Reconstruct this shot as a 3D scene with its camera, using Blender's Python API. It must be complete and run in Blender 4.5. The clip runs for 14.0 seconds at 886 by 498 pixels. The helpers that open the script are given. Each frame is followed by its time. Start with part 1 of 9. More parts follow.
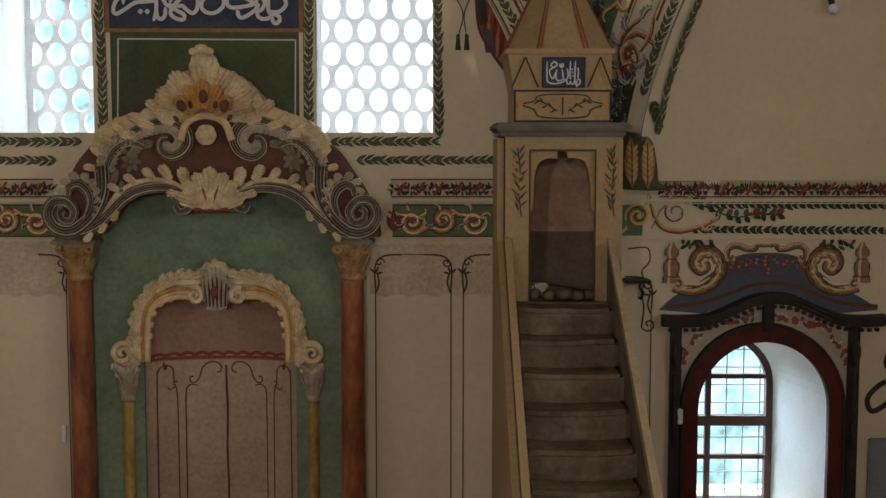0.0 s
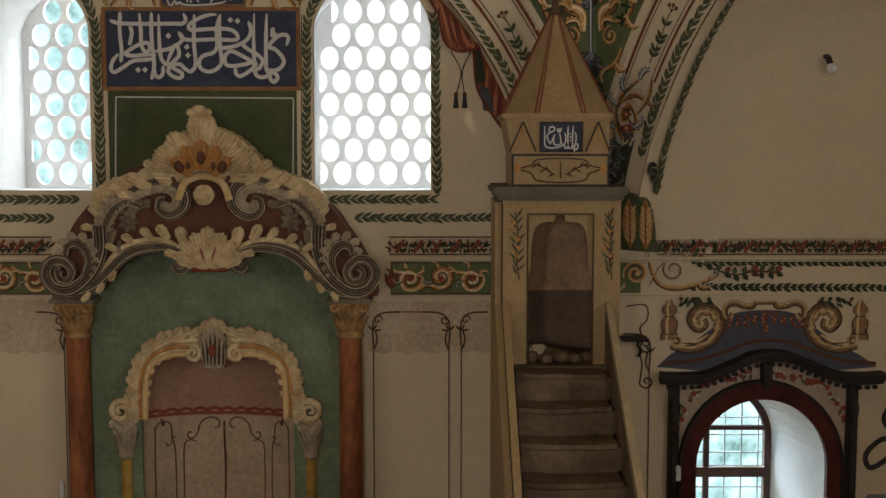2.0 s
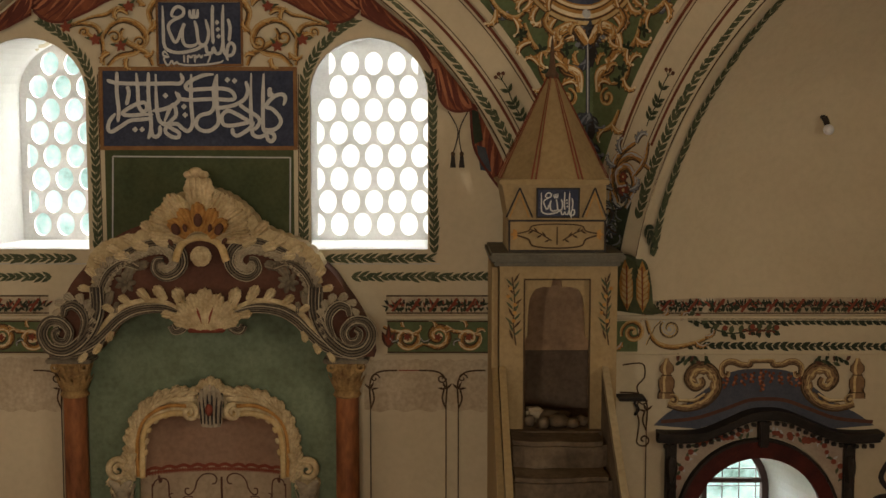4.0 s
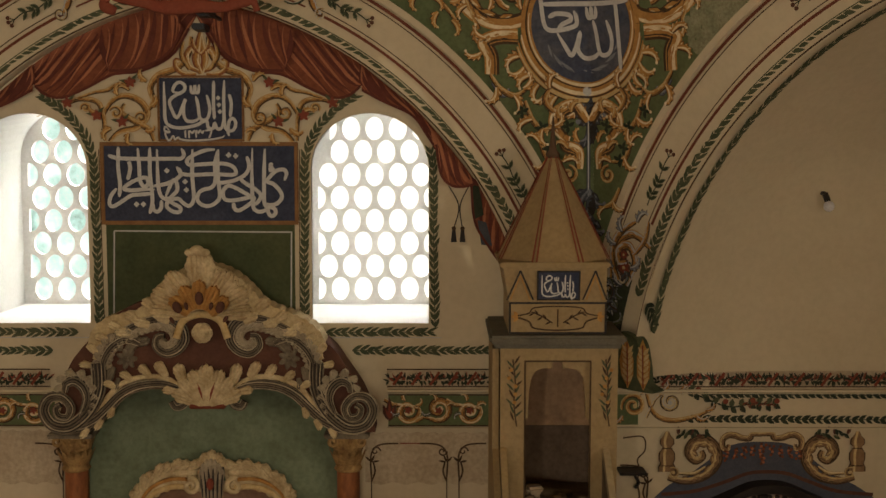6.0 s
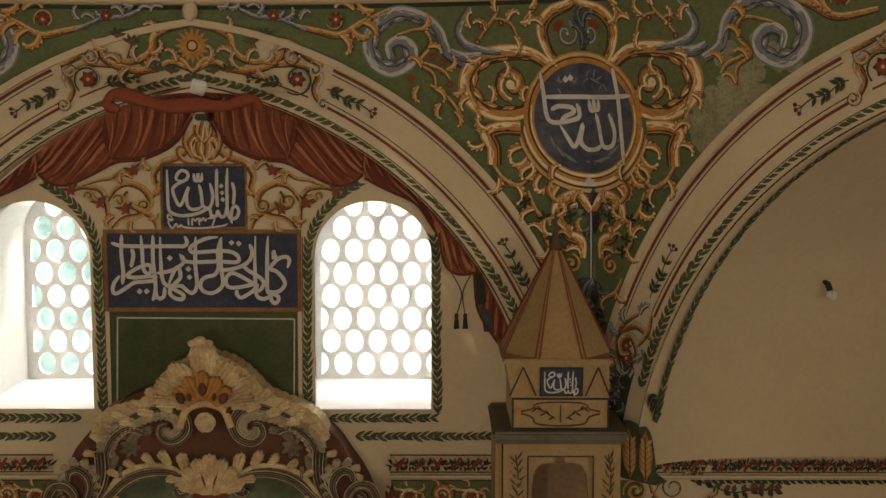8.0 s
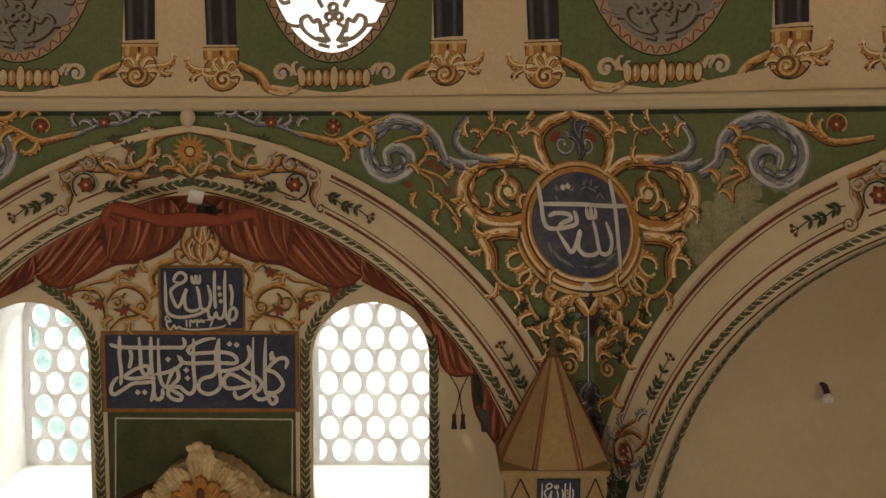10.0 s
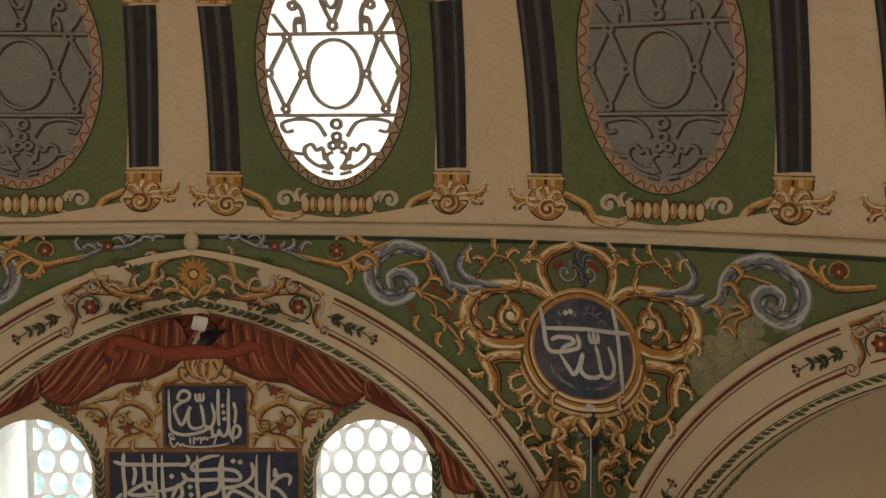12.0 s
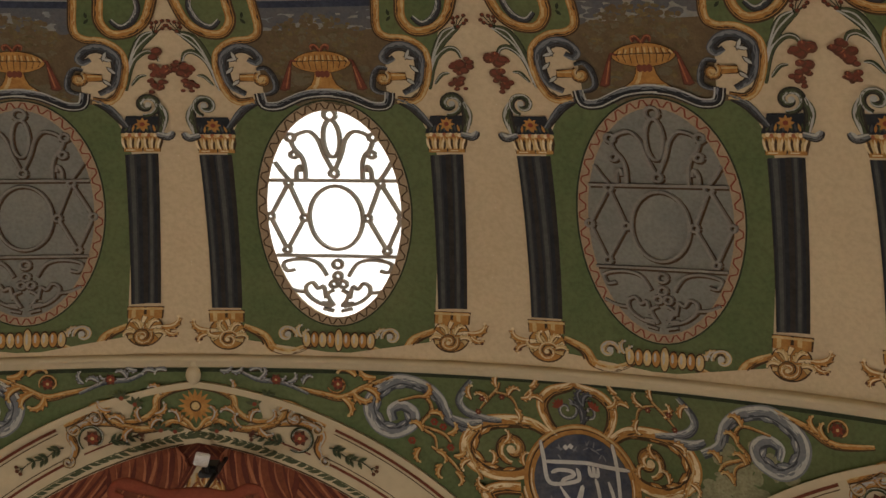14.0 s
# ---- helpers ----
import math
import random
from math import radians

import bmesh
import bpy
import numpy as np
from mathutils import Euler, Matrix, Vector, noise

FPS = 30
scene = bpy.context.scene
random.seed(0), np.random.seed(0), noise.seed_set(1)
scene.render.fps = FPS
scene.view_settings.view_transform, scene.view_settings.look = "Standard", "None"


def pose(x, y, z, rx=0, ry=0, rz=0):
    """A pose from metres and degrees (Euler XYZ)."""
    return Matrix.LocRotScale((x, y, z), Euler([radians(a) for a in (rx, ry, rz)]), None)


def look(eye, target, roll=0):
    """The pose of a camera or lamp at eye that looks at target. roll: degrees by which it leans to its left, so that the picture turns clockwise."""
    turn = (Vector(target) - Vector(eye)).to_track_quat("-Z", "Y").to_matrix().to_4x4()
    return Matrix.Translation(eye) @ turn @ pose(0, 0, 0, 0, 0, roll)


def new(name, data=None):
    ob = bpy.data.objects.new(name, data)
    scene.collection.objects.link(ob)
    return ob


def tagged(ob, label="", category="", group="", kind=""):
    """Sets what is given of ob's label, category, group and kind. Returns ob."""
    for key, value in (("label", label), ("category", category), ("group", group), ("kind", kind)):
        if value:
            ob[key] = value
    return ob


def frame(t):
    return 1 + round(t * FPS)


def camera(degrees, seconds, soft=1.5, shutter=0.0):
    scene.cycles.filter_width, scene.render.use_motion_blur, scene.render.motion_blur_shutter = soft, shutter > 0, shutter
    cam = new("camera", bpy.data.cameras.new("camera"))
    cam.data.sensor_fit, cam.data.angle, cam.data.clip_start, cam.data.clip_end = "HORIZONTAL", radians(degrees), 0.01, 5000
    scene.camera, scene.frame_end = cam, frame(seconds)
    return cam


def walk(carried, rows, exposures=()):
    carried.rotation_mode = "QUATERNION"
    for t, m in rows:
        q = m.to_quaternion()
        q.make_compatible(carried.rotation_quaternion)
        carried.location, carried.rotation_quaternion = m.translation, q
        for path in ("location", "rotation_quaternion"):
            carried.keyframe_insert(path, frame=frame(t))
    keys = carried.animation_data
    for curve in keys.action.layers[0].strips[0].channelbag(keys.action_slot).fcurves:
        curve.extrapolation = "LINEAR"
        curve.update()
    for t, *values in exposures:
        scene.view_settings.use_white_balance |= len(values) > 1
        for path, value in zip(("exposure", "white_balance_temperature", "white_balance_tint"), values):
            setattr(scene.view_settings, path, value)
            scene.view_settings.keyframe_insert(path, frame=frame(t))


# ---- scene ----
cam = camera(41.0, 14.0)
METRES, EYE, TILT, LEAN, TURN = 4.85, 2.7, -5.0, 0.0, 0.0
ROWS = [
    (0.0, 0.0, 0.0, 0.0, -0.0, 0.0, 0.0),
    (0.5, 0.0007, 0.0003, 0.0233, 0.0, -0.02, 0.0),
    (1.0, 0.0018, 0.0006, 0.0484, -0.0, -0.03, 0.0),
    (1.5, 0.0032, 0.0008, 0.0718, 0.01, -0.05, 0.0),
    (2.0, 0.0034, 0.0006, 0.0978, -0.0, -0.05, 0.01),
    (2.5, 0.0041, 0.0007, 0.1213, 0.01, -0.07, 0.0),
    (5.0, 0.0109, -0.0008, 0.2572, 0.03, -0.17, -0.01),
    (5.5, 0.0101, -0.0016, 0.2895, 0.05, -0.21, -0.01),
    (6.0, 0.009, -0.0023, 0.3247, 0.06, -0.22, -0.02),
    (6.5, 0.0079, -0.0026, 0.3591, 0.05, -0.26, -0.02),
    (7.0, 0.0064, -0.0031, 0.3972, 0.06, -0.28, -0.02),
    (7.5, 0.0054, -0.0037, 0.4329, 0.06, -0.29, -0.03),
    (8.0, 0.0051, -0.0041, 0.4715, 0.08, -0.31, -0.03),
    (10.5, 0.0097, -0.0064, 0.6879, 0.09, -0.47, -0.0),
    (11.0, 0.0086, -0.0071, 0.7346, 0.11, -0.51, -0.0),
    (11.5, 0.0073, -0.0082, 0.7835, 0.13, -0.53, -0.0),
    (12.0, 0.0057, -0.0099, 0.8401, 0.12, -0.55, -0.0),
    (12.5, 0.0038, -0.0115, 0.8917, 0.09, -0.54, -0.01),
    (13.0, 0.0032, -0.0131, 0.9477, 0.1, -0.57, -0.0),
    (13.5, 0.0031, -0.0149, 0.9993, 0.08, -0.63, 0.0),
    (14.0, 0.0031, -0.0164, 1.0538, 0.08, -0.65, 0.0),
]
walk(cam, [(t, pose(0, 0, EYE, TILT, LEAN, TURN) @ pose(METRES * x, METRES * y, METRES * z, 90 + pitch, roll, yaw)) for t, x, y, z, yaw, pitch, roll in ROWS],
     [(0.0, 0.0, 5850, 10), (2.5, -0.13, 6450, 10), (5.0, -0.14, 7500, 11), (8.0, -0.10, 7500, 11), (11.0, -0.02, 7150, 10), (14.0, -0.05, 6650, 9)])

# ---- world, sun and window light ----
world = bpy.data.worlds.new("world")
scene.world = world
world.use_nodes = True
wn = world.node_tree.nodes
sky = wn.new("ShaderNodeTexSky")
sky.sky_type, sky.sun_disc = "NISHITA", False
sky.sun_elevation, sky.sun_rotation = radians(70), radians(200)
world.node_tree.links.new(sky.outputs[0], wn["Background"].inputs[0])
wn["Background"].inputs[1].default_value = 0.12
sun = new("sun", bpy.data.lights.new("sun", "SUN"))
sun.data.energy, sun.data.angle, sun.data.color = 2.5, radians(0.5), (1.0, 0.95, 0.86)
sun.matrix_world = look((-4, -5, 20), (0, 0, 0))


def window_light(name, eye, target, w, h, watts, color=(1.0, 0.955, 0.90)):
    """The sky's light in a window's opening."""
    lamp = new(name, bpy.data.lights.new(name, "AREA"))
    lamp.data.shape, lamp.data.size, lamp.data.size_y = "RECTANGLE", w, h
    lamp.data.energy, lamp.data.color = watts, color
    lamp.matrix_world = look(eye, target)
    return lamp


# the hall: a square room under a dome on an octagon of arches
X0, CY = -1.91, 1.9            # the dome's axis
FLOOR = -1.0
YW = 9.6                       # face of the prayer wall
YF = 9.47                      # face of the arches
APO = YF - CY                  # the octagon's inner radius
HALF = APO * math.tan(radians(22.5))
XR, XL, YB = X0 + APO + 0.12, X0 - APO - 0.12, CY - APO - 0.12
RS, ZC = 7.82, 3.63            # the dome's sphere
ZRING = 6.08

for wx in (X0 - 1.36, X0 + 1.36):
    window_light("back_window_light", (wx, YB - 0.25, 3.65), (wx, 6, 8.0), 0.86, 1.5, 195)
for wx in (X0 - 4.53, X0 + 4.53):
    window_light("back_low_window_light", (wx, YB - 0.25, 0.2), (wx, 6, 1.2), 1.0, 1.4, 5)
for wy in (CY - 1.36, CY + 1.36):
    window_light("side_window_light", (XL - 0.25, wy, 3.65), (X0, wy + 1.0, 5.6), 0.86, 1.5, 70)
    window_light("side_window_light", (XR + 0.25, wy, 3.65), (X0, wy + 1.0, 5.0), 0.86, 1.5, 125)

# ---- materials ----


def mat(name, color, color2=None, rough=0.75, scale=3.0, fine=60.0, mix=0.35, bump=0.15, metal=0.0, spec=0.12, contrast=(0.35, 0.7), stretch=(1, 1, 1), dirt=0.0):
    """A painted or plain surface with variation at two scales and a fine relief."""
    m = bpy.data.materials.new(name)
    m.use_nodes = True
    nt = m.node_tree
    n, l = nt.nodes, nt.links
    b = n["Principled BSDF"]
    co = n.new("ShaderNodeTexCoord")
    mp = n.new("ShaderNodeMapping")
    mp.inputs["Scale"].default_value = stretch
    l.new(co.outputs["Object"], mp.inputs["Vector"])
    big = n.new("ShaderNodeTexNoise")
    big.inputs["Scale"].default_value, big.inputs["Detail"].default_value, big.inputs["Roughness"].default_value = scale, 6, 0.65
    l.new(mp.outputs[0], big.inputs["Vector"])
    small = n.new("ShaderNodeTexNoise")
    small.inputs["Scale"].default_value, small.inputs["Detail"].default_value = fine, 4
    l.new(mp.outputs[0], small.inputs["Vector"])
    ramp = n.new("ShaderNodeValToRGB")
    c2 = color2 or tuple(c * 0.72 for c in color)
    ramp.color_ramp.elements[0].position, ramp.color_ramp.elements[0].color = contrast[0], (*color, 1)
    ramp.color_ramp.elements[1].position, ramp.color_ramp.elements[1].color = contrast[1], (*c2, 1)
    l.new(big.outputs[0], ramp.inputs[0])
    mx = n.new("ShaderNodeMix")
    mx.data_type, mx.blend_type = "RGBA", "MULTIPLY"
    mx.inputs[0].default_value = mix
    l.new(ramp.outputs[0], mx.inputs[6])
    r2 = n.new("ShaderNodeValToRGB")
    r2.color_ramp.elements[0].position, r2.color_ramp.elements[0].color = 0.3, (0.55, 0.52, 0.48, 1)
    r2.color_ramp.elements[1].position, r2.color_ramp.elements[1].color = 0.62, (1, 1, 1, 1)
    l.new(small.outputs[0], r2.inputs[0])
    l.new(r2.outputs[0], mx.inputs[7])
    l.new(mx.outputs[2], b.inputs["Base Color"])
    b.inputs["Roughness"].default_value, b.inputs["Metallic"].default_value = rough, metal
    b.inputs["Specular IOR Level"].default_value = spec
    if bump:
        bp = n.new("ShaderNodeBump")
        bp.inputs["Strength"].default_value, bp.inputs["Distance"].default_value = bump, 0.01
        l.new(small.outputs[0], bp.inputs["Height"])
        l.new(bp.outputs[0], b.inputs["Normal"])
    return m


CREAM = mat("cream_plaster", (0.57, 0.475, 0.315), (0.50, 0.41, 0.265), scale=0.7, fine=18, mix=0.14, bump=0.12)
CREAM_OLD = mat("bare_old_plaster", (0.43, 0.335, 0.215), (0.53, 0.43, 0.29), scale=4, fine=30, mix=0.5, bump=0.4)
LATTICEW = mat("grey_white_lattice_plaster", (0.86, 0.845, 0.83), (0.78, 0.76, 0.74), scale=3, fine=40, mix=0.2)
WHITE = mat("white_limewash", (0.84, 0.835, 0.82), (0.76, 0.75, 0.72), scale=2, fine=40, mix=0.15)
CEIL = mat("warm_dome_plaster", (0.60, 0.475, 0.305), (0.53, 0.41, 0.26), scale=1.0, fine=30, mix=0.25)
GREEN = mat("green_wall_paint", (0.105, 0.140, 0.060), (0.145, 0.165, 0.075), scale=2.2, fine=35, mix=0.4)
SAGE = mat("sage_green_distemper", (0.185, 0.222, 0.135), (0.115, 0.143, 0.082), scale=3.2, fine=30, mix=0.45, bump=0.3)
PANELG = mat("dark_green_panel_paint", (0.052, 0.066, 0.030), (0.085, 0.095, 0.042), scale=3, fine=30, mix=0.4)
LEAF = mat("leaf_green_paint", (0.058, 0.070, 0.036), (0.105, 0.112, 0.058), scale=9, fine=50)
LEAFD = mat("dark_leaf_paint", (0.026, 0.034, 0.020), (0.048, 0.056, 0.030), scale=9, fine=50)
RED = mat("dull_red_paint", (0.30 * 0.76, 0.075 * 0.85, 0.040 * 0.85), (0.22, 0.052, 0.030), scale=8, fine=50)
REDD = mat("red_brown_line_paint", (0.135, 0.040, 0.022), (0.19, 0.062, 0.034), scale=10, fine=60)
CURTAIN = mat("curtain_red_paint", (0.25, 0.078, 0.036), (0.15, 0.046, 0.024), scale=6, fine=40)
CURTAINL = mat("curtain_light_red_paint", (0.42, 0.165, 0.080), (0.32, 0.11, 0.055), scale=6, fine=40)
CURTAIND = mat("curtain_fold_dark_paint", (0.105, 0.030, 0.020), (0.15, 0.042, 0.026), scale=6, fine=40)
BROWN = mat("brown_red_ground", (0.135, 0.060, 0.035), (0.085, 0.036, 0.024), scale=5, fine=40, mix=0.5)
GOLD = mat("ochre_paint", (0.50, 0.265, 0.080), (0.34, 0.150, 0.042), scale=14, fine=60)
GOLDL = mat("pale_ochre_paint", (0.62, 0.46, 0.23), (0.50, 0.33, 0.13), scale=14, fine=60)
CREAMP = mat("cream_highlight_paint", (0.80, 0.67, 0.43), (0.62, 0.47, 0.25), scale=9, fine=60)
UMBER = mat("umber_outline_paint", (0.062, 0.038, 0.020), (0.10, 0.058, 0.028), scale=9, fine=60)
BLACK = mat("black_line_paint", (0.030, 0.026, 0.022), (0.05, 0.042, 0.036), scale=9, fine=60)
GREY = mat("grey_blue_paint", (0.165, 0.175, 0.185), (0.22, 0.226, 0.23), scale=9, fine=60)
GREYD = mat("dark_slate_paint", (0.055, 0.060, 0.068), (0.085, 0.088, 0.095), scale=9, fine=60)
GREYL = mat("pale_grey_paint", (0.50, 0.49, 0.44), (0.40, 0.39, 0.36), scale=9, fine=60)
NAVY = mat("navy_ground_paint", (0.036, 0.043, 0.068), (0.060, 0.066, 0.092), scale=5, fine=40, mix=0.45)
NAVYW = mat("worn_slate_blue_paint", (0.058, 0.066, 0.092), (0.15, 0.145, 0.135), scale=4, fine=40, mix=0.5, contrast=(0.42, 0.78))
LETTER = mat("letter_white_paint", (0.58, 0.56, 0.50), (0.48, 0.46, 0.41), scale=12, fine=60)
IVORY = mat("ivory_stucco", (0.68, 0.54, 0.31), (0.36, 0.25, 0.12), scale=7, fine=45, mix=0.5, bump=0.5)
STUCCO = mat("grey_stucco", (0.22, 0.175, 0.115), (0.11, 0.085, 0.056), scale=8, fine=45, mix=0.5, bump=0.5)
CAPO = mat("ochre_capital_stucco", (0.42, 0.26, 0.10), (0.17, 0.09, 0.036), scale=9, fine=45, mix=0.6, bump=0.5)
MARBLE = mat("red_marbled_column_paint", (0.36, 0.135, 0.050), (0.10, 0.034, 0.018), scale=6, fine=22, mix=0.6, stretch=(1, 1, 0.35), rough=0.55)
YELLOW = mat("yellow_marbled_paint", (0.40, 0.26, 0.060), (0.16, 0.095, 0.028), scale=9, fine=30, mix=0.5, stretch=(1, 1, 0.5), rough=0.55)
STONE = mat("minbar_ochre_paint", (0.39 * 0.86, 0.275 * 0.85, 0.130 * 0.88), (0.31, 0.215, 0.10), scale=2.5, fine=30, mix=0.35)
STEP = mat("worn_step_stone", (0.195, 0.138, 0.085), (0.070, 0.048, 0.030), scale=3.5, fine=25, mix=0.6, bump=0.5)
NICHE = mat("mihrab_niche_paint", (0.42, 0.315, 0.20), (0.34, 0.25, 0.16), scale=2.5, fine=25, mix=0.45)
DOORBACK = mat("brown_smoky_plaster", (0.58, 0.36, 0.20), (0.32, 0.20, 0.12), scale=2.2, fine=25, mix=0.5)
NICHER = mat("mihrab_niche_red_wash", (0.35, 0.205, 0.125), (0.29, 0.175, 0.11), scale=3, fine=25, mix=0.4)
WOOD = mat("dark_red_window_wood", (0.075, 0.030, 0.022), (0.050, 0.020, 0.016), scale=4, fine=40, rough=0.5, spec=0.4, stretch=(1, 1, 0.3))
HOOD = mat("black_brown_carved_wood", (0.020, 0.016, 0.012), (0.042, 0.032, 0.024), scale=6, fine=40, rough=0.5)
BLIND = mat("grey_blind_oval_paint", (0.205, 0.205, 0.178), (0.255, 0.245, 0.205), scale=4, fine=40, mix=0.4)
IRON = mat("window_bar_iron", (0.05, 0.05, 0.05), rough=0.5, metal=0.6, bump=0.0)
GRILLE = mat("pale_grille_iron", (0.30, 0.32, 0.32), rough=0.6, bump=0.0)
GROOVE_SHADE = mat("stucco_groove_shade", (0.055, 0.043, 0.030), (0.030, 0.024, 0.018), scale=9, fine=45, mix=0.5, bump=0.4)
STUCCOL = mat("pale_stucco_ridge", (0.45, 0.37, 0.245), (0.24, 0.19, 0.125), scale=8, fine=45, mix=0.4)
PALE = mat("pale_ochre_plaster", (0.40, 0.31, 0.18), (0.30, 0.225, 0.125), scale=2.5, fine=30, mix=0.4)
STEEL = mat("lamp_housing_white", (0.7, 0.7, 0.68), (0.6, 0.6, 0.58), rough=0.4)
CARPET = mat("red_prayer_carpet", (0.22, 0.05, 0.04), (0.15, 0.04, 0.035), scale=8, fine=200, rough=0.95)
LANDSC = mat("painted_landscape_brown", (0.20, 0.145, 0.065), (0.10, 0.085, 0.045), scale=7, fine=40, mix=0.6)
SKYB = mat("painted_sky_blue_grey", (0.20, 0.22, 0.24), (0.30, 0.27, 0.21), scale=3, fine=40, mix=0.4)


def glass_mat():
    m = bpy.data.materials.new("old_window_glass")
    m.use_nodes = True
    b = m.node_tree.nodes["Principled BSDF"]
    b.inputs["Base Color"].default_value = (0.86, 0.97, 0.97, 1)
    b.inputs["Transmission Weight"].default_value, b.inputs["Roughness"].default_value, b.inputs["IOR"].default_value = 1.0, 0.08, 1.2
    return m


GLASS = glass_mat()


def backdrop_mat():
    """White sky, with garden trees to either side, far outside the windows."""
    m = bpy.data.materials.new("garden_backdrop")
    m.use_nodes = True
    nt = m.node_tree
    n, l = nt.nodes, nt.links
    n.remove(n["Principled BSDF"])
    em = n.new("ShaderNodeEmission")
    co = n.new("ShaderNodeTexCoord")
    nz = n.new("ShaderNodeTexNoise")
    nz.inputs["Scale"].default_value, nz.inputs["Detail"].default_value, nz.inputs["Roughness"].default_value = 2.2, 8, 0.7
    l.new(co.outputs["Object"], nz.inputs["Vector"])
    rp = n.new("ShaderNodeValToRGB")
    e = rp.color_ramp.elements
    e[0].position, e[0].color = 0.30, (0.20, 0.36, 0.30, 1)
    e[1].position, e[1].color = 0.56, (1.0, 1.2, 1.2, 1)
    k = e.new(0.43)
    k.color = (0.60, 0.88, 0.86, 1)
    l.new(nz.outputs[0], rp.inputs[0])
    sx = n.new("ShaderNodeSeparateXYZ")
    l.new(co.outputs["Object"], sx.inputs[0])
    side = n.new("ShaderNodeMapRange")
    side.inputs["From Min"].default_value, side.inputs["From Max"].default_value = 2.2, 3.2
    sh = n.new("ShaderNodeMath")
    sh.operation = "ADD"
    sh.inputs[1].default_value = 1.5
    ab = n.new("ShaderNodeMath")
    ab.operation = "ABSOLUTE"
    l.new(sx.outputs[0], sh.inputs[0])
    l.new(sh.outputs[0], ab.inputs[0])
    l.new(ab.outputs[0], side.inputs["Value"])
    mx = n.new("ShaderNodeMix")
    mx.data_type = "RGBA"
    l.new(side.outputs[0], mx.inputs[0])
    mx.inputs[6].default_value = (1.6, 1.55, 1.5, 1)
    l.new(rp.outputs[0], mx.inputs[7])
    l.new(mx.outputs[2], em.inputs[0])
    em.inputs[1].default_value = 1.1
    l.new(em.outputs[0], n["Material Output"].inputs[0])
    return m, em


BACKDROP, backdrop_glow = backdrop_mat()

# ---- building blocks ----


def mesh_ob(name, bm, material, smooth=False):
    me = bpy.data.meshes.new(name)
    bmesh.ops.recalc_face_normals(bm, faces=bm.faces)
    bm.to_mesh(me)
    bm.free()
    for m in (material if isinstance(material, (list, tuple)) else [material]):
        me.materials.append(m)
    if smooth:
        for p in me.polygons:
            p.use_smooth = True
    return new(name, me)


def part(name, bm, material, parent, label="", smooth=False):
    """One mesh object under a thing or under a part."""
    ob = mesh_ob(name, bm, material, smooth)
    ob.parent = parent
    ob.matrix_parent_inverse = Matrix.Translation(-origin_of(parent))
    if label:
        tagged(ob, label)
    return ob


def origin_of(ob):
    """Where a part's parent stands: parts themselves are all kept at the world's origin."""
    return Vector(ob.location) if ob.type == "EMPTY" else Vector((0, 0, 0))


def thing(name, base, label, category, group=""):
    ob = new(name)
    ob.location = base
    ob.empty_display_size = 0.1
    return tagged(ob, label, category, group)


def structure(name, bm, material, label, smooth=False):
    return tagged(mesh_ob(name, bm, material, smooth), label, name.split("_")[0], kind="structure")


def box(bm, x0, x1, y0, y1, z0, z1, bevel=0.0):
    g = bmesh.ops.create_cube(bm, size=1.0)["verts"]
    for v in g:
        v.co = Vector(((x0 + x1) / 2 + v.co.x * (x1 - x0), (y0 + y1) / 2 + v.co.y * (y1 - y0), (z0 + z1) / 2 + v.co.z * (z1 - z0)))
    if bevel:
        es = list({e for v in g for e in v.link_edges})
        bmesh.ops.bevel(bm, geom=es, offset=bevel, segments=2, affect="EDGES")


def lathe(bm, profile, cx, cy, segs=24):
    """A turned shape from (radius, height) pairs."""
    rings = [[bm.verts.new((cx + r * math.cos(2 * math.pi * i / segs), cy + r * math.sin(2 * math.pi * i / segs), z)) for i in range(segs)] for r, z in profile]
    for a, b in zip(rings, rings[1:]):
        for i in range(segs):
            bm.faces.new((a[i], a[(i + 1) % segs], b[(i + 1) % segs], b[i]))
    bm.faces.new(rings[0][::-1])
    bm.faces.new(rings[-1])


def slab(bm, outer, holes, y0, y1):
    """A flat plate in x and z with holes, from y0 to y1."""
    edges = []
    for loop in [outer, *holes]:
        vs = [bm.verts.new((x, y0, z)) for x, z in loop]
        edges += [bm.edges.new((vs[i], vs[(i + 1) % len(vs)])) for i in range(len(vs))]
    got = bmesh.ops.triangle_fill(bm, edges=edges, use_beauty=True)
    faces = [f for f in got["geom"] if isinstance(f, bmesh.types.BMFace)]
    if y1 != y0:
        ext = bmesh.ops.extrude_face_region(bm, geom=faces)
        bmesh.ops.translate(bm, vec=(0, y1 - y0, 0), verts=[g for g in ext["geom"] if isinstance(g, bmesh.types.BMVert)])


def shouldered_loop(xl, xr, zb, zs, zt, n=20, p=0.62):
    """An opening with a flattened, round-shouldered head."""
    c, a, b = (xl + xr) / 2, (xr - xl) / 2, zt - zs
    return [(xl, zb), (xr, zb)] + [(c + a * math.copysign(abs(math.cos(math.pi * i / n)) ** p, math.cos(math.pi * i / n)), zs + b * math.sin(math.pi * i / n) ** p) for i in range(n)] + [(xl, zs)]


def arch_loop(xl, xr, zb, zs, zt, n=20):
    c, a, b = (xl + xr) / 2, (xr - xl) / 2, zt - zs
    return [(xl, zb), (xr, zb)] + [(c + a * math.cos(math.pi * i / n), zs + b * math.sin(math.pi * i / n)) for i in range(n + 1)]


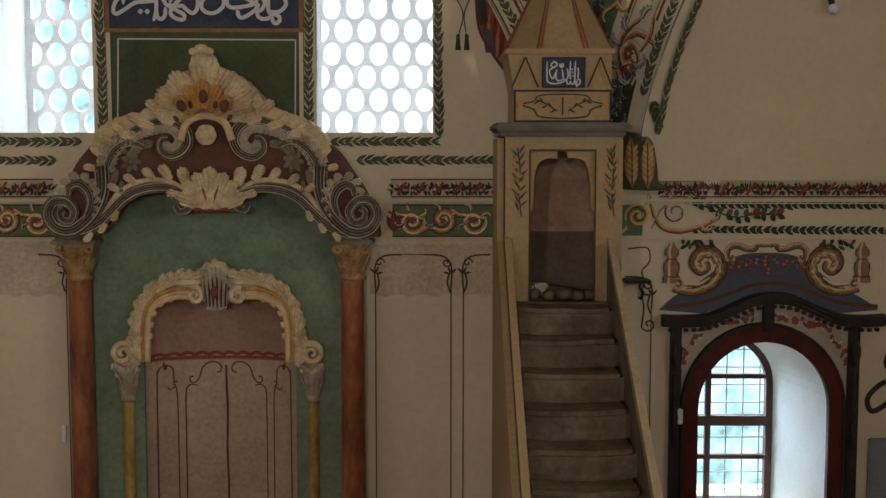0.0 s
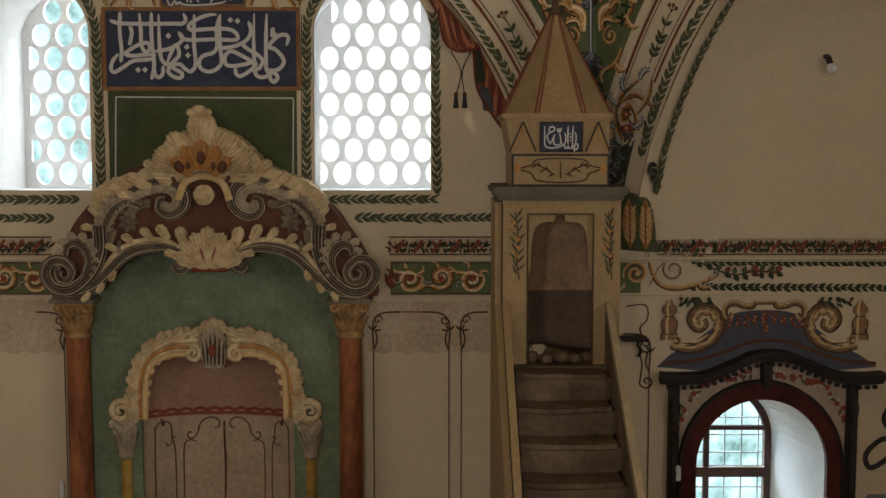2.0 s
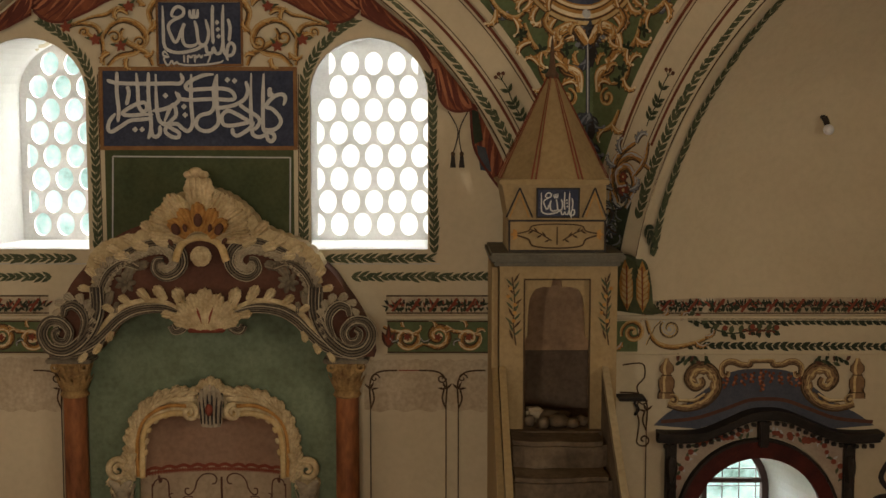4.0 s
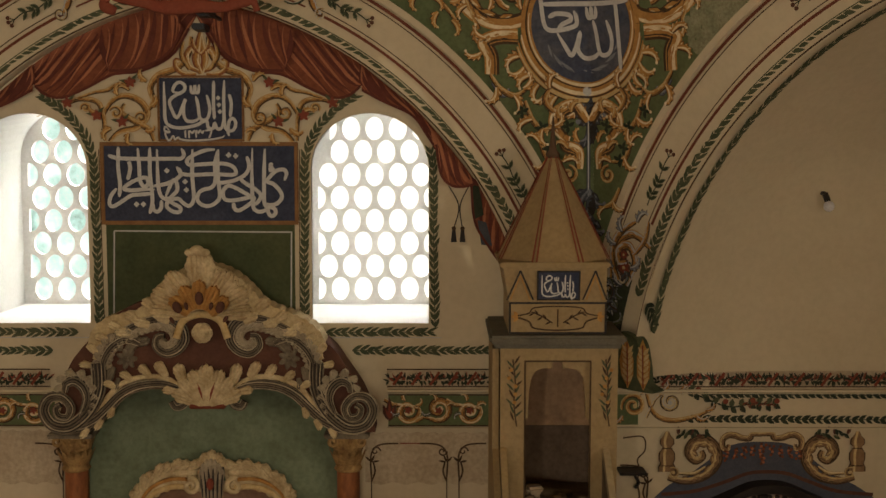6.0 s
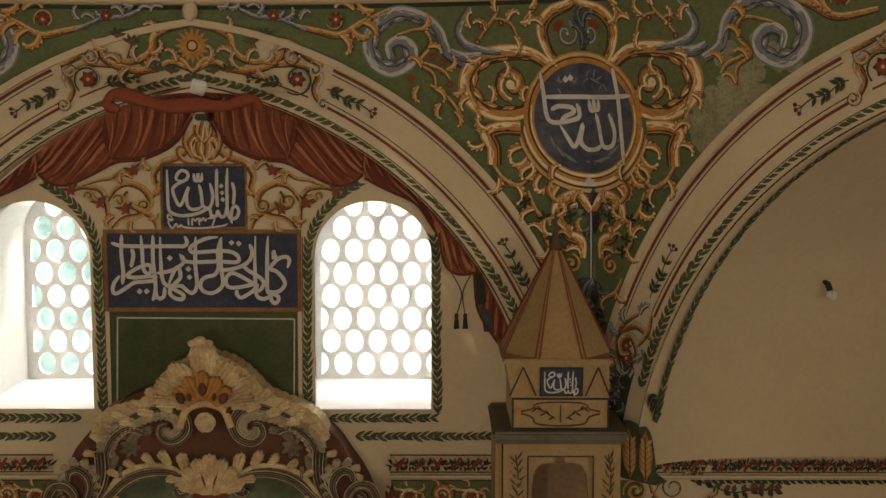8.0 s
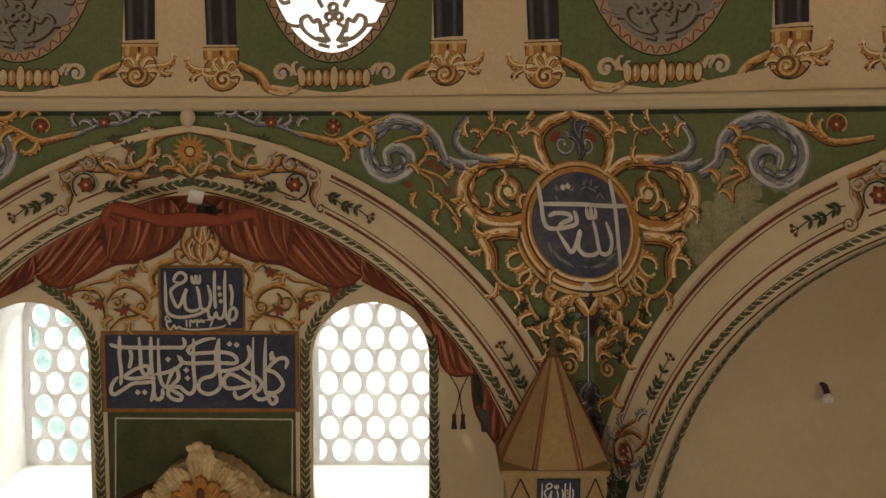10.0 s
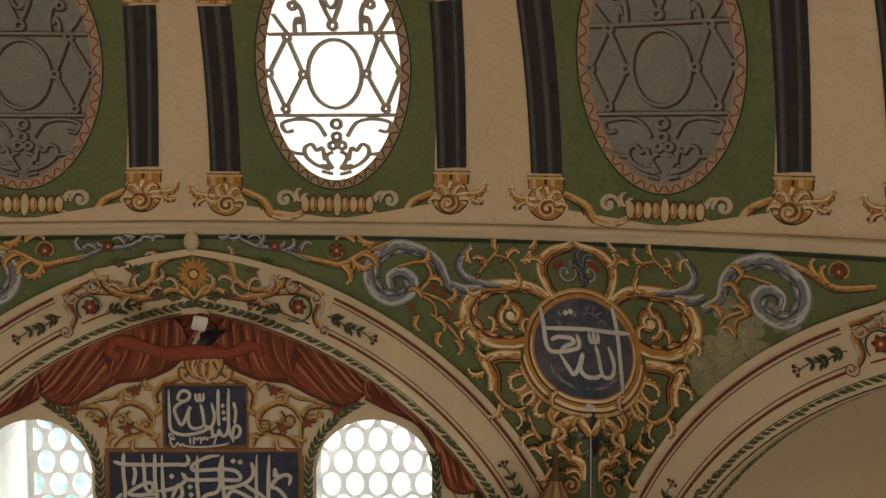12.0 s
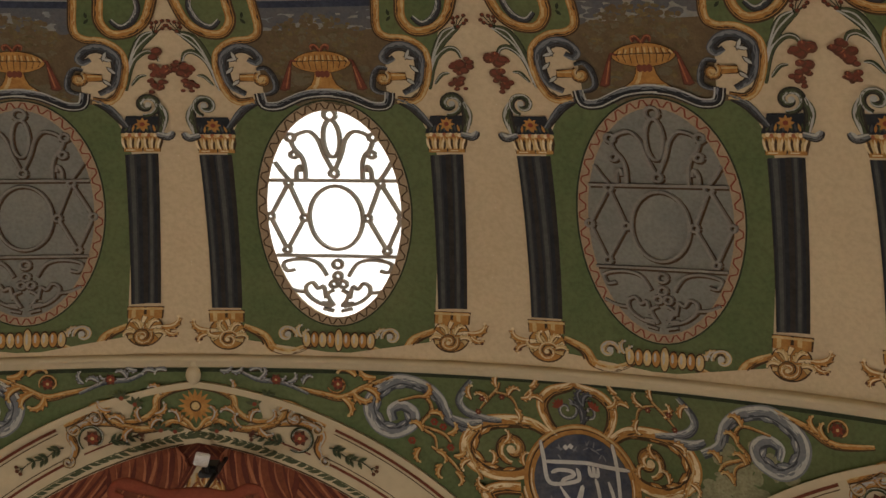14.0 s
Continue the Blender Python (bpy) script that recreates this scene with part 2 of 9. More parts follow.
# maps from flat drawing to surfaces: (u, v, how far it stands off) -> place
def flat(y):
    return lambda u, v, d=0.0: Vector((u, y - d, v))


WALL = flat(YW)


def dome(u, v, d=0.0):
    """u in degrees from the prayer wall's axis, v the height; the painted bays lean a little."""
    a = radians(u + 0.85 * (v - 6.48))
    r = math.sqrt(max(RS * RS - (v - ZC) ** 2, 0.01)) - d
    return Vector((X0 + r * math.sin(a), CY + r * math.cos(a), v))


def arch_half(v, r, off, zc):
    """Half the width of the pointed arch at the height v."""
    return math.sqrt(max(r * r - (v - zc) ** 2, 0.0)) - off if v > zc else r - off


def arch_height(u, r, off, zc):
    w = abs(u) + off
    return zc + math.sqrt(max(r * r - w * w, 0.0))


R_IN, OFF_IN, Z_IN = 3.30, 0.54, 2.13
R_OUT, OFF_OUT, Z_OUT = 3.66, 0.45, 2.26


def octagon(a):
    """The octagon's radius in the direction a (radians from the axis)."""
    k = (a + math.pi / 8) % (math.pi / 4) - math.pi / 8
    return APO / math.cos(k)


def spandrel_polar(a, z, d=0.0):
    s = min(max((z - 3.0) / (ZRING - 3.0), 0.0), 1.0) ** 3
    r = octagon(a) * (1 - s) + 7.44 * s - d
    return Vector((X0 + r * math.sin(a), CY + r * math.cos(a), z))


def spandrel(u, v, d=0.0):
    """u: the angle round the axis in metres along the octagon (0 at the prayer wall's axis)."""
    side = math.floor((u + HALF) / (2 * HALF))
    a = side * math.pi / 4 + math.atan2(u - side * 2 * HALF, APO)
    return spandrel_polar(a, v, d)


def arch_map(turn):
    """The face of the arch on one side of the octagon: u along it, v up."""
    m = Matrix.Translation((X0, CY, 0)) @ Matrix.Rotation(-turn, 4, "Z")
    def f(u, v, d=0.0):
        lean = min(max((v - 3.0) / (ZRING - 3.0), 0.0), 1.0) ** 3 * max(0.0, APO - 7.44 * APO / math.hypot(u, APO))
        return m @ Vector((u, APO - d - lean, v))
    return f


FRONT, DIAG = arch_map(0.0), arch_map(math.pi / 4)


def ribbon(bm, pts, width, mp, d=0.003):
    """A brush stroke along pts; width is a number or a function of 0..1."""
    w = width if callable(width) else (lambda s: width)
    n = len(pts)
    row = []
    for i, (u, v) in enumerate(pts):
        a, b = pts[max(i - 1, 0)], pts[min(i + 1, n - 1)]
        tx, tz = b[0] - a[0], b[1] - a[1]
        k = math.hypot(tx, tz) or 1.0
        h = w(i / (n - 1)) / 2
        nx, nz = -tz / k * h, tx / k * h
        e = d + 0.0004 * i / n
        row.append((bm.verts.new(mp(u + nx, v + nz, e)), bm.verts.new(mp(u - nx, v - nz, e))))
    for p, q in zip(row, row[1:]):
        bm.faces.new((p[0], q[0], q[1], p[1]))


def fill(bm, loop, mp, d=0.003):
    """A painted patch with the given outline."""
    vs = [bm.verts.new(mp(u, v, d)) for u, v in loop]
    cu, cv = sum(p[0] for p in loop) / len(loop), sum(p[1] for p in loop) / len(loop)
    c = bm.verts.new(mp(cu, cv, d))
    for i in range(len(vs)):
        bm.faces.new((vs[i], vs[(i + 1) % len(vs)], c))


def leaf(bm, u, v, ang, length, width, mp, d=0.004):
    ca, sa = math.cos(ang), math.sin(ang)
    out = [(0, 0), (0.25, 0.42), (0.55, 0.5), (0.82, 0.24), (1, 0), (0.82, -0.24), (0.55, -0.5), (0.25, -0.42)]
    fill(bm, [(u + length * a * ca - width * b * sa, v + length * a * sa + width * b * ca) for a, b in out], mp, d)


def resample(pts, step):
    out, rest = [pts[0]], 0.0
    for a, b in zip(pts, pts[1:]):
        k = math.hypot(b[0] - a[0], b[1] - a[1])
        s = step - rest
        while s <= k:
            out.append((a[0] + (b[0] - a[0]) * s / k, a[1] + (b[1] - a[1]) * s / k))
            s += step
        rest = k - (s - step)
    return out


def garland(parent, name, pts, mp, step=0.07, length=0.085, width=0.03, material=None, angle=0.6, stem=0.008, label="", d=0.004):
    """A painted twig with pairs of leaves."""
    bm = bmesh.new()
    p = resample(pts, step)
    rnd = random.Random(len(p))
    for a, b in zip(p, p[1:]):
        g = math.atan2(b[1] - a[1], b[0] - a[0])
        for s in (1, -1):
            leaf(bm, a[0], a[1], g + s * angle * rnd.uniform(0.8, 1.2), length * rnd.uniform(0.85, 1.15), width * rnd.uniform(0.8, 1.2), mp, d)
    if stem and len(p) > 2:
        ribbon(bm, p, stem, mp, d + 0.002)
    return part(name, bm, material or LEAFD, parent, label)


def line(parent, name, pts, width, mp, material, d=0.003, step=None):
    bm = bmesh.new()
    ribbon(bm, resample(pts, step) + [pts[-1]] if step else pts, width, mp, d)
    return part(name, bm, material, parent)


LAYER = [0]


class Paint:
    """Gathers brush strokes of several colours into one painted ornament."""

    def __init__(self, parent, name, mp, label=""):
        self.parent, self.name, self.mp, self.label = parent, name, mp, label
        self.bm, self.mats = bmesh.new(), []
        LAYER[0] += 1
        self.up = 0.0004 * (LAYER[0] % 6)

    def next(self):
        """Each stroke lies a hair above the one before it."""
        self.up += 0.00004
        return self.up

    def slot(self, material, before):
        if material not in self.mats:
            self.mats.append(material)
        k = self.mats.index(material)
        for f in list(self.bm.faces)[before:]:
            f.material_index = k

    def stroke(self, pts, width, material, d=0.004):
        n = len(self.bm.faces)
        ribbon(self.bm, pts, width, self.mp, d + self.next())
        self.slot(material, n)

    def fill(self, loop, material, d=0.003):
        n = len(self.bm.faces)
        fill(self.bm, loop, self.mp, d + self.next())
        self.slot(material, n)

    def leaf(self, u, v, ang, length, width, material, d=0.005):
        n = len(self.bm.faces)
        leaf(self.bm, u, v, ang, length, width, self.mp, d + self.next())
        self.slot(material, n)

    def disc(self, u, v, r, material, d=0.005, n=16, rz=None):
        if r > 0.2:
            before, d = len(self.bm.faces), d + self.next()
            rows = [[self.bm.verts.new(self.mp(u + r * k / 8 * math.cos(2 * math.pi * i / n), v + (rz or r) * k / 8 * math.sin(2 * math.pi * i / n), d)) for i in range(n)] for k in range(1, 9)]
            for a, b in zip(rows, rows[1:]):
                for i in range(n):
                    self.bm.faces.new((a[i], a[(i + 1) % n], b[(i + 1) % n], b[i]))
            self.bm.faces.new(rows[0])
            self.slot(material, before)
            return
        self.fill([(u + r * math.cos(2 * math.pi * i / n), v + (rz or r) * math.sin(2 * math.pi * i / n)) for i in range(n)], material, d)

    def brush(self, pts, w, dark, mid, light, d=0.004, taper=True, lobed=False):
        """A modelled stroke: a cast shade on one side, the body, and broken dabs of light and dark along it."""
        pts = smooth_path(pts)
        f = (lambda s: w * (0.35 + 0.65 * math.sin(math.pi * min(max(s * 0.92 + 0.06, 0), 1)))) if taper else (lambda s: w)
        low = 1 if pts[-1][0] > pts[0][0] else -1
        self.stroke(shift_path(pts, -low * w * 0.13), lambda s: f(s) * 1.12 + 0.004, dark, d)
        self.stroke(pts, f, mid, d + 0.002)
        r = random.Random(len(pts) + int(1000 * w))
        if lobed:
            p = resample(pts, w * 1.5)
            for i in range(1, len(p) - 2):
                a = math.atan2(p[i + 1][1] - p[i][1], p[i + 1][0] - p[i][0])
                k = f(i / len(p))
                s = 1 if (p[i + 1][0] - p[i][0]) * (p[i - 1][1] - p[i][1]) - (p[i + 1][1] - p[i][1]) * (p[i - 1][0] - p[i][0]) < 0 else -1
                self.leaf(p[i][0], p[i][1], a - s * 0.42, k * 1.5, k * 0.80, dark, d + 0.001)
                self.leaf(p[i][0], p[i][1], a - s * 0.42, k * 1.38, k * 0.66, mid, d + 0.0022)
                self.leaf(p[i][0], p[i][1], a - s * 0.40, k * 1.2, k * 0.20, light, d + 0.0026)
            self.stroke(pts, lambda s: f(s) * 0.86, mid, d + 0.003)
        self.stroke(shift_path(pts, low * w * 0.20), lambda s: f(s) * 0.30, light, d + 0.0034)
        self.stroke(shift_path(pts, -low * w * 0.36), lambda s: f(s) * 0.10, dark, d + 0.0036)
        q = resample(pts, max(w * 0.75, 0.02))
        for i in range(len(q) - 1):
            a = math.atan2(q[i + 1][1] - q[i][1], q[i + 1][0] - q[i][0])
            k = f(i / len(q))
            nx, nz = -math.sin(a) * low, math.cos(a) * low
            for off, m, wd in ((0.22, light, 0.32), (0.02, light, 0.13), (0.10, mid, 0.20), (-0.30, dark, 0.16)):
                if r.random() < 0.6:
                    o = k * (off + r.uniform(-0.06, 0.06))
                    self.leaf(q[i][0] + nx * o, q[i][1] + nz * o, a + r.uniform(-0.12, 0.12), w * r.uniform(0.5, 1.1), k * wd * r.uniform(0.6, 1.2), m, d + 0.0042)

    def scroll(self, cx, cz, r, turns, start, spin, w, dark, mid, light, d=0.004, tail=None):
        """A volute that winds in to (cx, cz); tail: points that lead to its outer end."""
        n = int(16 * turns) + 6
        pts = []
        for i in range(n + 1):
            s = i / n
            a = start + spin * 2 * math.pi * turns * s
            q = r * (1 - s) ** 0.85 + 0.12 * r * s
            pts.append((cx + q * math.cos(a), cz + q * math.sin(a)))
        if tail:
            pts = list(tail) + pts[1:]
        self.brush(pts, w, dark, mid, light, d)
        self.disc(pts[-1][0], pts[-1][1], w * 0.55, light, d + 0.005, 10)

    def acanthus(self, u, v, ang, size, dark, mid, light, d=0.006, lobes=3, curl=0.35):
        """A curling leaf: a bent rib with lobes down its outer side and a rolled tip."""
        s = 1 if math.sin(ang * 7.3 + u * 5.1) > 0 else -1
        n = 9
        rib, a = [(u, v)], ang - s * 0.35
        for i in range(n):
            a += s * (0.03 + 0.045 * i)
            rib.append((rib[-1][0] + size * 0.155 * math.cos(a), rib[-1][1] + size * 0.155 * math.sin(a)))
        w = lambda t: size * 0.36 * (0.45 + 0.55 * math.sin(math.pi * min(max(t + 0.08, 0), 1)))
        self.stroke([(x + 0.012 * size, y - 0.06 * size) for x, y in rib], lambda t: w(t) * 1.25, dark, d)
        for i in range(1, n - 1, 2):
            b = math.atan2(rib[i + 1][1] - rib[i][1], rib[i + 1][0] - rib[i][0]) - s * 0.75
            k = size * (0.52 - 0.035 * i)
            self.leaf(rib[i][0], rib[i][1], b, k * 1.12, k * 0.62, dark, d + 0.0006)
            self.leaf(rib[i][0], rib[i][1], b, k, k * 0.48, mid, d + 0.0014)
            self.leaf(rib[i][0], rib[i][1], b + 0.08, k * 0.85, k * 0.16, light, d + 0.0024)
        self.stroke(rib, w, mid, d + 0.0020)
        self.stroke(shift_path(rib, s * size * 0.05), lambda t: w(t) * 0.34, light, d + 0.0032)
        self.disc(rib[-1][0], rib[-1][1], size * 0.10, light, d + 0.0036, 8)

    def done(self):
        return part(self.name, self.bm, self.mats, self.parent, self.label)


def smooth_path(pts, k=5):
    """A rounded line through the given points."""
    if len(pts) > 24:
        return pts
    out = []
    n = len(pts)
    for i in range(n - 1):
        p0, p1, p2, p3 = pts[max(i - 1, 0)], pts[i], pts[i + 1], pts[min(i + 2, n - 1)]
        for j in range(k):
            t = j / k
            out.append(tuple(0.5 * (2 * p1[c] + (p2[c] - p0[c]) * t + (2 * p0[c] - 5 * p1[c] + 4 * p2[c] - p3[c]) * t * t + (3 * p1[c] - p0[c] - 3 * p2[c] + p3[c]) * t ** 3) for c in (0, 1)))
    return out + [pts[-1]]


def shift_path(pts, k):
    out = []
    for i, p in enumerate(pts):
        a, b = pts[max(i - 1, 0)], pts[min(i + 1, len(pts) - 1)]
        tx, tz = b[0] - a[0], b[1] - a[1]
        h = math.hypot(tx, tz) or 1.0
        out.append((p[0] - tz / h * k, p[1] + tx / h * k))
    return out


def mirror(pts, c):
    return [(2 * c - u, v) for u, v in pts]


class Pen:
    """Writes with a broad reed pen: points in centimetres from the middle of a field."""

    def __init__(self, pn, u, v, width, ground, size=1.0, d=0.006):
        self.pn, self.u, self.v, self.w, self.ground, self.k, self.d = pn, u, v, width, ground, size * 0.01, d

    def line(self, *pts):
        p = smooth_path([(self.u + a * self.k, self.v + b * self.k) for a, b in pts])
        f = lambda s: self.w * min(1.0, 0.45 + 7 * s, 0.35 + 7 * (1 - s))
        self.pn.stroke(p, lambda s: f(s) + 0.25 * self.w, self.ground, self.d)
        self.pn.stroke(p, f, LETTER, self.d + 0.0016)
        self.d += 0.00012

    def dot(self, a, b):
        u, v, h = self.u + a * self.k, self.v + b * self.k, self.w * 0.78
        self.pn.fill([(u - h, v), (u, v - h), (u + h, v), (u, v + h)], LETTER, self.d + 0.001)


def write_verse(q):
    q.line((67.4, 4.5), (69.1, 10.2), (66.7, 13.2), (60.7, 12), (55.1, 6.7), (53.9, 3.3), (58.4, 1.8), (63.7, -3.7), (65.2, -9), (61.4, -13.8), (56.2, -15), (52, -13.5))
    q.line((58, 18.3), (56.2, 16.2), (57.7, 14.2), (55.4, 12.7), (59.9, 13.8))
    q.line((52.1, 29.7), (51.4, 15), (51.1, -1.5), (51.4, -14.2), (54.7, -16.5), (58.9, -17.7), (60.1, -21.3), (57.4, -24), (54.7, -22.2), (53.5, -18.9), (48.7, -20.4), (44.5, -19.5), (42.1, -15), (41.5, 7.5), (42.2, 30))
    q.line((31.9, 5.7), (37.5, 1.5), (44.9, -3), (48.5, -7.5), (46, -12.7), (43, -14.5))
    q.line((26.7, -13.2), (27, -17.2), (30, -19.5), (35.2, -17.2), (41.2, -12.7), (43.9, -8.2))
    q.line((43.4, -7.8), (35.2, -9.9), (26.2, -11.4), (20.2, -10.8), (18.3, -7.2), (19, -2.7), (23.2, 0.3), (29.2, -1.8), (36.7, -6), (41.2, -8.2))
    q.line((15.1, 29.2), (14.5, 7.5), (15.7, -7.5), (13, -12.7), (7.5, -15.7), (1.5, -15), (-2.1, -11.2), (-1.3, -6), (2.2, -3), (9.4, -0.9), (12.4, 5.2), (12.1, 18), (14.2, 28.2))
    q.line((-5.5, 29.2), (-6, 7.5), (-5.1, -9.7), (-8.8, -15.7), (-13.6, -13.5), (-17.2, -10.2), (-22.9, -10.2), (-27, -9))
    q.line((12.4, 29.1), (5.2, 28.5), (-3, 25.5), (-9.4, 21.3), (-9.7, 18.3), (-6.7, 16.8), (2.2, 17.4), (17.2, 18), (25.5, 16.2), (28.9, 11.7), (26.2, 9), (11.2, 9.6), (-3.7, 9), (-12, 9.3), (-16, 10.8), (-18.4, 15.6))
    q.line((37.6, 23.7), (39.4, 16.5), (36.7, 9.7), (29.2, 5.2), (20.2, 3), (12.7, 2.7))
    q.line((-66.4, -1.8), (-71.2, -7.8), (-72.5, -14.2), (-69.4, -16.2), (-62.2, -12), (-54.7, -7.5), (-45.7, -6.6), (-36.7, -5.7))
    q.line((-49.1, 30.3), (-48.2, 18), (-47.8, 5.2), (-45.4, 0.3), (-42.2, 0.3), (-41.3, 4.2), (-43.9, 6.9), (-51.7, 4.5), (-58.9, 0.3), (-60.4, -2.4), (-54.7, -3.4), (-45.7, -2.7), (-36.1, -2.7))
    q.line((-56.6, 19.8), (-55.3, 14.2), (-57.5, 4.8))
    q.line((-64.4, 31.2), (-64.9, 15), (-63.7, 1.5), (-64.6, -8.7))
    q.line((-39.4, 30.7), (-39.7, 10.5), (-38.2, -7.5), (-38.5, -15), (-40.6, -22.2))
    q.line((-33.7, 29.2), (-33.6, 10.5), (-32.8, -3), (-30.4, -8.7), (-25.9, -11.2), (-21, -14.2), (-16, -17.2), (-16.9, -20.7), (-22, -20.2), (-26.5, -16.8), (-26.2, -12.7), (-22, -7.5), (-18.1, -3), (-19, 3.7), (-21.7, 4.2), (-25.9, -4.5), (-27.7, -9.3))
    q.line((-72.7, 24.6), (-68.2, 22.9), (-62.2, 22), (-41.2, 21.7), (-21.7, 21.9), (-14.8, 21.9), (-12.3, 25.2), (-14.2, 30))
    q.line((-17.2, 14.7), (-15.1, 9.9), (-19, 5.4), (-27, 1.8), (-37.3, 0))
    q.line((-37.9, -13.5), (-37.3, -18.6), (-34.3, -20.4), (-31.3, -17.4), (-31, -11.2))
    q.dot(23.2, 24.7)
    q.dot(28.9, 24)
    q.dot(-26.2, 12.3)
    q.dot(-11.7, 3.6)
    q.dot(-10.9, -3)
    q.dot(-50.9, -14.5)
    q.dot(-45.4, -14.5)


def write_masha(q):
    q.line((23.2, 10.8), (24.9, 3), (23.8, -7.2))
    q.line((19.6, 21.7), (19, 7.5), (19.3, -12), (21.7, -17.7), (26.2, -17.4), (28.2, -12.3), (26.2, -8.4), (23.2, -10.2), (21.9, -17.7), (22.9, -22.2))
    q.line((11.2, 21.3), (10.8, 3), (11.4, -9))
    q.line((5.5, 10.2), (7.8, 0), (6.1, -7.8), (2.5, -9.7), (-0.4, -6.9), (-1.6, 3), (-3.3, 9.3))
    q.line((-0.4, -6.6), (-3, -9.9), (-9.4, -10.6), (-12.6, -6.9), (-12.9, 1.5), (-11.2, 6.9), (-14.2, 0.3), (-16.3, -5.1), (-18.7, -7.6), (-21.1, -4.5), (-24.1, 4.5), (-20.2, 9.3), (-12.7, 13.2), (-11.8, 17.7), (-15.7, 20.1), (-19.5, 18), (-21.1, 12.9), (-15.4, 12))
    q.line((-7, 17.7), (-6.4, 12.6), (-4, 12.3), (-3.7, 18), (-3.7, 12.9), (-1.2, 12.3), (-0.4, 18.3))
    q.line((-28.3, 20.7), (-28, 3), (-27.7, -8.7), (-24.7, -13.8), (-15.7, -15.9), (-3.7, -13.8), (4.6, -10.2), (6.4, -15.6), (10.3, -15.9), (11.5, -12), (13.6, -16.5), (17.2, -15.3), (18.4, -7.5))
    q.dot(14.5, 7.8)
    q.dot(15.1, 2.4)
    q.dot(15.7, -3)


def write_year(q):
    q.line((-12, -17.7), (-11.8, -23.7))
    q.line((-9, -24), (-8.8, -18.3), (-6.4, -19.8), (-4.6, -17.4))
    q.line((-3.3, -23.7), (-3.4, -18), (-1.6, -19.8), (-0.1, -17.7), (1.6, -19.8), (2.8, -17.4))
    q.line((3.7, -18), (8.8, -18), (6.7, -24))
    q.line((-24.4, -18), (-27.7, -14.7), (-28.3, -18), (-24.1, -19.2), (-27.7, -19.8), (-27.1, -23.1), (-24.7, -25.8), (-21.7, -22.2), (-20.2, -24.9), (-17.8, -23.4), (-15.4, -24.9), (-6.7, -25.8), (8.2, -24.9), (16.9, -23.4), (19.3, -21.6))


def write_taala(q):
    q.line((-31.2, 31.6), (-30, 17.2), (-29.1, 3.7), (-26.1, -1.6), (-19.5, -2.2), (-10.2, -0.7), (-5.1, 1.6), (-4.8, 6.7), (-6.3, 10.6))
    q.line((-25.2, 6.4), (-19.5, 8.8), (-10.2, 7.9), (-9, 4.6), (-15.6, 1.6), (-18.6, -1.9))
    q.line((-30, 15.1), (-4.5, 15.1), (18, 14.5), (38.1, 15))
    q.line((25.2, 33.4), (27.6, 15), (28.5, -12.7), (29.2, -29.8))
    q.line((19.2, 3.4), (22.8, -8.2), (21.3, -16.9), (16.5, -19.6), (12, -17.2), (9.9, -3.7), (8.1, 4))
    q.line((12, -17.2), (7.5, -20.4), (0.7, -21.1), (-3.3, -18.7), (-5.1, -13.9), (-2.7, -3.7), (-6.6, -13.9), (-10.2, -19), (-13.8, -13.9), (-19.5, -4))
    q.line((3.3, 13), (4.2, 6.1), (7.2, 6.7), (7.3, 12.4), (7.5, 6.7), (10.6, 6.7), (11.1, 13))
    q.dot(-12.7, 26.7)
    q.dot(-8.8, 27.7)


def lobe(bm, base, tip, side, w, depth, n=7):
    """A carved leaf: raised along its middle, its tip curled forward. base, tip: places; side: unit vector across it."""
    out = Vector((0, -1, 0))
    rows = []
    for i in range(n + 1):
        s = i / n
        c = base.lerp(tip, s) + out * depth * (0.25 + math.sin(math.pi * (0.15 + 0.7 * s)) * 0.6 + 0.35 * s * s)
        h = w / 2 * (max(0.2, math.sin(math.pi * min(0.88 * s ** 0.7 + 0.04, 0.92))) ** 0.6 if i < n else 0.30)
        rows.append([bm.verts.new(c + side * h - out * -0.0 + Vector((0, depth * 0.75, 0))), bm.verts.new(c + side * h * 0.5 + Vector((0, depth * 0.12, 0))), bm.verts.new(c + Vector((0, depth * 0.22, 0))),
                     bm.verts.new(c - side * h * 0.5 + Vector((0, depth * 0.12, 0))), bm.verts.new(c - side * h + Vector((0, depth * 0.75, 0)))])
    for a, b in zip(rows, rows[1:]):
        for j in range(4):
            bm.faces.new((a[j], a[j + 1], b[j + 1], b[j]))


def carved_leaf(bm, x, y, z, ang, length, w, depth):
    a = Vector((math.cos(ang), 0, math.sin(ang)))
    lobe(bm, Vector((x, y, z)), Vector((x, y, z)) + a * length, Vector((-a.z, 0, a.x)), w, depth)


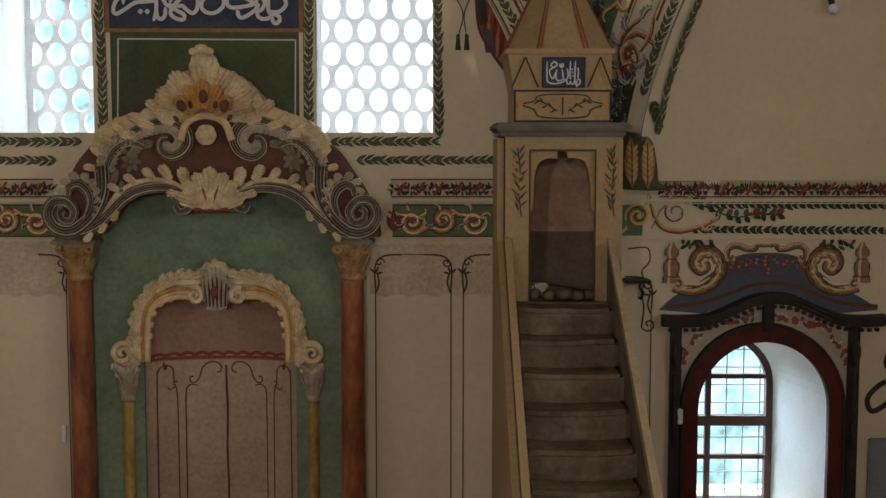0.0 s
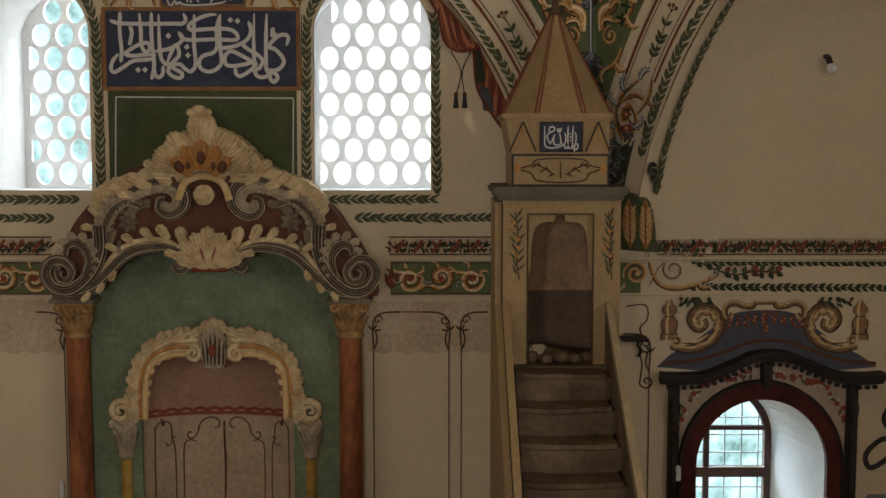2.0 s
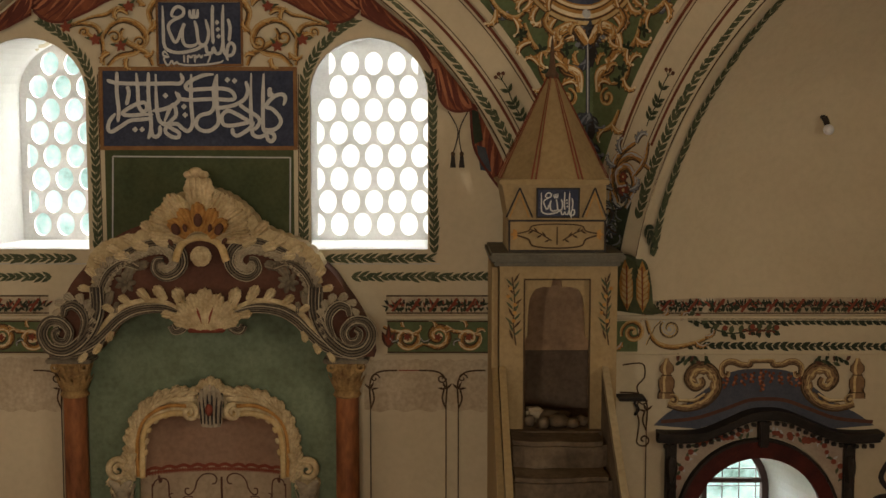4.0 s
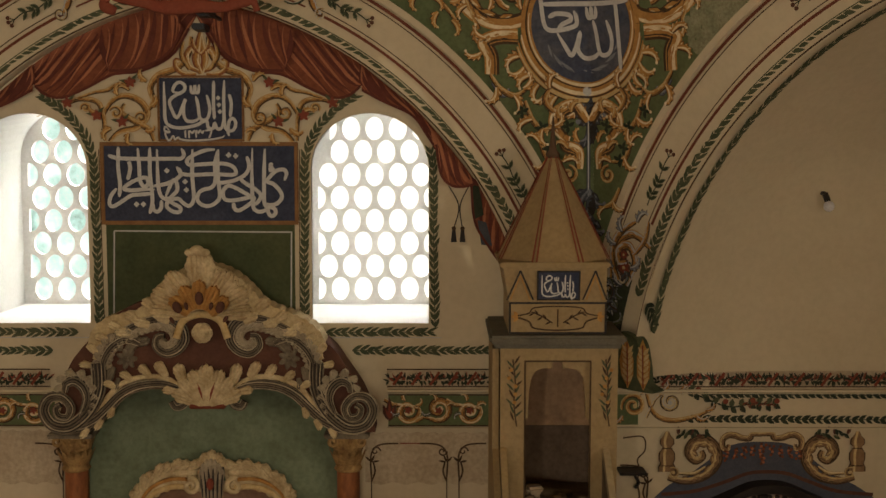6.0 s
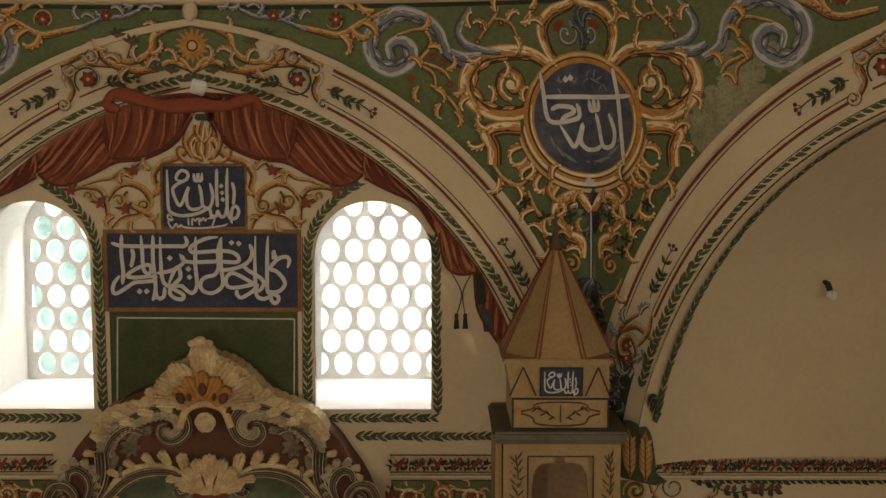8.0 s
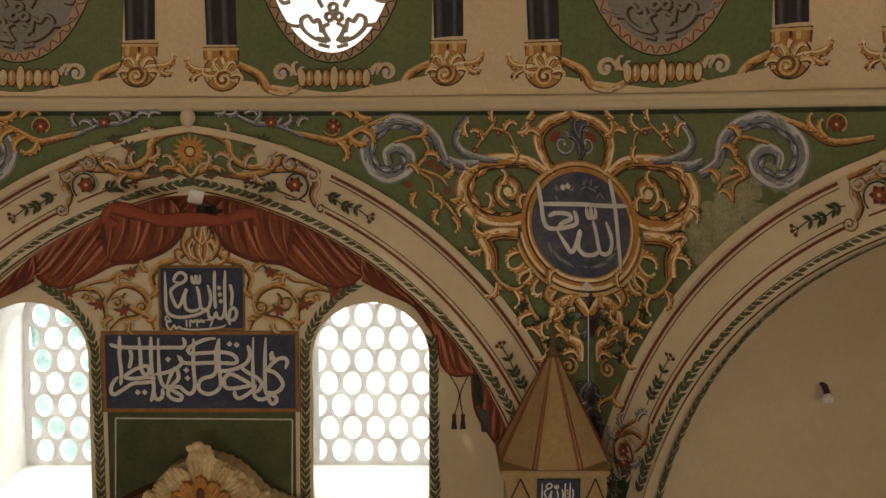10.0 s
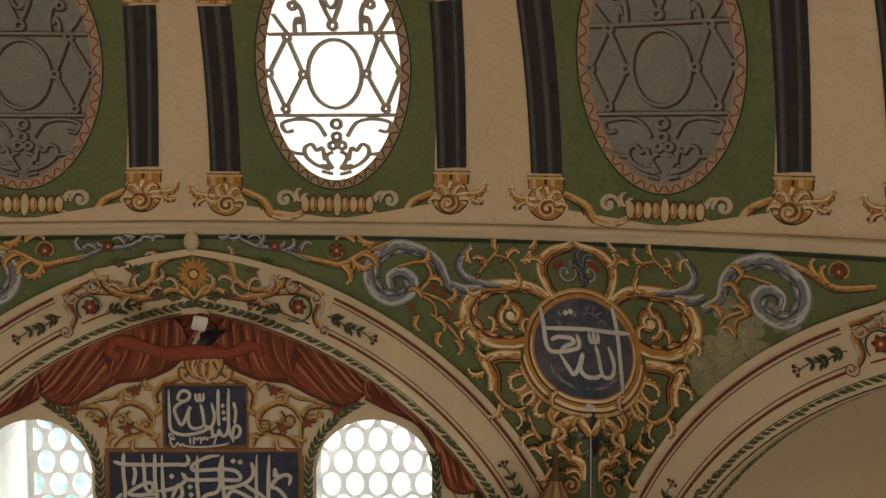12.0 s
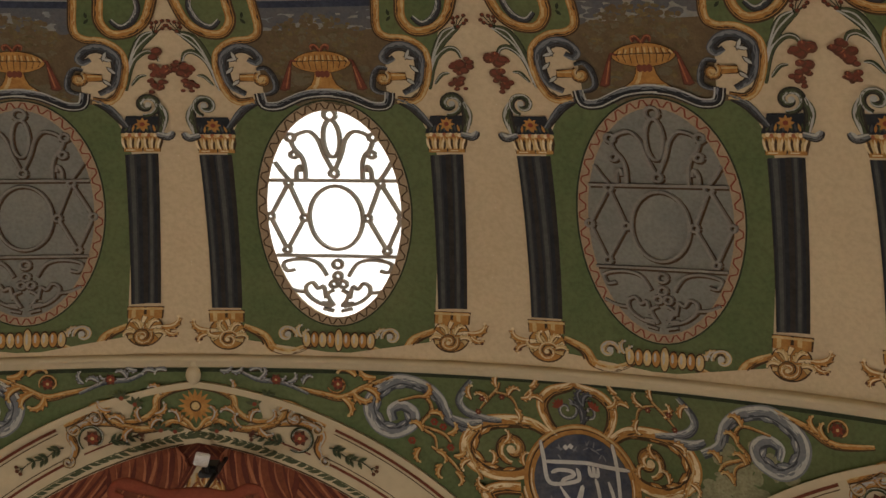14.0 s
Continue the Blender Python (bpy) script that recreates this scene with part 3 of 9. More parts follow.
def plume(bm, x, y, z, ang, length, w0, w1, depth=0.04, flutes=5, bend=0.0):
    """A fluted carved leaf that widens to a lobed, forward curling tip."""
    nu, nv = 4 * flutes, 9
    rows = []
    for j in range(nv + 1):
        t = j / nv
        row = []
        for i in range(nu + 1):
            s = 2 * i / nu - 1
            lobed = abs(math.cos(math.pi * flutes * s / 2))
            reach = length * (1 - 0.20 * s * s - 0.07 * (1 - lobed)) * t
            half = (w0 + (w1 - w0) * t ** 0.7) / 2 * (1 - 0.10 * (t > 0.95)) * (1 + 0.10 * abs(math.sin(t * math.pi * 3)) * (abs(s) > 0.9))
            across = half * s + bend * t * t
            rise = depth * (1 - 0.85 * s * s) * (0.45 + 0.55 * t) + 0.014 * lobed * (0.4 + t) + 0.9 * depth * max(0.0, t - 0.7)
            row.append(bm.verts.new((x + reach * math.cos(ang) - across * math.sin(ang), y - rise, z + reach * math.sin(ang) + across * math.cos(ang))))
        rows.append(row)
    back = [[bm.verts.new((v.co.x, y + 0.02, v.co.z)) for v in row] for row in (rows[0], rows[-1])]
    for a, b in zip(rows, rows[1:]):
        for i in range(nu):
            bm.faces.new((a[i], a[i + 1], b[i + 1], b[i]))
    for i in range(nu):
        bm.faces.new((rows[-1][i], rows[-1][i + 1], back[1][i + 1], back[1][i]))


def tube_path(bm, pts, y, radius, segs=8, flat_back=0.6):
    """A rounded moulding along a line in x and z; radius is a number or a function of 0..1."""
    f = radius if callable(radius) else (lambda s: radius)
    n = len(pts)
    rings = []
    for i, p in enumerate(pts):
        a, b = pts[max(i - 1, 0)], pts[min(i + 1, n - 1)]
        tx, tz = b[0] - a[0], b[1] - a[1]
        h = math.hypot(tx, tz) or 1.0
        r = f(i / (n - 1))
        rings.append([bm.verts.new((p[0] - tz / h * r * math.cos(q), y - r * flat_back * math.sin(q), p[1] + tx / h * r * math.cos(q))) for q in (2 * math.pi * k / segs for k in range(segs))])
    for a, b in zip(rings, rings[1:]):
        for k in range(segs):
            bm.faces.new((a[k], a[(k + 1) % segs], b[(k + 1) % segs], b[k]))
    bm.faces.new(rings[0])
    bm.faces.new(rings[-1][::-1])


def spiral(cx, cz, r, turns, start, spin, tail=(), inner=0.1):
    n = int(18 * turns) + 4
    pts = [(cx + (r * (1 - i / n) ** 0.9 + inner * r * i / n) * math.cos(start + spin * 2 * math.pi * turns * i / n),
            cz + (r * (1 - i / n) ** 0.9 + inner * r * i / n) * math.sin(start + spin * 2 * math.pi * turns * i / n)) for i in range(n + 1)]
    return (smooth_path(list(tail) + [pts[0]])[:-1] if tail else []) + pts


def pieces(name, bm, material, parent, label="", smooth=True):
    """Links each separate piece of a bmesh as a part of its own."""
    todo = set(bm.faces)
    first = None
    while todo:
        seed = next(iter(sorted(todo, key=lambda f: f.index))) if first is None else todo.pop()
        todo.discard(seed)
        group, stack = [seed], [seed]
        while stack:
            for e in stack.pop().edges:
                for f in e.link_faces:
                    if f in todo:
                        todo.discard(f)
                        group.append(f)
                        stack.append(f)
        nb, made = bmesh.new(), {}
        for f in group:
            for v in f.verts:
                if v not in made:
                    made[v] = nb.verts.new(v.co)
            nb.faces.new([made[v] for v in f.verts])
        ob = part(name, nb, material, parent, label, smooth)
        first = first or ob
    bm.free()
    return first

# ---- the large structure ----
UPPER = [(-3.74, -2.81), (-1.02, -0.08)]
MIH = -1.82                    # the mihrab's axis
bm = bmesh.new()
outer = [(XL, FLOOR), (XR, FLOOR), (XR, 5.95), (XL, 5.95)]
holes = [arch_loop(a, b, 2.80, 4.05, 4.49) for a, b in UPPER]
holes.append(arch_loop(2.08, 3.16, -0.55, 0.55, 1.11))
holes.append(shouldered_loop(MIH - 0.62, MIH + 0.62, FLOOR + 0.02, 1.05, 1.50))
slab(bm, outer, holes, YW, YW + 1.45)
# the upper openings widen towards the glass
LATTICE = [-3.26, -0.596]


def splay(x, z, k):
    """A place on the rim of an upper opening, carried out to the plane of the lattice."""
    c = (UPPER[k][0] + UPPER[k][1]) / 2
    return LATTICE[k] + (x - c) * 1.255, 2.76 + (z - 2.80) * 1.09


for v in bm.verts:
    for k, (a, b) in enumerate(UPPER):
        if v.co.y > YW + 1.0 and a - 0.01 < v.co.x < b + 0.01 and 2.79 < v.co.z < 4.5:
            v.co.x, v.co.z = splay(v.co.x, v.co.z, k)
wall = structure("wall_north", bm, CREAM, "cream plastered prayer wall with painted garlands and deep window openings")

bm = bmesh.new()
box(bm, XL - 0.5, XR + 0.5, YB - 0.5, YW + 1.15, FLOOR - 0.3, FLOOR)
floor = structure("floor", bm, CARPET, "red carpeted floor of the prayer hall")

for nm, turn in (("wall_east", -math.pi / 2), ("wall_south", math.pi), ("wall_west", math.pi / 2)):
    bm = bmesh.new()
    w = APO + 0.12
    hs = [arch_loop(c - 0.47, c + 0.47, 2.80, 4.05, 4.49) for c in (-1.36, 1.36)]
    if nm == "wall_south":
        hs += [arch_loop(c - 0.54, c + 0.54, -0.55, 0.55, 1.11) for c in (-4.53, 4.53)]
    slab(bm, [(-w, FLOOR), (w, FLOOR), (w, 6.6), (-w, 6.6)], hs, w, w + 0.9)
    bm.transform(Matrix.Translation((X0, CY, 0)) @ Matrix.Rotation(-turn, 4, "Z"))
    structure(nm, bm, CREAM, "cream plastered wall of the hall with window openings")

# dome with a hole for the lit oval window
BAYS = [-9.1, 9.2, 28.25, 47.3]
OVAL_A, OVAL_B, OVAL_Z = 0.565, 0.84, 7.15


def bay_map(bay):
    """Drawing on one bay of the dome: u metres along, v metres up from the oval's middle."""
    def f(u, v, d=0.0):
        z = ZC + RS * math.sin(math.asin((OVAL_Z - ZC) / RS) + v / RS)
        r = math.sqrt(RS * RS - (z - ZC) ** 2)
        return dome(bay + math.degrees(u / r), z, d)
    return f


# shell with the oval cut: rings of quads that close in on the opening in the lit bay
LIT = bay_map(BAYS[1])
ring = 64
bm = bmesh.new()
edge_lo, edge_hi = -1.12, 1.12     # the lit bay's patch
vlo, vhi = -0.86 - 0.25, 1.3


def patch_border(i):
    t = (i / ring) * 4
    k, f = int(t) % 4, t - int(t)
    return [(edge_hi, vlo + (vhi - vlo) * f), (edge_hi + (edge_lo - edge_hi) * f, vhi), (edge_lo, vhi + (vlo - vhi) * f), (edge_lo + (edge_hi - edge_lo) * f, vlo)][k]


loops = []
for s in (0.0, 0.25, 0.6, 1.0):
    row = []
    for i in range(ring):
        bu, bv = patch_border(i)
        a = math.atan2(bv / 1.2, bu / 1.12)
        ou, ov = -0.04 + 0.497 * math.cos(a), 0.06 + 0.860 * math.sin(a)
        row.append(bm.verts.new(LIT(ou + (bu - ou) * s, ov + (bv - ov) * s)))
    loops.append(row)
tube = [bm.verts.new(Vector(v.co) + Vector((math.sin(radians(9.2)), math.cos(radians(9.2)), 0.35)) * 0.14 + (Vector(v.co) - LIT(-0.04, 0.06)) * 0.10) for v in loops[0]]
for a, b in zip([tube, *loops], loops):
    for i in range(ring):
        bm.faces.new((a[i], a[(i + 1) % ring], b[(i + 1) % ring], b[i]))
# the rest of the shell
zpatch = [LIT(0, vlo).z, LIT(0, vhi).z]
acorner = lambda u, v: math.degrees(math.atan2(LIT(u, v).x - X0, LIT(u, v).y - CY))
zrows = [ZRING + (zpatch[0] - ZRING) * i / 2 for i in range(3)] + [zpatch[0] + (zpatch[1] - zpatch[0]) * i / 16 for i in range(1, 17)]
zrows += [zpatch[1] + (RS + ZC - zpatch[1]) * math.sin(math.pi / 2 * i / 24) for i in range(1, 25)]


def v_of(z):
    return (math.asin((z - ZC) / RS) - math.asin((OVAL_Z - ZC) / RS)) * RS


prev = None
for z in zrows:
    z = min(z, RS + ZC - 0.001)
    r = math.sqrt(RS * RS - (z - ZC) ** 2)
    v = min(max(v_of(z), vlo), vhi)
    a0, a1 = acorner(edge_lo, v), acorner(edge_hi, v)
    row = []
    for i in range(17):
        row.append(a0 + (a1 - a0) * i / 16)
    for i in range(1, 160):
        row.append(a1 + (360 + a0 - a1) * i / 160)
    vs = [bm.verts.new((X0 + r * math.sin(radians(a)), CY + r * math.cos(radians(a)), z)) for a in row]
    if prev:
        pz, pv = prev
        inside = pz >= zpatch[0] - 1e-6 and z <= zpatch[1] + 1e-6
        for i in range(len(vs)):
            if inside and i < 16:
                continue
            j = (i + 1) % len(vs)
            bm.faces.new((pv[i], pv[j], vs[j], vs[i]))
    prev = (z, vs)
dome_ob = structure("ceiling", bm, CEIL, "warm cream dome painted with columns, green bays and oval windows", True)

# ring moulding under the dome
bm = bmesh.new()
prof = [(7.50, 5.99), (7.42, 6.00), (7.395, 6.02), (7.395, 6.045), (7.36, 6.055), (7.35, 6.075), (7.36, 6.095), (7.40, 6.105), (7.50, 6.11)]
rows = [[bm.verts.new((X0 + r * math.sin(2 * math.pi * i / 200), CY + r * math.cos(2 * math.pi * i / 200), z)) for i in range(200)] for r, z in prof]
for a, b in zip(rows, rows[1:]):
    for i in range(200):
        bm.faces.new((a[i], a[(i + 1) % 200], b[(i + 1) % 200], b[i]))
structure("trim_dome_ring", bm, CREAM, "cream plaster ring moulding at the foot of the dome", True)

# green spandrels between the arches, all the way round
NU, NV = 96, 40
sides = []
for side in range(8):
    bm = bmesh.new()
    prev = None
    for i in range(NU + 1):
        u = -HALF + 2 * HALF * i / NU
        zl = max(2.42, arch_height(u, R_OUT - 0.05, OFF_OUT, Z_OUT)) if abs(u) < R_OUT - 0.05 - OFF_OUT else 2.42
        col = [bm.verts.new(spandrel(side * 2 * HALF + max(min(u, HALF - 1e-4), -HALF + 1e-4), zl + (ZRING - zl) * (k / NV))) for k in range(NV + 1)]
        if prev:
            for k in range(NV):
                bm.faces.new((prev[k], col[k], col[k + 1], prev[k + 1]))
        prev = col
    sides.append(tagged(mesh_ob("wall_spandrel", bm, GREEN, True), "dark green painted spandrel above the arch, worn in places", "wall", "spandrels", "structure"))
spand = sides[0]


def arch_points(r, off, zc, zlow, n=40):
    """The pointed arch's line from the right springing over the top to the left."""
    a0 = math.acos(off / r)
    a1 = math.asin(max(zlow - zc, 0.0) / r)
    right = [(r * math.cos(a1 + (a0 - a1) * i / n) - off, zc + r * math.sin(a1 + (a0 - a1) * i / n)) for i in range(n + 1)]
    return right + [(-u, v) for u, v in right[-2::-1]]


def arch_band(mp, depth):
    bm = bmesh.new()
    ins, outs = arch_points(R_IN, OFF_IN, Z_IN, 2.42), arch_points(R_OUT, OFF_OUT, Z_OUT, 2.42)
    mid = [((a[0] + b[0] * 9) / 10, (a[1] + b[1] * 9) / 10) for a, b in zip(ins, outs)]
    lanes = [[mp(u, v, -depth) for u, v in ins], [mp(u, v, 0.0) for u, v in ins], [mp(u, v, 0.012) for u, v in mid],
             [mp(u, v, 0.05) for u, v in mid], [mp(u, v, 0.05) for u, v in outs], [mp(u, v, -0.1) for u, v in outs]]
    lanes = [[bm.verts.new(p) for p in lane] for lane in lanes]
    for a, b in zip(lanes, lanes[1:]):
        for i in range(len(a) - 1):
            bm.faces.new((a[i], a[i + 1], b[i + 1], b[i]))
    for i in (0, -1):
        bm.faces.new([lane[i] for lane in lanes])
    return bm


arches = []
for k in range(8):
    bm = arch_band(arch_map(k * math.pi / 4), 0.14)
    arches.append(tagged(mesh_ob("trim_arch", bm, CREAM), "cream plaster arch band with painted leaf garlands and red lines", "arch", "arches under the dome", "structure"))

# squinch vaults in the corners
def merge(p, k=0.22):
    """Lets a vault run smoothly into the walls of the square."""
    def soft(a, lim):
        t = (lim - a) / k
        return lim - k * (math.log1p(math.exp(t)) if t < 30 else t)
    dx, dy = p.x - X0, p.y - CY
    lim = APO + 0.126
    return Vector((X0 + math.copysign(soft(abs(dx), lim), dx), CY + math.copysign(soft(abs(dy), lim), dy), p.z))


for k in (1, 3, 5, 7):
    mp = arch_map(k * math.pi / 4)
    bm = bmesh.new()
    pts = arch_points(R_IN + 0.02, OFF_IN, Z_IN, 2.42, 30)
    prev = None
    for i in range(25):
        a = math.pi / 2 * i / 24
        row = [bm.verts.new(merge(mp(u * math.cos(a), max(2.42, Z_IN + (v - Z_IN) * math.cos(a)), -(HALF + 0.25) * math.sin(a)))) for u, v in pts]
        if prev:
            for j in range(len(row) - 1):
                bm.faces.new((prev[j], prev[j + 1], row[j + 1], row[j]))
        prev = row
    structure("ceiling_squinch", bm, CREAM, "plain cream corner vault behind the diagonal arch", True)
# the corner piers below the diagonal arches stay open to the square hall

# outside
bm = bmesh.new()
vs = [bm.verts.new(p) for p in ((-30, 18, -4), (30, 18, -4), (30, 18, 22), (-30, 18, 22))]
bm.faces.new(vs)
structure("backdrop", bm, BACKDROP, "bright sky and garden trees beyond the windows")
bm = bmesh.new()
vs = [bm.verts.new(p) for p in ((-300, -300, -4.0), (300, -300, -4.0), (300, 300, -4.0), (-300, 300, -4.0))]
bm.faces.new(vs)
structure("ground", bm, mat("garden_ground", (0.16, 0.15, 0.11), (0.08, 0.10, 0.05), scale=0.4, fine=4), "garden ground outside the hall")

# ---- windows ----


def clip_circle(cx, cz, r, xl, xr, n=18, rz=0.0):
    pts = [(cx + r * math.cos(2 * math.pi * i / n), cz + (rz or r) * math.sin(2 * math.pi * i / n)) for i in range(n)]
    if cx - r < xl:
        pts = [(max(x, xl), z) for x, z in pts]
    if cx + r > xr:
        pts = [(min(x, xr), z) for x, z in pts]
    out = []
    for p in pts:
        if not out or math.hypot(p[0] - out[-1][0], p[1] - out[-1][1]) > 0.004:
            out.append(p)
    lim = [q for q in out if q[0] <= xl + 1e-6 or q[0] >= xr - 1e-6]
    if len(lim) > 2:
        zmin, zmax = min(q[1] for q in lim), max(q[1] for q in lim)
        out = [q for q in out if q not in lim or q[1] in (zmin, zmax)]
    return out if len(out) > 5 else None


YL = 11.02
for k, (xl, xr) in enumerate(UPPER):
    c = LATTICE[k]
    win = thing("window_%d" % (k + 1), (c, YL, 2.76), "arched white plaster lattice window with oval bottle-glass panes", "window")
    tagged(win, kind="structure")
    bm = bmesh.new()
    holes = []
    for row in range(8):
        z = 4.381 - 0.2105 * row
        for i in range(-3, 4):
            cx = c + 0.2135 * (i + 0.5 * ((row + 1 - k) % 2)) + 0.025 * (1 - k)
            half = 0.520 if z < 4.05 else 0.520 * math.sqrt(max(0.0, 1 - ((z + 0.02 - 4.05) / 0.56) ** 2))
            if abs(cx - c) > half + 0.03:
                continue
            q = clip_circle(cx, z, 0.081, c - max(half, 0.30), c + max(half, 0.30), 22, 0.104)
            if q:
                holes.append(q)
    slab(bm, arch_loop(c - 0.62, c + 0.62, 2.70, 4.05, 4.66), holes, YL, YL + 0.05)
    part("lattice", bm, LATTICEW, win, "greyish white plaster lattice")
    for h in holes:
        g = bmesh.new()
        vs = [g.verts.new((x, YL + 0.03, zz)) for x, zz in h]
        g.faces.new(vs)
        ob = part("pane", g, GLASS, win)
        ob.visible_shadow = False
    # whitewashed lining of the opening
    bm = bmesh.new()
    a = arch_loop(xl + 0.003, xr - 0.003, 2.803, 4.05, 4.487)
    rims = [[bm.verts.new((x + (splay(x, z, k)[0] - x) * t, YW + 0.01 + (YL - YW - 0.01) * t, z + (splay(x, z, k)[1] - z) * t)) for x, z in a] for t in (0.0, 0.3, 0.6, 0.85, 1.0)]
    for ra, rb in zip(rims, rims[1:]):
        for i in range(len(ra)):
            bm.faces.new((ra[i], ra[(i + 1) % len(ra)], rb[(i + 1) % len(ra)], rb[i]))
    for v in bm.verts:
        v.co += 0.006 * noise.noise_vector(v.co * 2.5) * (1 if YW + 0.1 < v.co.y < YL - 0.1 else 0)
    part("window_reveal", bm, WHITE, win, "whitewashed deep window reveal")
    window_light("upper_window_light", (c, YL + 0.85, 5.6), (c, 10.5, 2.9), 1.4, 1.0, 640, (0.91, 0.955, 1.0))

# lower window in its deep splayed opening
win = thing("window_3", (2.6, 10.5, -0.55), "dark red wooden arched window with small panes behind an iron grille", "window")
tagged(win, kind="structure")
YG = 10.55
gx0, gx1 = 2.12, 2.98
bm = bmesh.new()
slab(bm, arch_loop(gx0, gx1, -0.6, 0.55, 1.02), [arch_loop(gx0 + 0.06, gx1 - 0.06, 0.26, 0.55, 0.95), [(gx0 + 0.06, -0.5), (gx1 - 0.06, -0.5), (gx1 - 0.06, 0.17), (gx0 + 0.06, 0.17)]], YG, YG + 0.07)
part("window_frame", bm, WOOD, win)
for x in (2.40,):
    bm = bmesh.new()
    box(bm, x - 0.025, x + 0.025, YG + 0.005, YG + 0.06, -0.55, 0.95, 0.006)
    part("mullion", bm, WOOD, win)
for z in (0.62, -0.12):
    bm = bmesh.new()
    box(bm, gx0 + 0.03, gx1 - 0.03, YG + 0.008, YG + 0.055, z - 0.02, z + 0.02, 0.005)
    part("glazing_bar", bm, WOOD, win)
for i in range(6):
    bm = bmesh.new()
    box(bm, gx0 + 0.04 + 0.155 * i - 0.005, gx0 + 0.04 + 0.155 * i + 0.005, YG + 0.22, YG + 0.234, -0.6, 1.1)
    part("grille_bar", bm, GRILLE, win)
for i in range(10):
    bm = bmesh.new()
    box(bm, gx0 - 0.1, gx1 + 0.1, YG + 0.236, YG + 0.25, -0.5 + 0.165 * i - 0.005, -0.5 + 0.165 * i + 0.005)
    part("grille_bar", bm, GRILLE, win)
bm = bmesh.new()
slab(bm, arch_loop(gx0 + 0.03, gx1 - 0.03, -0.55, 0.55, 0.97), [], YG + 0.03, YG + 0.03)
part("pane", bm, GLASS, win).visible_shadow = False
# splayed reveal
bm = bmesh.new()
a = arch_loop(2.08, 3.16, -0.55, 0.55, 1.11)
b = arch_loop(gx0, gx1, -0.58, 0.55, 1.0)
ra, rb = [bm.verts.new((x, YW + 0.01, z)) for x, z in a], [bm.verts.new((x, YG + 0.02, z)) for x, z in b]
for i in range(len(ra)):
    bm.faces.new((ra[i], ra[(i + 1) % len(ra)], rb[(i + 1) % len(ra)], rb[i]))
part("window_reveal", bm, WHITE, win, "whitewashed splayed window reveal")
window_light("lower_window_light", (1.5, YG + 1.6, 1.9), (3.0, 10.2, 0.4), 2.4, 2.0, 950, (0.72, 0.90, 1.0))

# ---- the mihrab ----
mih = thing("mihrab", (MIH, YW, FLOOR), "painted plaster prayer niche with red marbled columns and carved acanthus crest", "mihrab")
nx0, nx1 = MIH - 0.62, MIH + 0.62
bm = bmesh.new()
outline = smooth_path([(-2.84, 1.9), (-2.65, 2.06), (-2.49, 2.26), (-2.24, 2.33), (-1.88, 2.28), (-1.51, 2.33), (-1.20, 2.26), (-0.93, 2.06), (-0.80, 1.9)])
slab(bm, [(-2.84, FLOOR), (-0.80, FLOOR)] + outline[::-1], [shouldered_loop(nx0, nx1, FLOOR + 0.02, 1.05, 1.50)], YW - 0.05, YW - 0.002)
part("back_panel", bm, SAGE, mih, "sage green distempered panel")
# the niche: a half round recess with a half dome
bm = bmesh.new()
prev = None
for i in range(25):
    a = math.pi * i / 24
    x, y = MIH - 0.62 * math.cos(a), YW + 0.25 * math.sin(a)
    col = [bm.verts.new((x, y, z)) for z in (FLOOR, 0.96, 1.05)]
    for j in range(1, 11):
        b = math.pi / 2 * j / 10
        k, h = max(math.cos(b), 0.0) ** 0.62, math.sin(b) ** 0.62
        col.append(bm.verts.new((MIH - 0.62 * math.cos(a) * k, YW + 0.25 * math.sin(a) * k, 1.05 + 0.45 * h)))
    if prev:
        for j in range(len(col) - 1):
            f = bm.faces.new((prev[j], col[j], col[j + 1], prev[j + 1]))
            f.material_index = 1 if j >= 1 else 0
    prev = col
part("niche", bm, [NICHE, NICHER], mih, "half round niche with painted curtain lines", True)
NCH = lambda u, v, d=0.0: Vector((MIH + u, YW + 0.25 * math.sqrt(max(1 - (u / 0.62) ** 2, 0.0)) - d, v))
bm = bmesh.new()
ribbon(bm, [(-0.60 + 1.20 * i / 60, 0.95 + 0.02 * abs(math.sin(i * 0.55))) for i in range(61)], 0.028, NCH, 0.006)
for i in range(58):
    leaf(bm, -0.59 + 1.18 * i / 57, 0.95, -math.pi / 2, 0.045, 0.022, NCH, 0.007)
part("painted_fringe", bm, RED, mih, "dull red painted fringe")
pn = Paint(mih, "painted_curtain_line", NCH)
pn.stroke([(0.004 * math.sin(k * 0.9), -1.0 + 1.86 * k / 20) for k in range(21)], 0.018, BROWN)
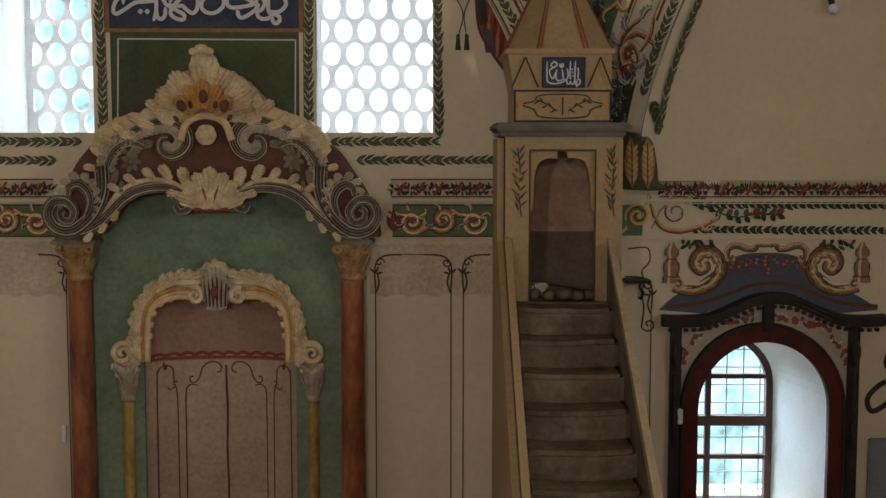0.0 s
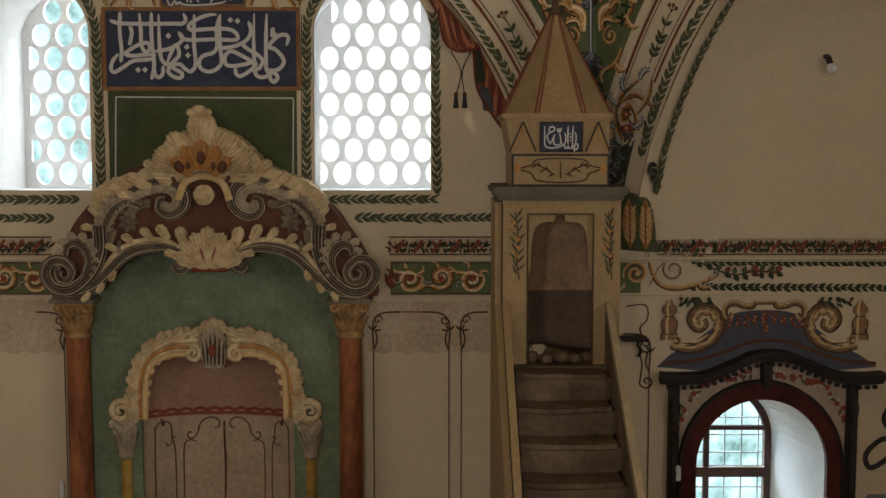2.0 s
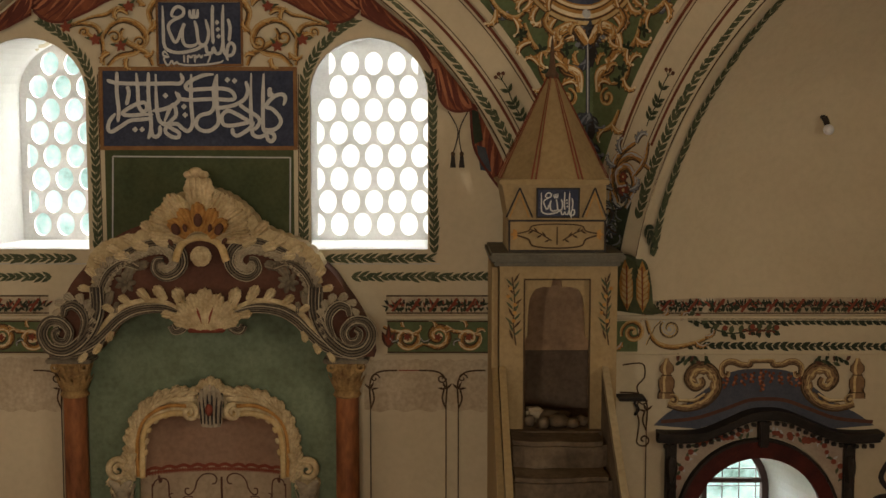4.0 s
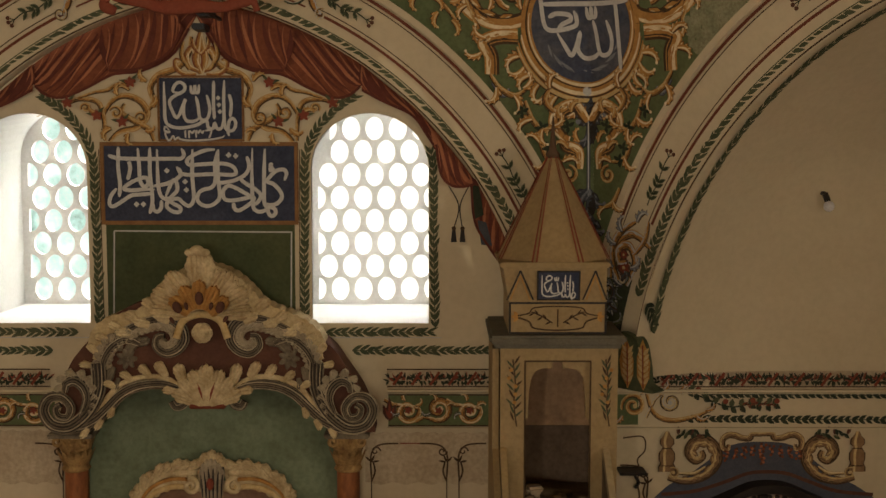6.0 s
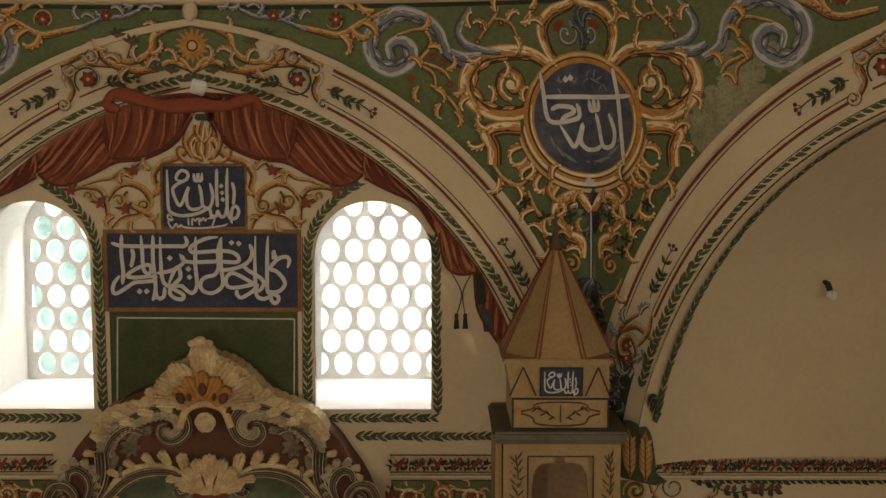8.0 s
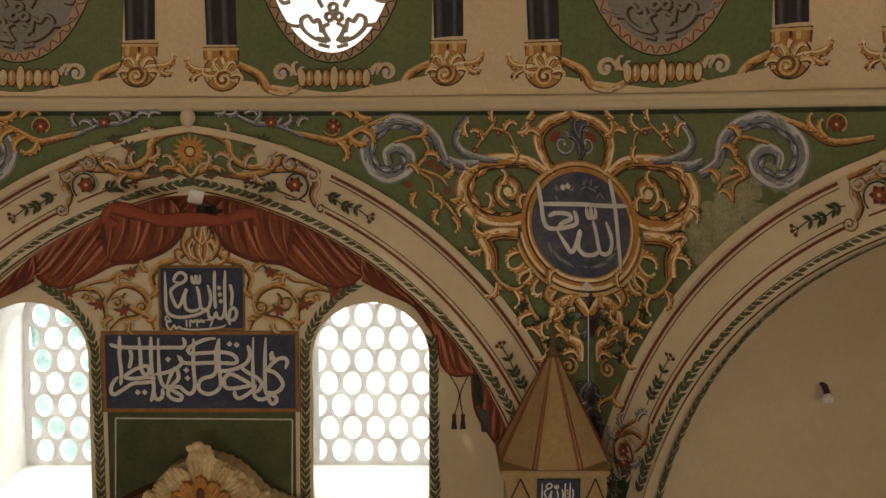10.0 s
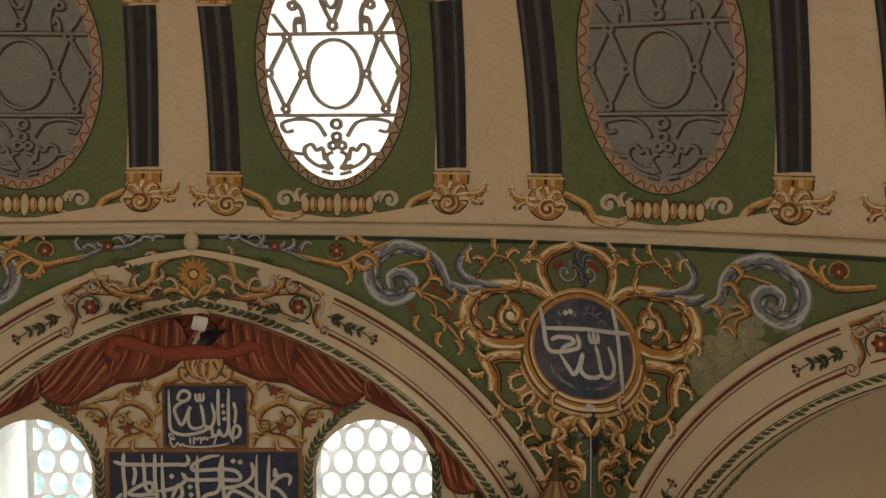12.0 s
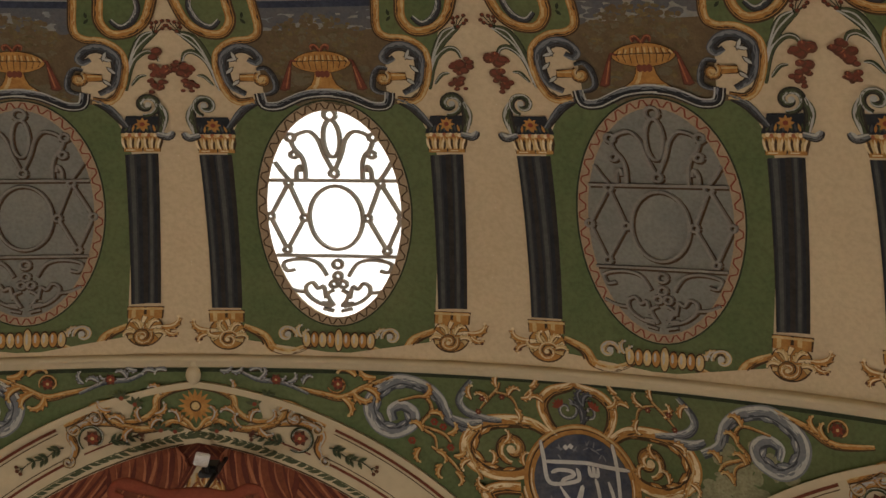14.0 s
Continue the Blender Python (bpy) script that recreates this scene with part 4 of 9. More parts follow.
for s in (1, -1):
    for pts, w in (([(0.085, 0.80), (0.055, 0.805), (0.045, 0.85), (0.085, 0.885), (0.155, 0.88), (0.205, 0.83), (0.225, 0.76), (0.265, 0.715), (0.30, 0.725), (0.30, 0.765), (0.27, 0.765)], 0.012),
                   ([(0.24, 0.69), (0.28, 0.70), (0.315, 0.69), (0.335, 0.64), (0.34, 0.40), (0.338, -1.0)], 0.010),
                   ([(0.40, -1.0), (0.402, 0.40), (0.41, 0.66), (0.43, 0.72), (0.40, 0.735)], 0.010), ([(0.42, 0.69), (0.46, 0.665), (0.475, 0.69)], 0.010),
                   ([(0.43, 0.70), (0.435, 0.83), (0.47, 0.87), (0.52, 0.865), (0.545, 0.82), (0.555, 0.66), (0.558, -1.0)], 0.011), ([(0.485, 0.87), (0.495, 0.84), (0.505, 0.90)], 0.018)):
        pn.stroke(smooth_path([(s * u, v) for u, v in pts]), w, BROWN)
pn.done()

# columns with capitals
for x in (-2.925, -0.73):
    bm = bmesh.new()
    lathe(bm, [(0.125, FLOOR), (0.125, FLOOR + 0.1), (0.10, FLOOR + 0.13), (0.098, FLOOR + 0.3), (0.092, 1.62), (0.092, 1.63)], x, YW - 0.11)
    col = part("column", bm, MARBLE, mih, "red marbled engaged column", True)
    bm = bmesh.new()
    lathe(bm, [(0.10, 1.625), (0.115, 1.64), (0.10, 1.665), (0.098, 1.70), (0.11, 1.80), (0.145, 1.90), (0.15, 1.915)], x, YW - 0.11)
    for i in range(9):
        a = math.pi * (i / 8) + math.pi
        for zz, ln in ((1.68, 0.13), (1.75, 0.15)):
            p = Vector((x + 0.10 * math.cos(a), YW - 0.11 + 0.10 * math.sin(a), zz))
            q = Vector((x + 0.155 * math.cos(a), YW - 0.11 + 0.155 * math.sin(a), zz + ln))
            lobe(bm, p, q, Vector((-math.sin(a), math.cos(a), 0)), 0.055, 0.012)
    for s in (-1, 1):
        tube_path(bm, spiral(x + s * 0.115, 1.885, 0.05, 1.3, math.pi / 2, s), YW - 0.23, 0.014)
    pieces("capital", bm, CAPO, mih, "ochre carved capital")
    bm = bmesh.new()
    box(bm, x - 0.18, x + 0.18, YW - 0.27, YW, 1.915, 1.955, 0.01)
    box(bm, x - 0.155, x + 0.155, YW - 0.25, YW, 1.955, 2.0, 0.01)
    part("abacus", bm, STUCCO, mih)

# brown pediment ground
bm = bmesh.new()
up = smooth_path([(-3.06, 1.98), (-2.98, 2.14), (-2.92, 2.46), (-2.78, 2.67), (-2.51, 2.93), (-2.18, 3.06), (-1.83, 3.13), (-1.47, 3.04), (-1.16, 2.89), (-0.86, 2.68), (-0.73, 2.51), (-0.60, 2.31), (-0.52, 2.10), (-0.50, 1.98)])
low = smooth_path([(-0.62, 1.98), (-0.93, 2.07), (-1.08, 2.29), (-1.35, 2.43), (-1.84, 2.36), (-2.28, 2.42), (-2.55, 2.28), (-2.71, 2.05), (-2.97, 1.98)])
slab(bm, up + low, [], YW - 0.30, YW - 0.002)
part("pediment", bm, BROWN, mih, "brown red ground of the carved pediment")


def mould(name, pts, y, r, material, label="", leafy=True, fringe=0):
    bm = bmesh.new()
    line_ = pts if len(pts) > 24 else smooth_path(pts, 8)
    tube_path(bm, line_, y, r)
    f = r if callable(r) else (lambda s: r)
    # stucco mouldings: groove shade is put into a darker base colour, ridges paler
    ob = part(name, bm, GROOVE_SHADE if material is STUCCO else material, mih, label, True)
    if material is STUCCO:
        m = len(line_)
        for k, off in enumerate((-0.86, -0.42, 0.04, 0.46, 0.88)):
            rb = bmesh.new()
            path = []
            for i in range(m):
                a, b = line_[max(i - 1, 0)], line_[min(i + 1, m - 1)]
                h = math.hypot(b[0] - a[0], b[1] - a[1]) or 1.0
                g = off * f(i / (m - 1))
                path.append((line_[i][0] - (b[1] - a[1]) / h * g, line_[i][1] + (b[0] - a[0]) / h * g))
            tube_path(rb, path, y - max(f(0.3), f(0.7)) * (0.62 - 0.42 * abs(off)), lambda s: f(s) * (0.17 if k % 2 else 0.13), 6, 0.9)
            part("ridge", rb, STUCCOL if k in (0, 3) else STUCCO, ob, "", True)
        if fringe:
            q = resample(line_, 0.05)
            for i in range(1, len(q) - 1):
                a = math.atan2(q[i + 1][1] - q[i][1], q[i + 1][0] - q[i][0])
                w = f(i / len(q))
                lb = bmesh.new()
                plume(lb, q[i][0] - math.sin(a) * fringe * w * 0.6, y - w * 0.15, q[i][1] + math.cos(a) * fringe * w * 0.6, a + fringe * 0.75, w * 1.5 + 0.02, w * 0.6, w * 1.5, 0.018, 3)
                part("curled_leaf", lb, STUCCOL, ob, "", True)
        leafy = False
    # small carved leaves that follow the moulding
    p = resample(line_, 0.042)
    for i in range(1, len(p) - 1):
        w = f(i / len(p))
        if w < 0.019 or not leafy:
            continue
        a = math.atan2(p[i + 1][1] - p[i][1], p[i + 1][0] - p[i][0])
        s = 1 if i % 2 else -1
        lb = bmesh.new()
        carved_leaf(lb, p[i][0], y - w * 0.25, p[i][1], a + s * 0.55, w * 2.2, w * 1.7, w * 0.7)
        part("carved_leaf", lb, material, ob, "", True)
    return ob


taper = lambda a, b: (lambda s: a + (b - a) * s)
YP = YW - 0.31
for s in (1, -1):
    fl = (lambda pts: pts) if s > 0 else (lambda pts: mirror(pts, MIH + 0.015))
    # upper cornice and its volutes
    mould("upper_moulding", fl([(-1.64, 2.94), (-1.50, 2.965), (-1.35, 2.945), (-1.20, 2.89), (-1.07, 2.80), (-0.97, 2.68), (-0.93, 2.56)]), YP, taper(0.040, 0.034), IVORY, "", False)
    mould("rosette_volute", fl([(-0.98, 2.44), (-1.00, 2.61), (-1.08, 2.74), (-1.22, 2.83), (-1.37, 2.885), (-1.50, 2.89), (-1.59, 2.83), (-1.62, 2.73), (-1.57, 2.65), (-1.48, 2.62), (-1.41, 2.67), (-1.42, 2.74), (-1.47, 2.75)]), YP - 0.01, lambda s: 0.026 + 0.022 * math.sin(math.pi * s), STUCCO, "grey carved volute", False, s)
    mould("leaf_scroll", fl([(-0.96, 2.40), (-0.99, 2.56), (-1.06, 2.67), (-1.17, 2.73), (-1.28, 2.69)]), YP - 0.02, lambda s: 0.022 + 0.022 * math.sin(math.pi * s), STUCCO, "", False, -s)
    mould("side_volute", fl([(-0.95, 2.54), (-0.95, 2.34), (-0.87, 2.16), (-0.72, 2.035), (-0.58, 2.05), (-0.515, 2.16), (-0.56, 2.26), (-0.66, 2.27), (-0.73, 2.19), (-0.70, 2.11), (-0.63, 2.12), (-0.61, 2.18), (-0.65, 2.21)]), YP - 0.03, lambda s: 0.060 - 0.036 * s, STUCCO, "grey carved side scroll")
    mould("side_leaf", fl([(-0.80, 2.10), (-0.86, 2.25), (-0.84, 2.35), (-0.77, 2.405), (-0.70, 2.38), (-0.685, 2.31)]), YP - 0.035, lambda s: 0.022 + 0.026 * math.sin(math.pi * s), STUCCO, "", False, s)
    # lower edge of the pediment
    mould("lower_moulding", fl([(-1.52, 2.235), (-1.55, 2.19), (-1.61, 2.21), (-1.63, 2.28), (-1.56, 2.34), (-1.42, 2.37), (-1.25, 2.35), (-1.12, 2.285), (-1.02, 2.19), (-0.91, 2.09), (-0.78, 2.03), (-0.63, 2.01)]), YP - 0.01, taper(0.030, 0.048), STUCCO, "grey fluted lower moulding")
    mould("lower_moulding", fl([(-1.61, 2.33), (-1.51, 2.40), (-1.38, 2.43), (-1.22, 2.41), (-1.09, 2.345), (-0.99, 2.23), (-0.90, 2.13)]), YP - 0.015, taper(0.020, 0.024), IVORY, "", False)
    bm = bmesh.new()
    for (x, z), a, ln in (((-1.61, 2.38), 1.3, 0.16), ((-1.48, 2.43), 1.0, 0.14), ((-1.35, 2.43), 0.9, 0.12), ((-1.21, 2.40), 0.7, 0.11), ((-1.08, 2.34), 0.6, 0.10), ((-1.06, 2.19), -1.2, 0.09), ((-0.97, 2.09), -1.0, 0.09), ((-0.86, 2.02), -0.9, 0.09), ((-1.57, 2.31), 0.2, 0.12)):
        plume(bm, x if s > 0 else 2 * MIH + 0.03 - x, YP - 0.02, z, a if s > 0 else math.pi - a, ln * 1.0, ln * 0.35, ln * 0.62, 0.03, 3)
    pieces("acanthus_leaf", bm, IVORY, mih, "pale carved acanthus leaves")
    bm = bmesh.new()
    for (x, z), a, ln in (((-1.17, 2.62), 2.2, 0.17), ((-1.14, 2.65), 0.3, 0.13), ((-1.23, 2.68), 2.8, 0.13), ((-1.06, 2.51), -1.2, 0.13), ((-1.10, 2.42), -1.4, 0.09), ((-1.03, 2.58), 2.0, 0.12)):
        plume(bm, x if s > 0 else 2 * MIH + 0.03 - x, YP - 0.005, z, a if s > 0 else math.pi - a, ln, ln * 0.3, ln * 0.6, 0.02, 3)
    pieces("acanthus_leaf", bm, STUCCO, mih, "")
    bm = bmesh.new()
    cx, cz = (-1.17, 2.57)
    cx = cx if s > 0 else 2 * MIH + 0.03 - cx
    for i in range(7):
        carved_leaf(bm, cx, YP - 0.005, cz, 2 * math.pi * i / 7, 0.085, 0.05, 0.022)
    bmesh.ops.create_uvsphere(bm, u_segments=10, v_segments=6, radius=0.025, matrix=Matrix.Translation((cx, YP - 0.02, cz)))
    pieces("flower_petal", bm, STUCCO, mih, "")
    # crowning shell: border of leaves over the top
    bm = bmesh.new()
    for (x, z), a, ln in (((-1.75, 3.21), 1.1, 0.18), ((-1.65, 3.17), 0.95, 0.18), ((-1.54, 3.11), 0.9, 0.17), ((-1.41, 3.02), 0.75, 0.16), ((-1.27, 2.93), 0.65, 0.15), ((-1.14, 2.86), 0.6, 0.14), ((-1.03, 2.78), 0.45, 0.13), ((-0.94, 2.68), 0.9, 0.12), ((-0.90, 2.58), 0.2, 0.11), ((-1.52, 2.93), 0.5, 0.16), ((-1.36, 2.90), 0.3, 0.15), ((-1.21, 2.84), 0.1, 0.14)):
        plume(bm, x if s > 0 else 2 * MIH + 0.03 - x, YP - 0.03, z - 0.06, a if s > 0 else math.pi - a, ln * 0.80, ln * 0.35, ln * 0.55, 0.028, 3)
    pieces("acanthus_leaf", bm, IVORY, mih, "ivory carved acanthus border")
# shell in the middle
bm = bmesh.new()
cx, cz = (-1.84, 2.89)
top_line = resample(smooth_path([(-2.74, 2.67), (-2.70, 2.79), (-2.58, 2.89), (-2.35, 2.95), (-2.26, 3.03), (-2.18, 3.14), (-2.08, 3.22), (-1.93, 3.29), (-1.85, 3.31), (-1.69, 3.28), (-1.56, 3.21), (-1.45, 3.11), (-1.36, 3.01), (-1.23, 2.95), (-1.05, 2.88), (-0.92, 2.77), (-0.88, 2.67)]), 0.02)
top_line = [(u, v + 0.016 * abs(math.sin(i * 0.85))) for i, (u, v) in enumerate(top_line)]
slab(bm, top_line + smooth_path([(-0.98, 2.68), (-1.17, 2.79), (-1.39, 2.86), (-1.52, 2.88), (-1.84, 2.92), (-2.13, 2.88), (-2.29, 2.87), (-2.51, 2.79), (-2.66, 2.68)], 4), [], YP - 0.03, YP + 0.2)
part("crest_ground", bm, mat("crest_ivory_ground", (0.54, 0.42, 0.23), (0.38, 0.27, 0.13), scale=7, fine=45, mix=0.5), mih)
for k, (deg, ln, w) in enumerate(((18, 0.30, 0.16), (162, 0.30, 0.16), (39, 0.34, 0.20), (141, 0.34, 0.20), (63, 0.36, 0.20), (117, 0.36, 0.20))):
    bm = bmesh.new()
    a = radians(deg)
    plume(bm, cx + 0.10 * math.cos(a), YP - 0.035 - 0.008 * k, cz + 0.08 * math.sin(a), a, ln, 0.07, w, 0.04, 5, 0.03 if deg > 90 else -0.03)
    part("crest_leaf", bm, IVORY, mih)
for deg, ln in ((40, 0.19), (140, 0.19), (65, 0.21), (115, 0.21), (90, 0.23)):
    bm = bmesh.new()
    a = radians(deg)
    plume(bm, cx + 0.10 * math.cos(a), YP - 0.125, cz + 0.09 * math.sin(a), a, ln, 0.08, 0.115, 0.035, 3)
    part("crest_ray", bm, GOLD, mih, "golden painted ray")
for (gx_, gz_), r, tilt in (((-1.83, 3.07), 0.050, 0.0), ((-2.00, 3.00), 0.046, -0.4), ((-1.67, 3.00), 0.046, 0.4), ((-1.93, 3.01), 0.030, -0.2), ((-1.74, 3.01), 0.030, 0.2), ((-2.04, 2.90), 0.028, -0.6), ((-1.63, 2.91), 0.028, 0.6)):
    bm = bmesh.new()
    bmesh.ops.create_uvsphere(bm, u_segments=12, v_segments=8, radius=1.0)
    bm.transform(Matrix.Translation((gx_, YP - 0.185, gz_)) @ Matrix.Rotation(tilt, 4, "Y") @ Matrix.Diagonal(((0.034 if r > 0.04 else 0.017), 0.018, r * 1.05, 1)))
    part("painted_gem", bm, BROWN, mih, "", True)
kx, kz = (-1.85, 3.30)
bm = bmesh.new()
plume(bm, kx + 0.01, YP - 0.07, kz - 0.20, 1.57, 0.33, 0.12, 0.23, 0.045, 5)
part("finial", bm, IVORY, mih, "carved leaf finial")
for q, (ox, oz, k) in enumerate(((-0.055, 0.115, 0.045), (0.055, 0.115, 0.045), (0.0, 0.135, 0.055))):
    bm = bmesh.new()
    bmesh.ops.create_uvsphere(bm, u_segments=12, v_segments=8, radius=1.0)
    bm.transform(Matrix.Translation((kx + ox, YP - 0.12 - 0.005 * q, kz + oz)) @ Matrix.Diagonal((k, 0.04, k * 0.7, 1)))
    part("finial_curl", bm, IVORY, mih, "", True)
bm = bmesh.new()
rx, rz = (-1.84, 2.78)
for rr, n, ph in ((0.058, 6, 0.0), (0.036, 5, 0.5), (0.016, 3, 0.2)):
    for i in range(n):
        a = 2 * math.pi * i / n + ph
        bmesh.ops.create_uvsphere(bm, u_segments=10, v_segments=6, radius=1.0, matrix=Matrix.Translation((rx + rr * math.cos(a), YP - 0.045 - (0.06 - rr) * 0.7, rz + rr * math.sin(a))) @ Matrix.Rotation(-a, 4, "Y") @ Matrix.Diagonal((0.026, 0.022, 0.042, 1)))
pieces("rose_petal", bm, IVORY, mih, "pale ochre carved rose")
mould("crest_arch", [(rx - 0.20, rz - 0.04), (rx - 0.14, rz + 0.10), (rx, rz + 0.15), (rx + 0.14, rz + 0.10), (rx + 0.20, rz - 0.04)], YP - 0.05, 0.030, GOLDL, "", False)
# middle palmette of the lower edge
bm = bmesh.new()
px, pz = (-1.81, 2.21)
for deg, ln, w in ((25, 0.26, 0.12), (155, 0.26, 0.12), (50, 0.28, 0.14), (130, 0.28, 0.14), (90, 0.33, 0.17), (70, 0.30, 0.14), (110, 0.30, 0.14)):
    a = radians(deg)
    plume(bm, px + 0.04 * math.cos(a), YP - 0.03 - 0.02 * (abs(deg - 90) < 50) - 0.012 * (deg == 90), pz, a, ln, 0.05, w, 0.035, 4)
pieces("palmette_leaf", bm, IVORY, mih, "ivory palmette with red veins")
bm = bmesh.new()
for a in (1.2, 1.57, 1.95):
    carved_leaf(bm, px, YP - 0.062, pz, a, 0.21, 0.03, 0.03)
box(bm, px - 0.14, px + 0.14, YP - 0.06, YP + 0.05, pz - 0.03, pz + 0.005, 0.008)
pieces("palmette_vein", bm, RED, mih, "")

# inner frame round the niche
YI = YW - 0.10
cx, cz = (-1.825, 1.39)
for s in (1, -1):
    half = lambda pts: [(cx + s * u, v) for u, v in pts]
    outer_ = smooth_path([(0.66, 0.95), (0.672, 1.10), (0.66, 1.25), (0.625, 1.39), (0.545, 1.52), (0.42, 1.61), (0.25, 1.655), (0.09, 1.64)])
    inner_ = smooth_path([(0.11, 1.44), (0.29, 1.465), (0.45, 1.42), (0.525, 1.33), (0.55, 1.18), (0.565, 0.95)])
    bm = bmesh.new()
    slab(bm, half(outer_ + inner_), [], YI, YW - 0.03)
    fr = part("niche_frame", bm, IVORY, mih, "ivory carved niche frame with ochre hollows")
    bm = bmesh.new()
    tube_path(bm, half(smooth_path([(0.57, 0.95), (0.568, 1.18), (0.545, 1.34), (0.465, 1.435), (0.30, 1.485), (0.13, 1.46)])), YI - 0.01, 0.024)
    part("frame_bead", bm, GOLDL, fr, "ochre inner bead", True)
    bm = bmesh.new()
    tube_path(bm, half(smooth_path([(0.605, 0.96), (0.612, 1.18), (0.585, 1.36), (0.50, 1.475), (0.33, 1.545), (0.12, 1.53)])), YI - 0.004, 0.016)
    part("frame_hollow", bm, GOLD, fr, "", True)
    bm = bmesh.new()
    tube_path(bm, half(smooth_path([(0.645, 0.97), (0.652, 1.18), (0.62, 1.37), (0.53, 1.50), (0.36, 1.59), (0.12, 1.60)])), YI - 0.005, 0.030)
    part("frame_rib", bm, IVORY, fr, "", True)
    q = resample(outer_, 0.072)
    for i in range(len(q) - 1):
        a = math.atan2(q[i + 1][1] - q[i][1], q[i + 1][0] - q[i][0])
        lb = bmesh.new()
        a2 = a - 0.55
        plume(lb, cx + s * (q[i][0] - 0.035 * math.cos(a2)), YI - 0.012, q[i][1] - 0.035 * math.sin(a2), a2 if s > 0 else math.pi - a2, 0.125 - 0.02 * (i % 2), 0.045, 0.085, 0.026, 3)
        part("frame_leaf", lb, IVORY, fr, "", True)
    for i, (u, v) in enumerate(resample(inner_, 0.095)[:-1]):
        lb = bmesh.new()
        carved_leaf(lb, cx + s * u, YI - 0.004, v, math.atan2(cz + 0.15 - v, -s * u * 0.4), 0.055, 0.04, 0.02)
        part("frame_leaf", lb, GOLDL if i % 2 else IVORY, fr, "", True)
    mould("niche_volute", half(spiral(0.175, 1.495, 0.070, 1.5, 1.2, 1)), YI - 0.03, taper(0.026, 0.013), IVORY, "", False)
    mould("foot_volute", half(spiral(0.765, 1.02, 0.092, 1.7, 2.5, -1, [(0.64, 1.16), (0.665, 1.08)])), YI - 0.02, taper(0.034, 0.015), IVORY, "", False)
    bm = bmesh.new()
    for a, k in ((-0.5, 0.13), (-1.1, 0.15), (-1.7, 0.13), (-2.3, 0.13)):
        plume(bm, cx + s * 0.755, YI + 0.02, 0.955, a if s > 0 else math.pi - a, k, 0.04, 0.075, 0.02, 3)
    pieces("foot_leaf", bm, IVORY, fr, "")
    x, z = (-1.06, 0.84)
    x = x if s > 0 else 2 * MIH + 0.01 - x
    bm = bmesh.new()
    lathe(bm, [(0.055, z - 0.22), (0.065, z - 0.20), (0.055, z - 0.17), (0.075, z - 0.04), (0.10, z + 0.02), (0.10, z + 0.05)], x, YW - 0.05, 16)
    for i in range(7):
        a = math.pi + math.pi * i / 6
        lobe(bm, Vector((x + 0.055 * math.cos(a), YW - 0.05 + 0.055 * math.sin(a), z - 0.17)), Vector((x + 0.11 * math.cos(a), YW - 0.05 + 0.11 * math.sin(a), z)), Vector((-math.sin(a), math.cos(a), 0)), 0.045, 0.012)
    for q in (-1, 1):
        carved_leaf(bm, x, YW - 0.13, z + 0.02, math.pi / 2 + q * 0.9, 0.12, 0.06, 0.03)
    pieces("small_capital", bm, STUCCOL, mih, "")
    bm = bmesh.new()
    lathe(bm, [(0.06, FLOOR), (0.06, FLOOR + 0.15), (0.048, FLOOR + 0.18), (0.046, z - 0.21)], x, YW - 0.05, 16)
    part("colonnette", bm, YELLOW, mih, "yellow marbled colonnette", True)
bm = bmesh.new()
plume(bm, cx, YI - 0.04, cz - 0.01, math.pi / 2, 0.36, 0.15, 0.20, 0.05, 5)
key = part("keystone", bm, STUCCOL, mih, "pale grey fluted keystone", True)
for k in range(6):
    bm = bmesh.new()
    o = -0.075 + 0.03 * k
    tube_path(bm, [(cx + o, cz + 0.02), (cx + o * 1.05, cz + 0.16), (cx + o * 1.3, cz + 0.31)], YI - 0.095 + 1.6 * abs(o) * 0.3, lambda t: 0.004 + 0.006 * math.sin(math.pi * t), 6, 0.8)
    part("flute_line", bm, BLACK, key, "", True)
bm = bmesh.new()
for a, k in ((1.57, 0.13), (1.0, 0.12), (2.14, 0.12), (0.4, 0.11), (2.74, 0.11)):
    plume(bm, cx + 0.02 * math.cos(a), YI - 0.05, cz + 0.28, a, k, 0.05, 0.08, 0.03, 3)
pieces("keystone_leaf", bm, IVORY, key, "")
bm = bmesh.new()
bmesh.ops.create_uvsphere(bm, u_segments=12, v_segments=8, radius=1.0)
bm.transform(Matrix.Translation((cx - 0.005, YI - 0.10, cz + 0.14)) @ Matrix.Diagonal((0.032, 0.02, 0.05, 1)))
part("keystone_gem", bm, RED, mih, "", True)

# ---- the minbar ----
minbar = thing("minbar", (0.87, 8.7, FLOOR), "ochre painted minbar with steep worn stairs and pointed roof", "minbar")
YM = 8.68
bm = bmesh.new()
slab(bm, [(0.455, 1.0), (1.315, 1.0), (1.315, 2.80), (0.455, 2.80)], [[(0.63, 1.02), (1.12, 1.02), (1.12, 2.67), (0.63, 2.67)]], YM, YM + 0.10)
cab = part("cabinet_front", bm, STONE, minbar, "painted ochre front with a doorway")
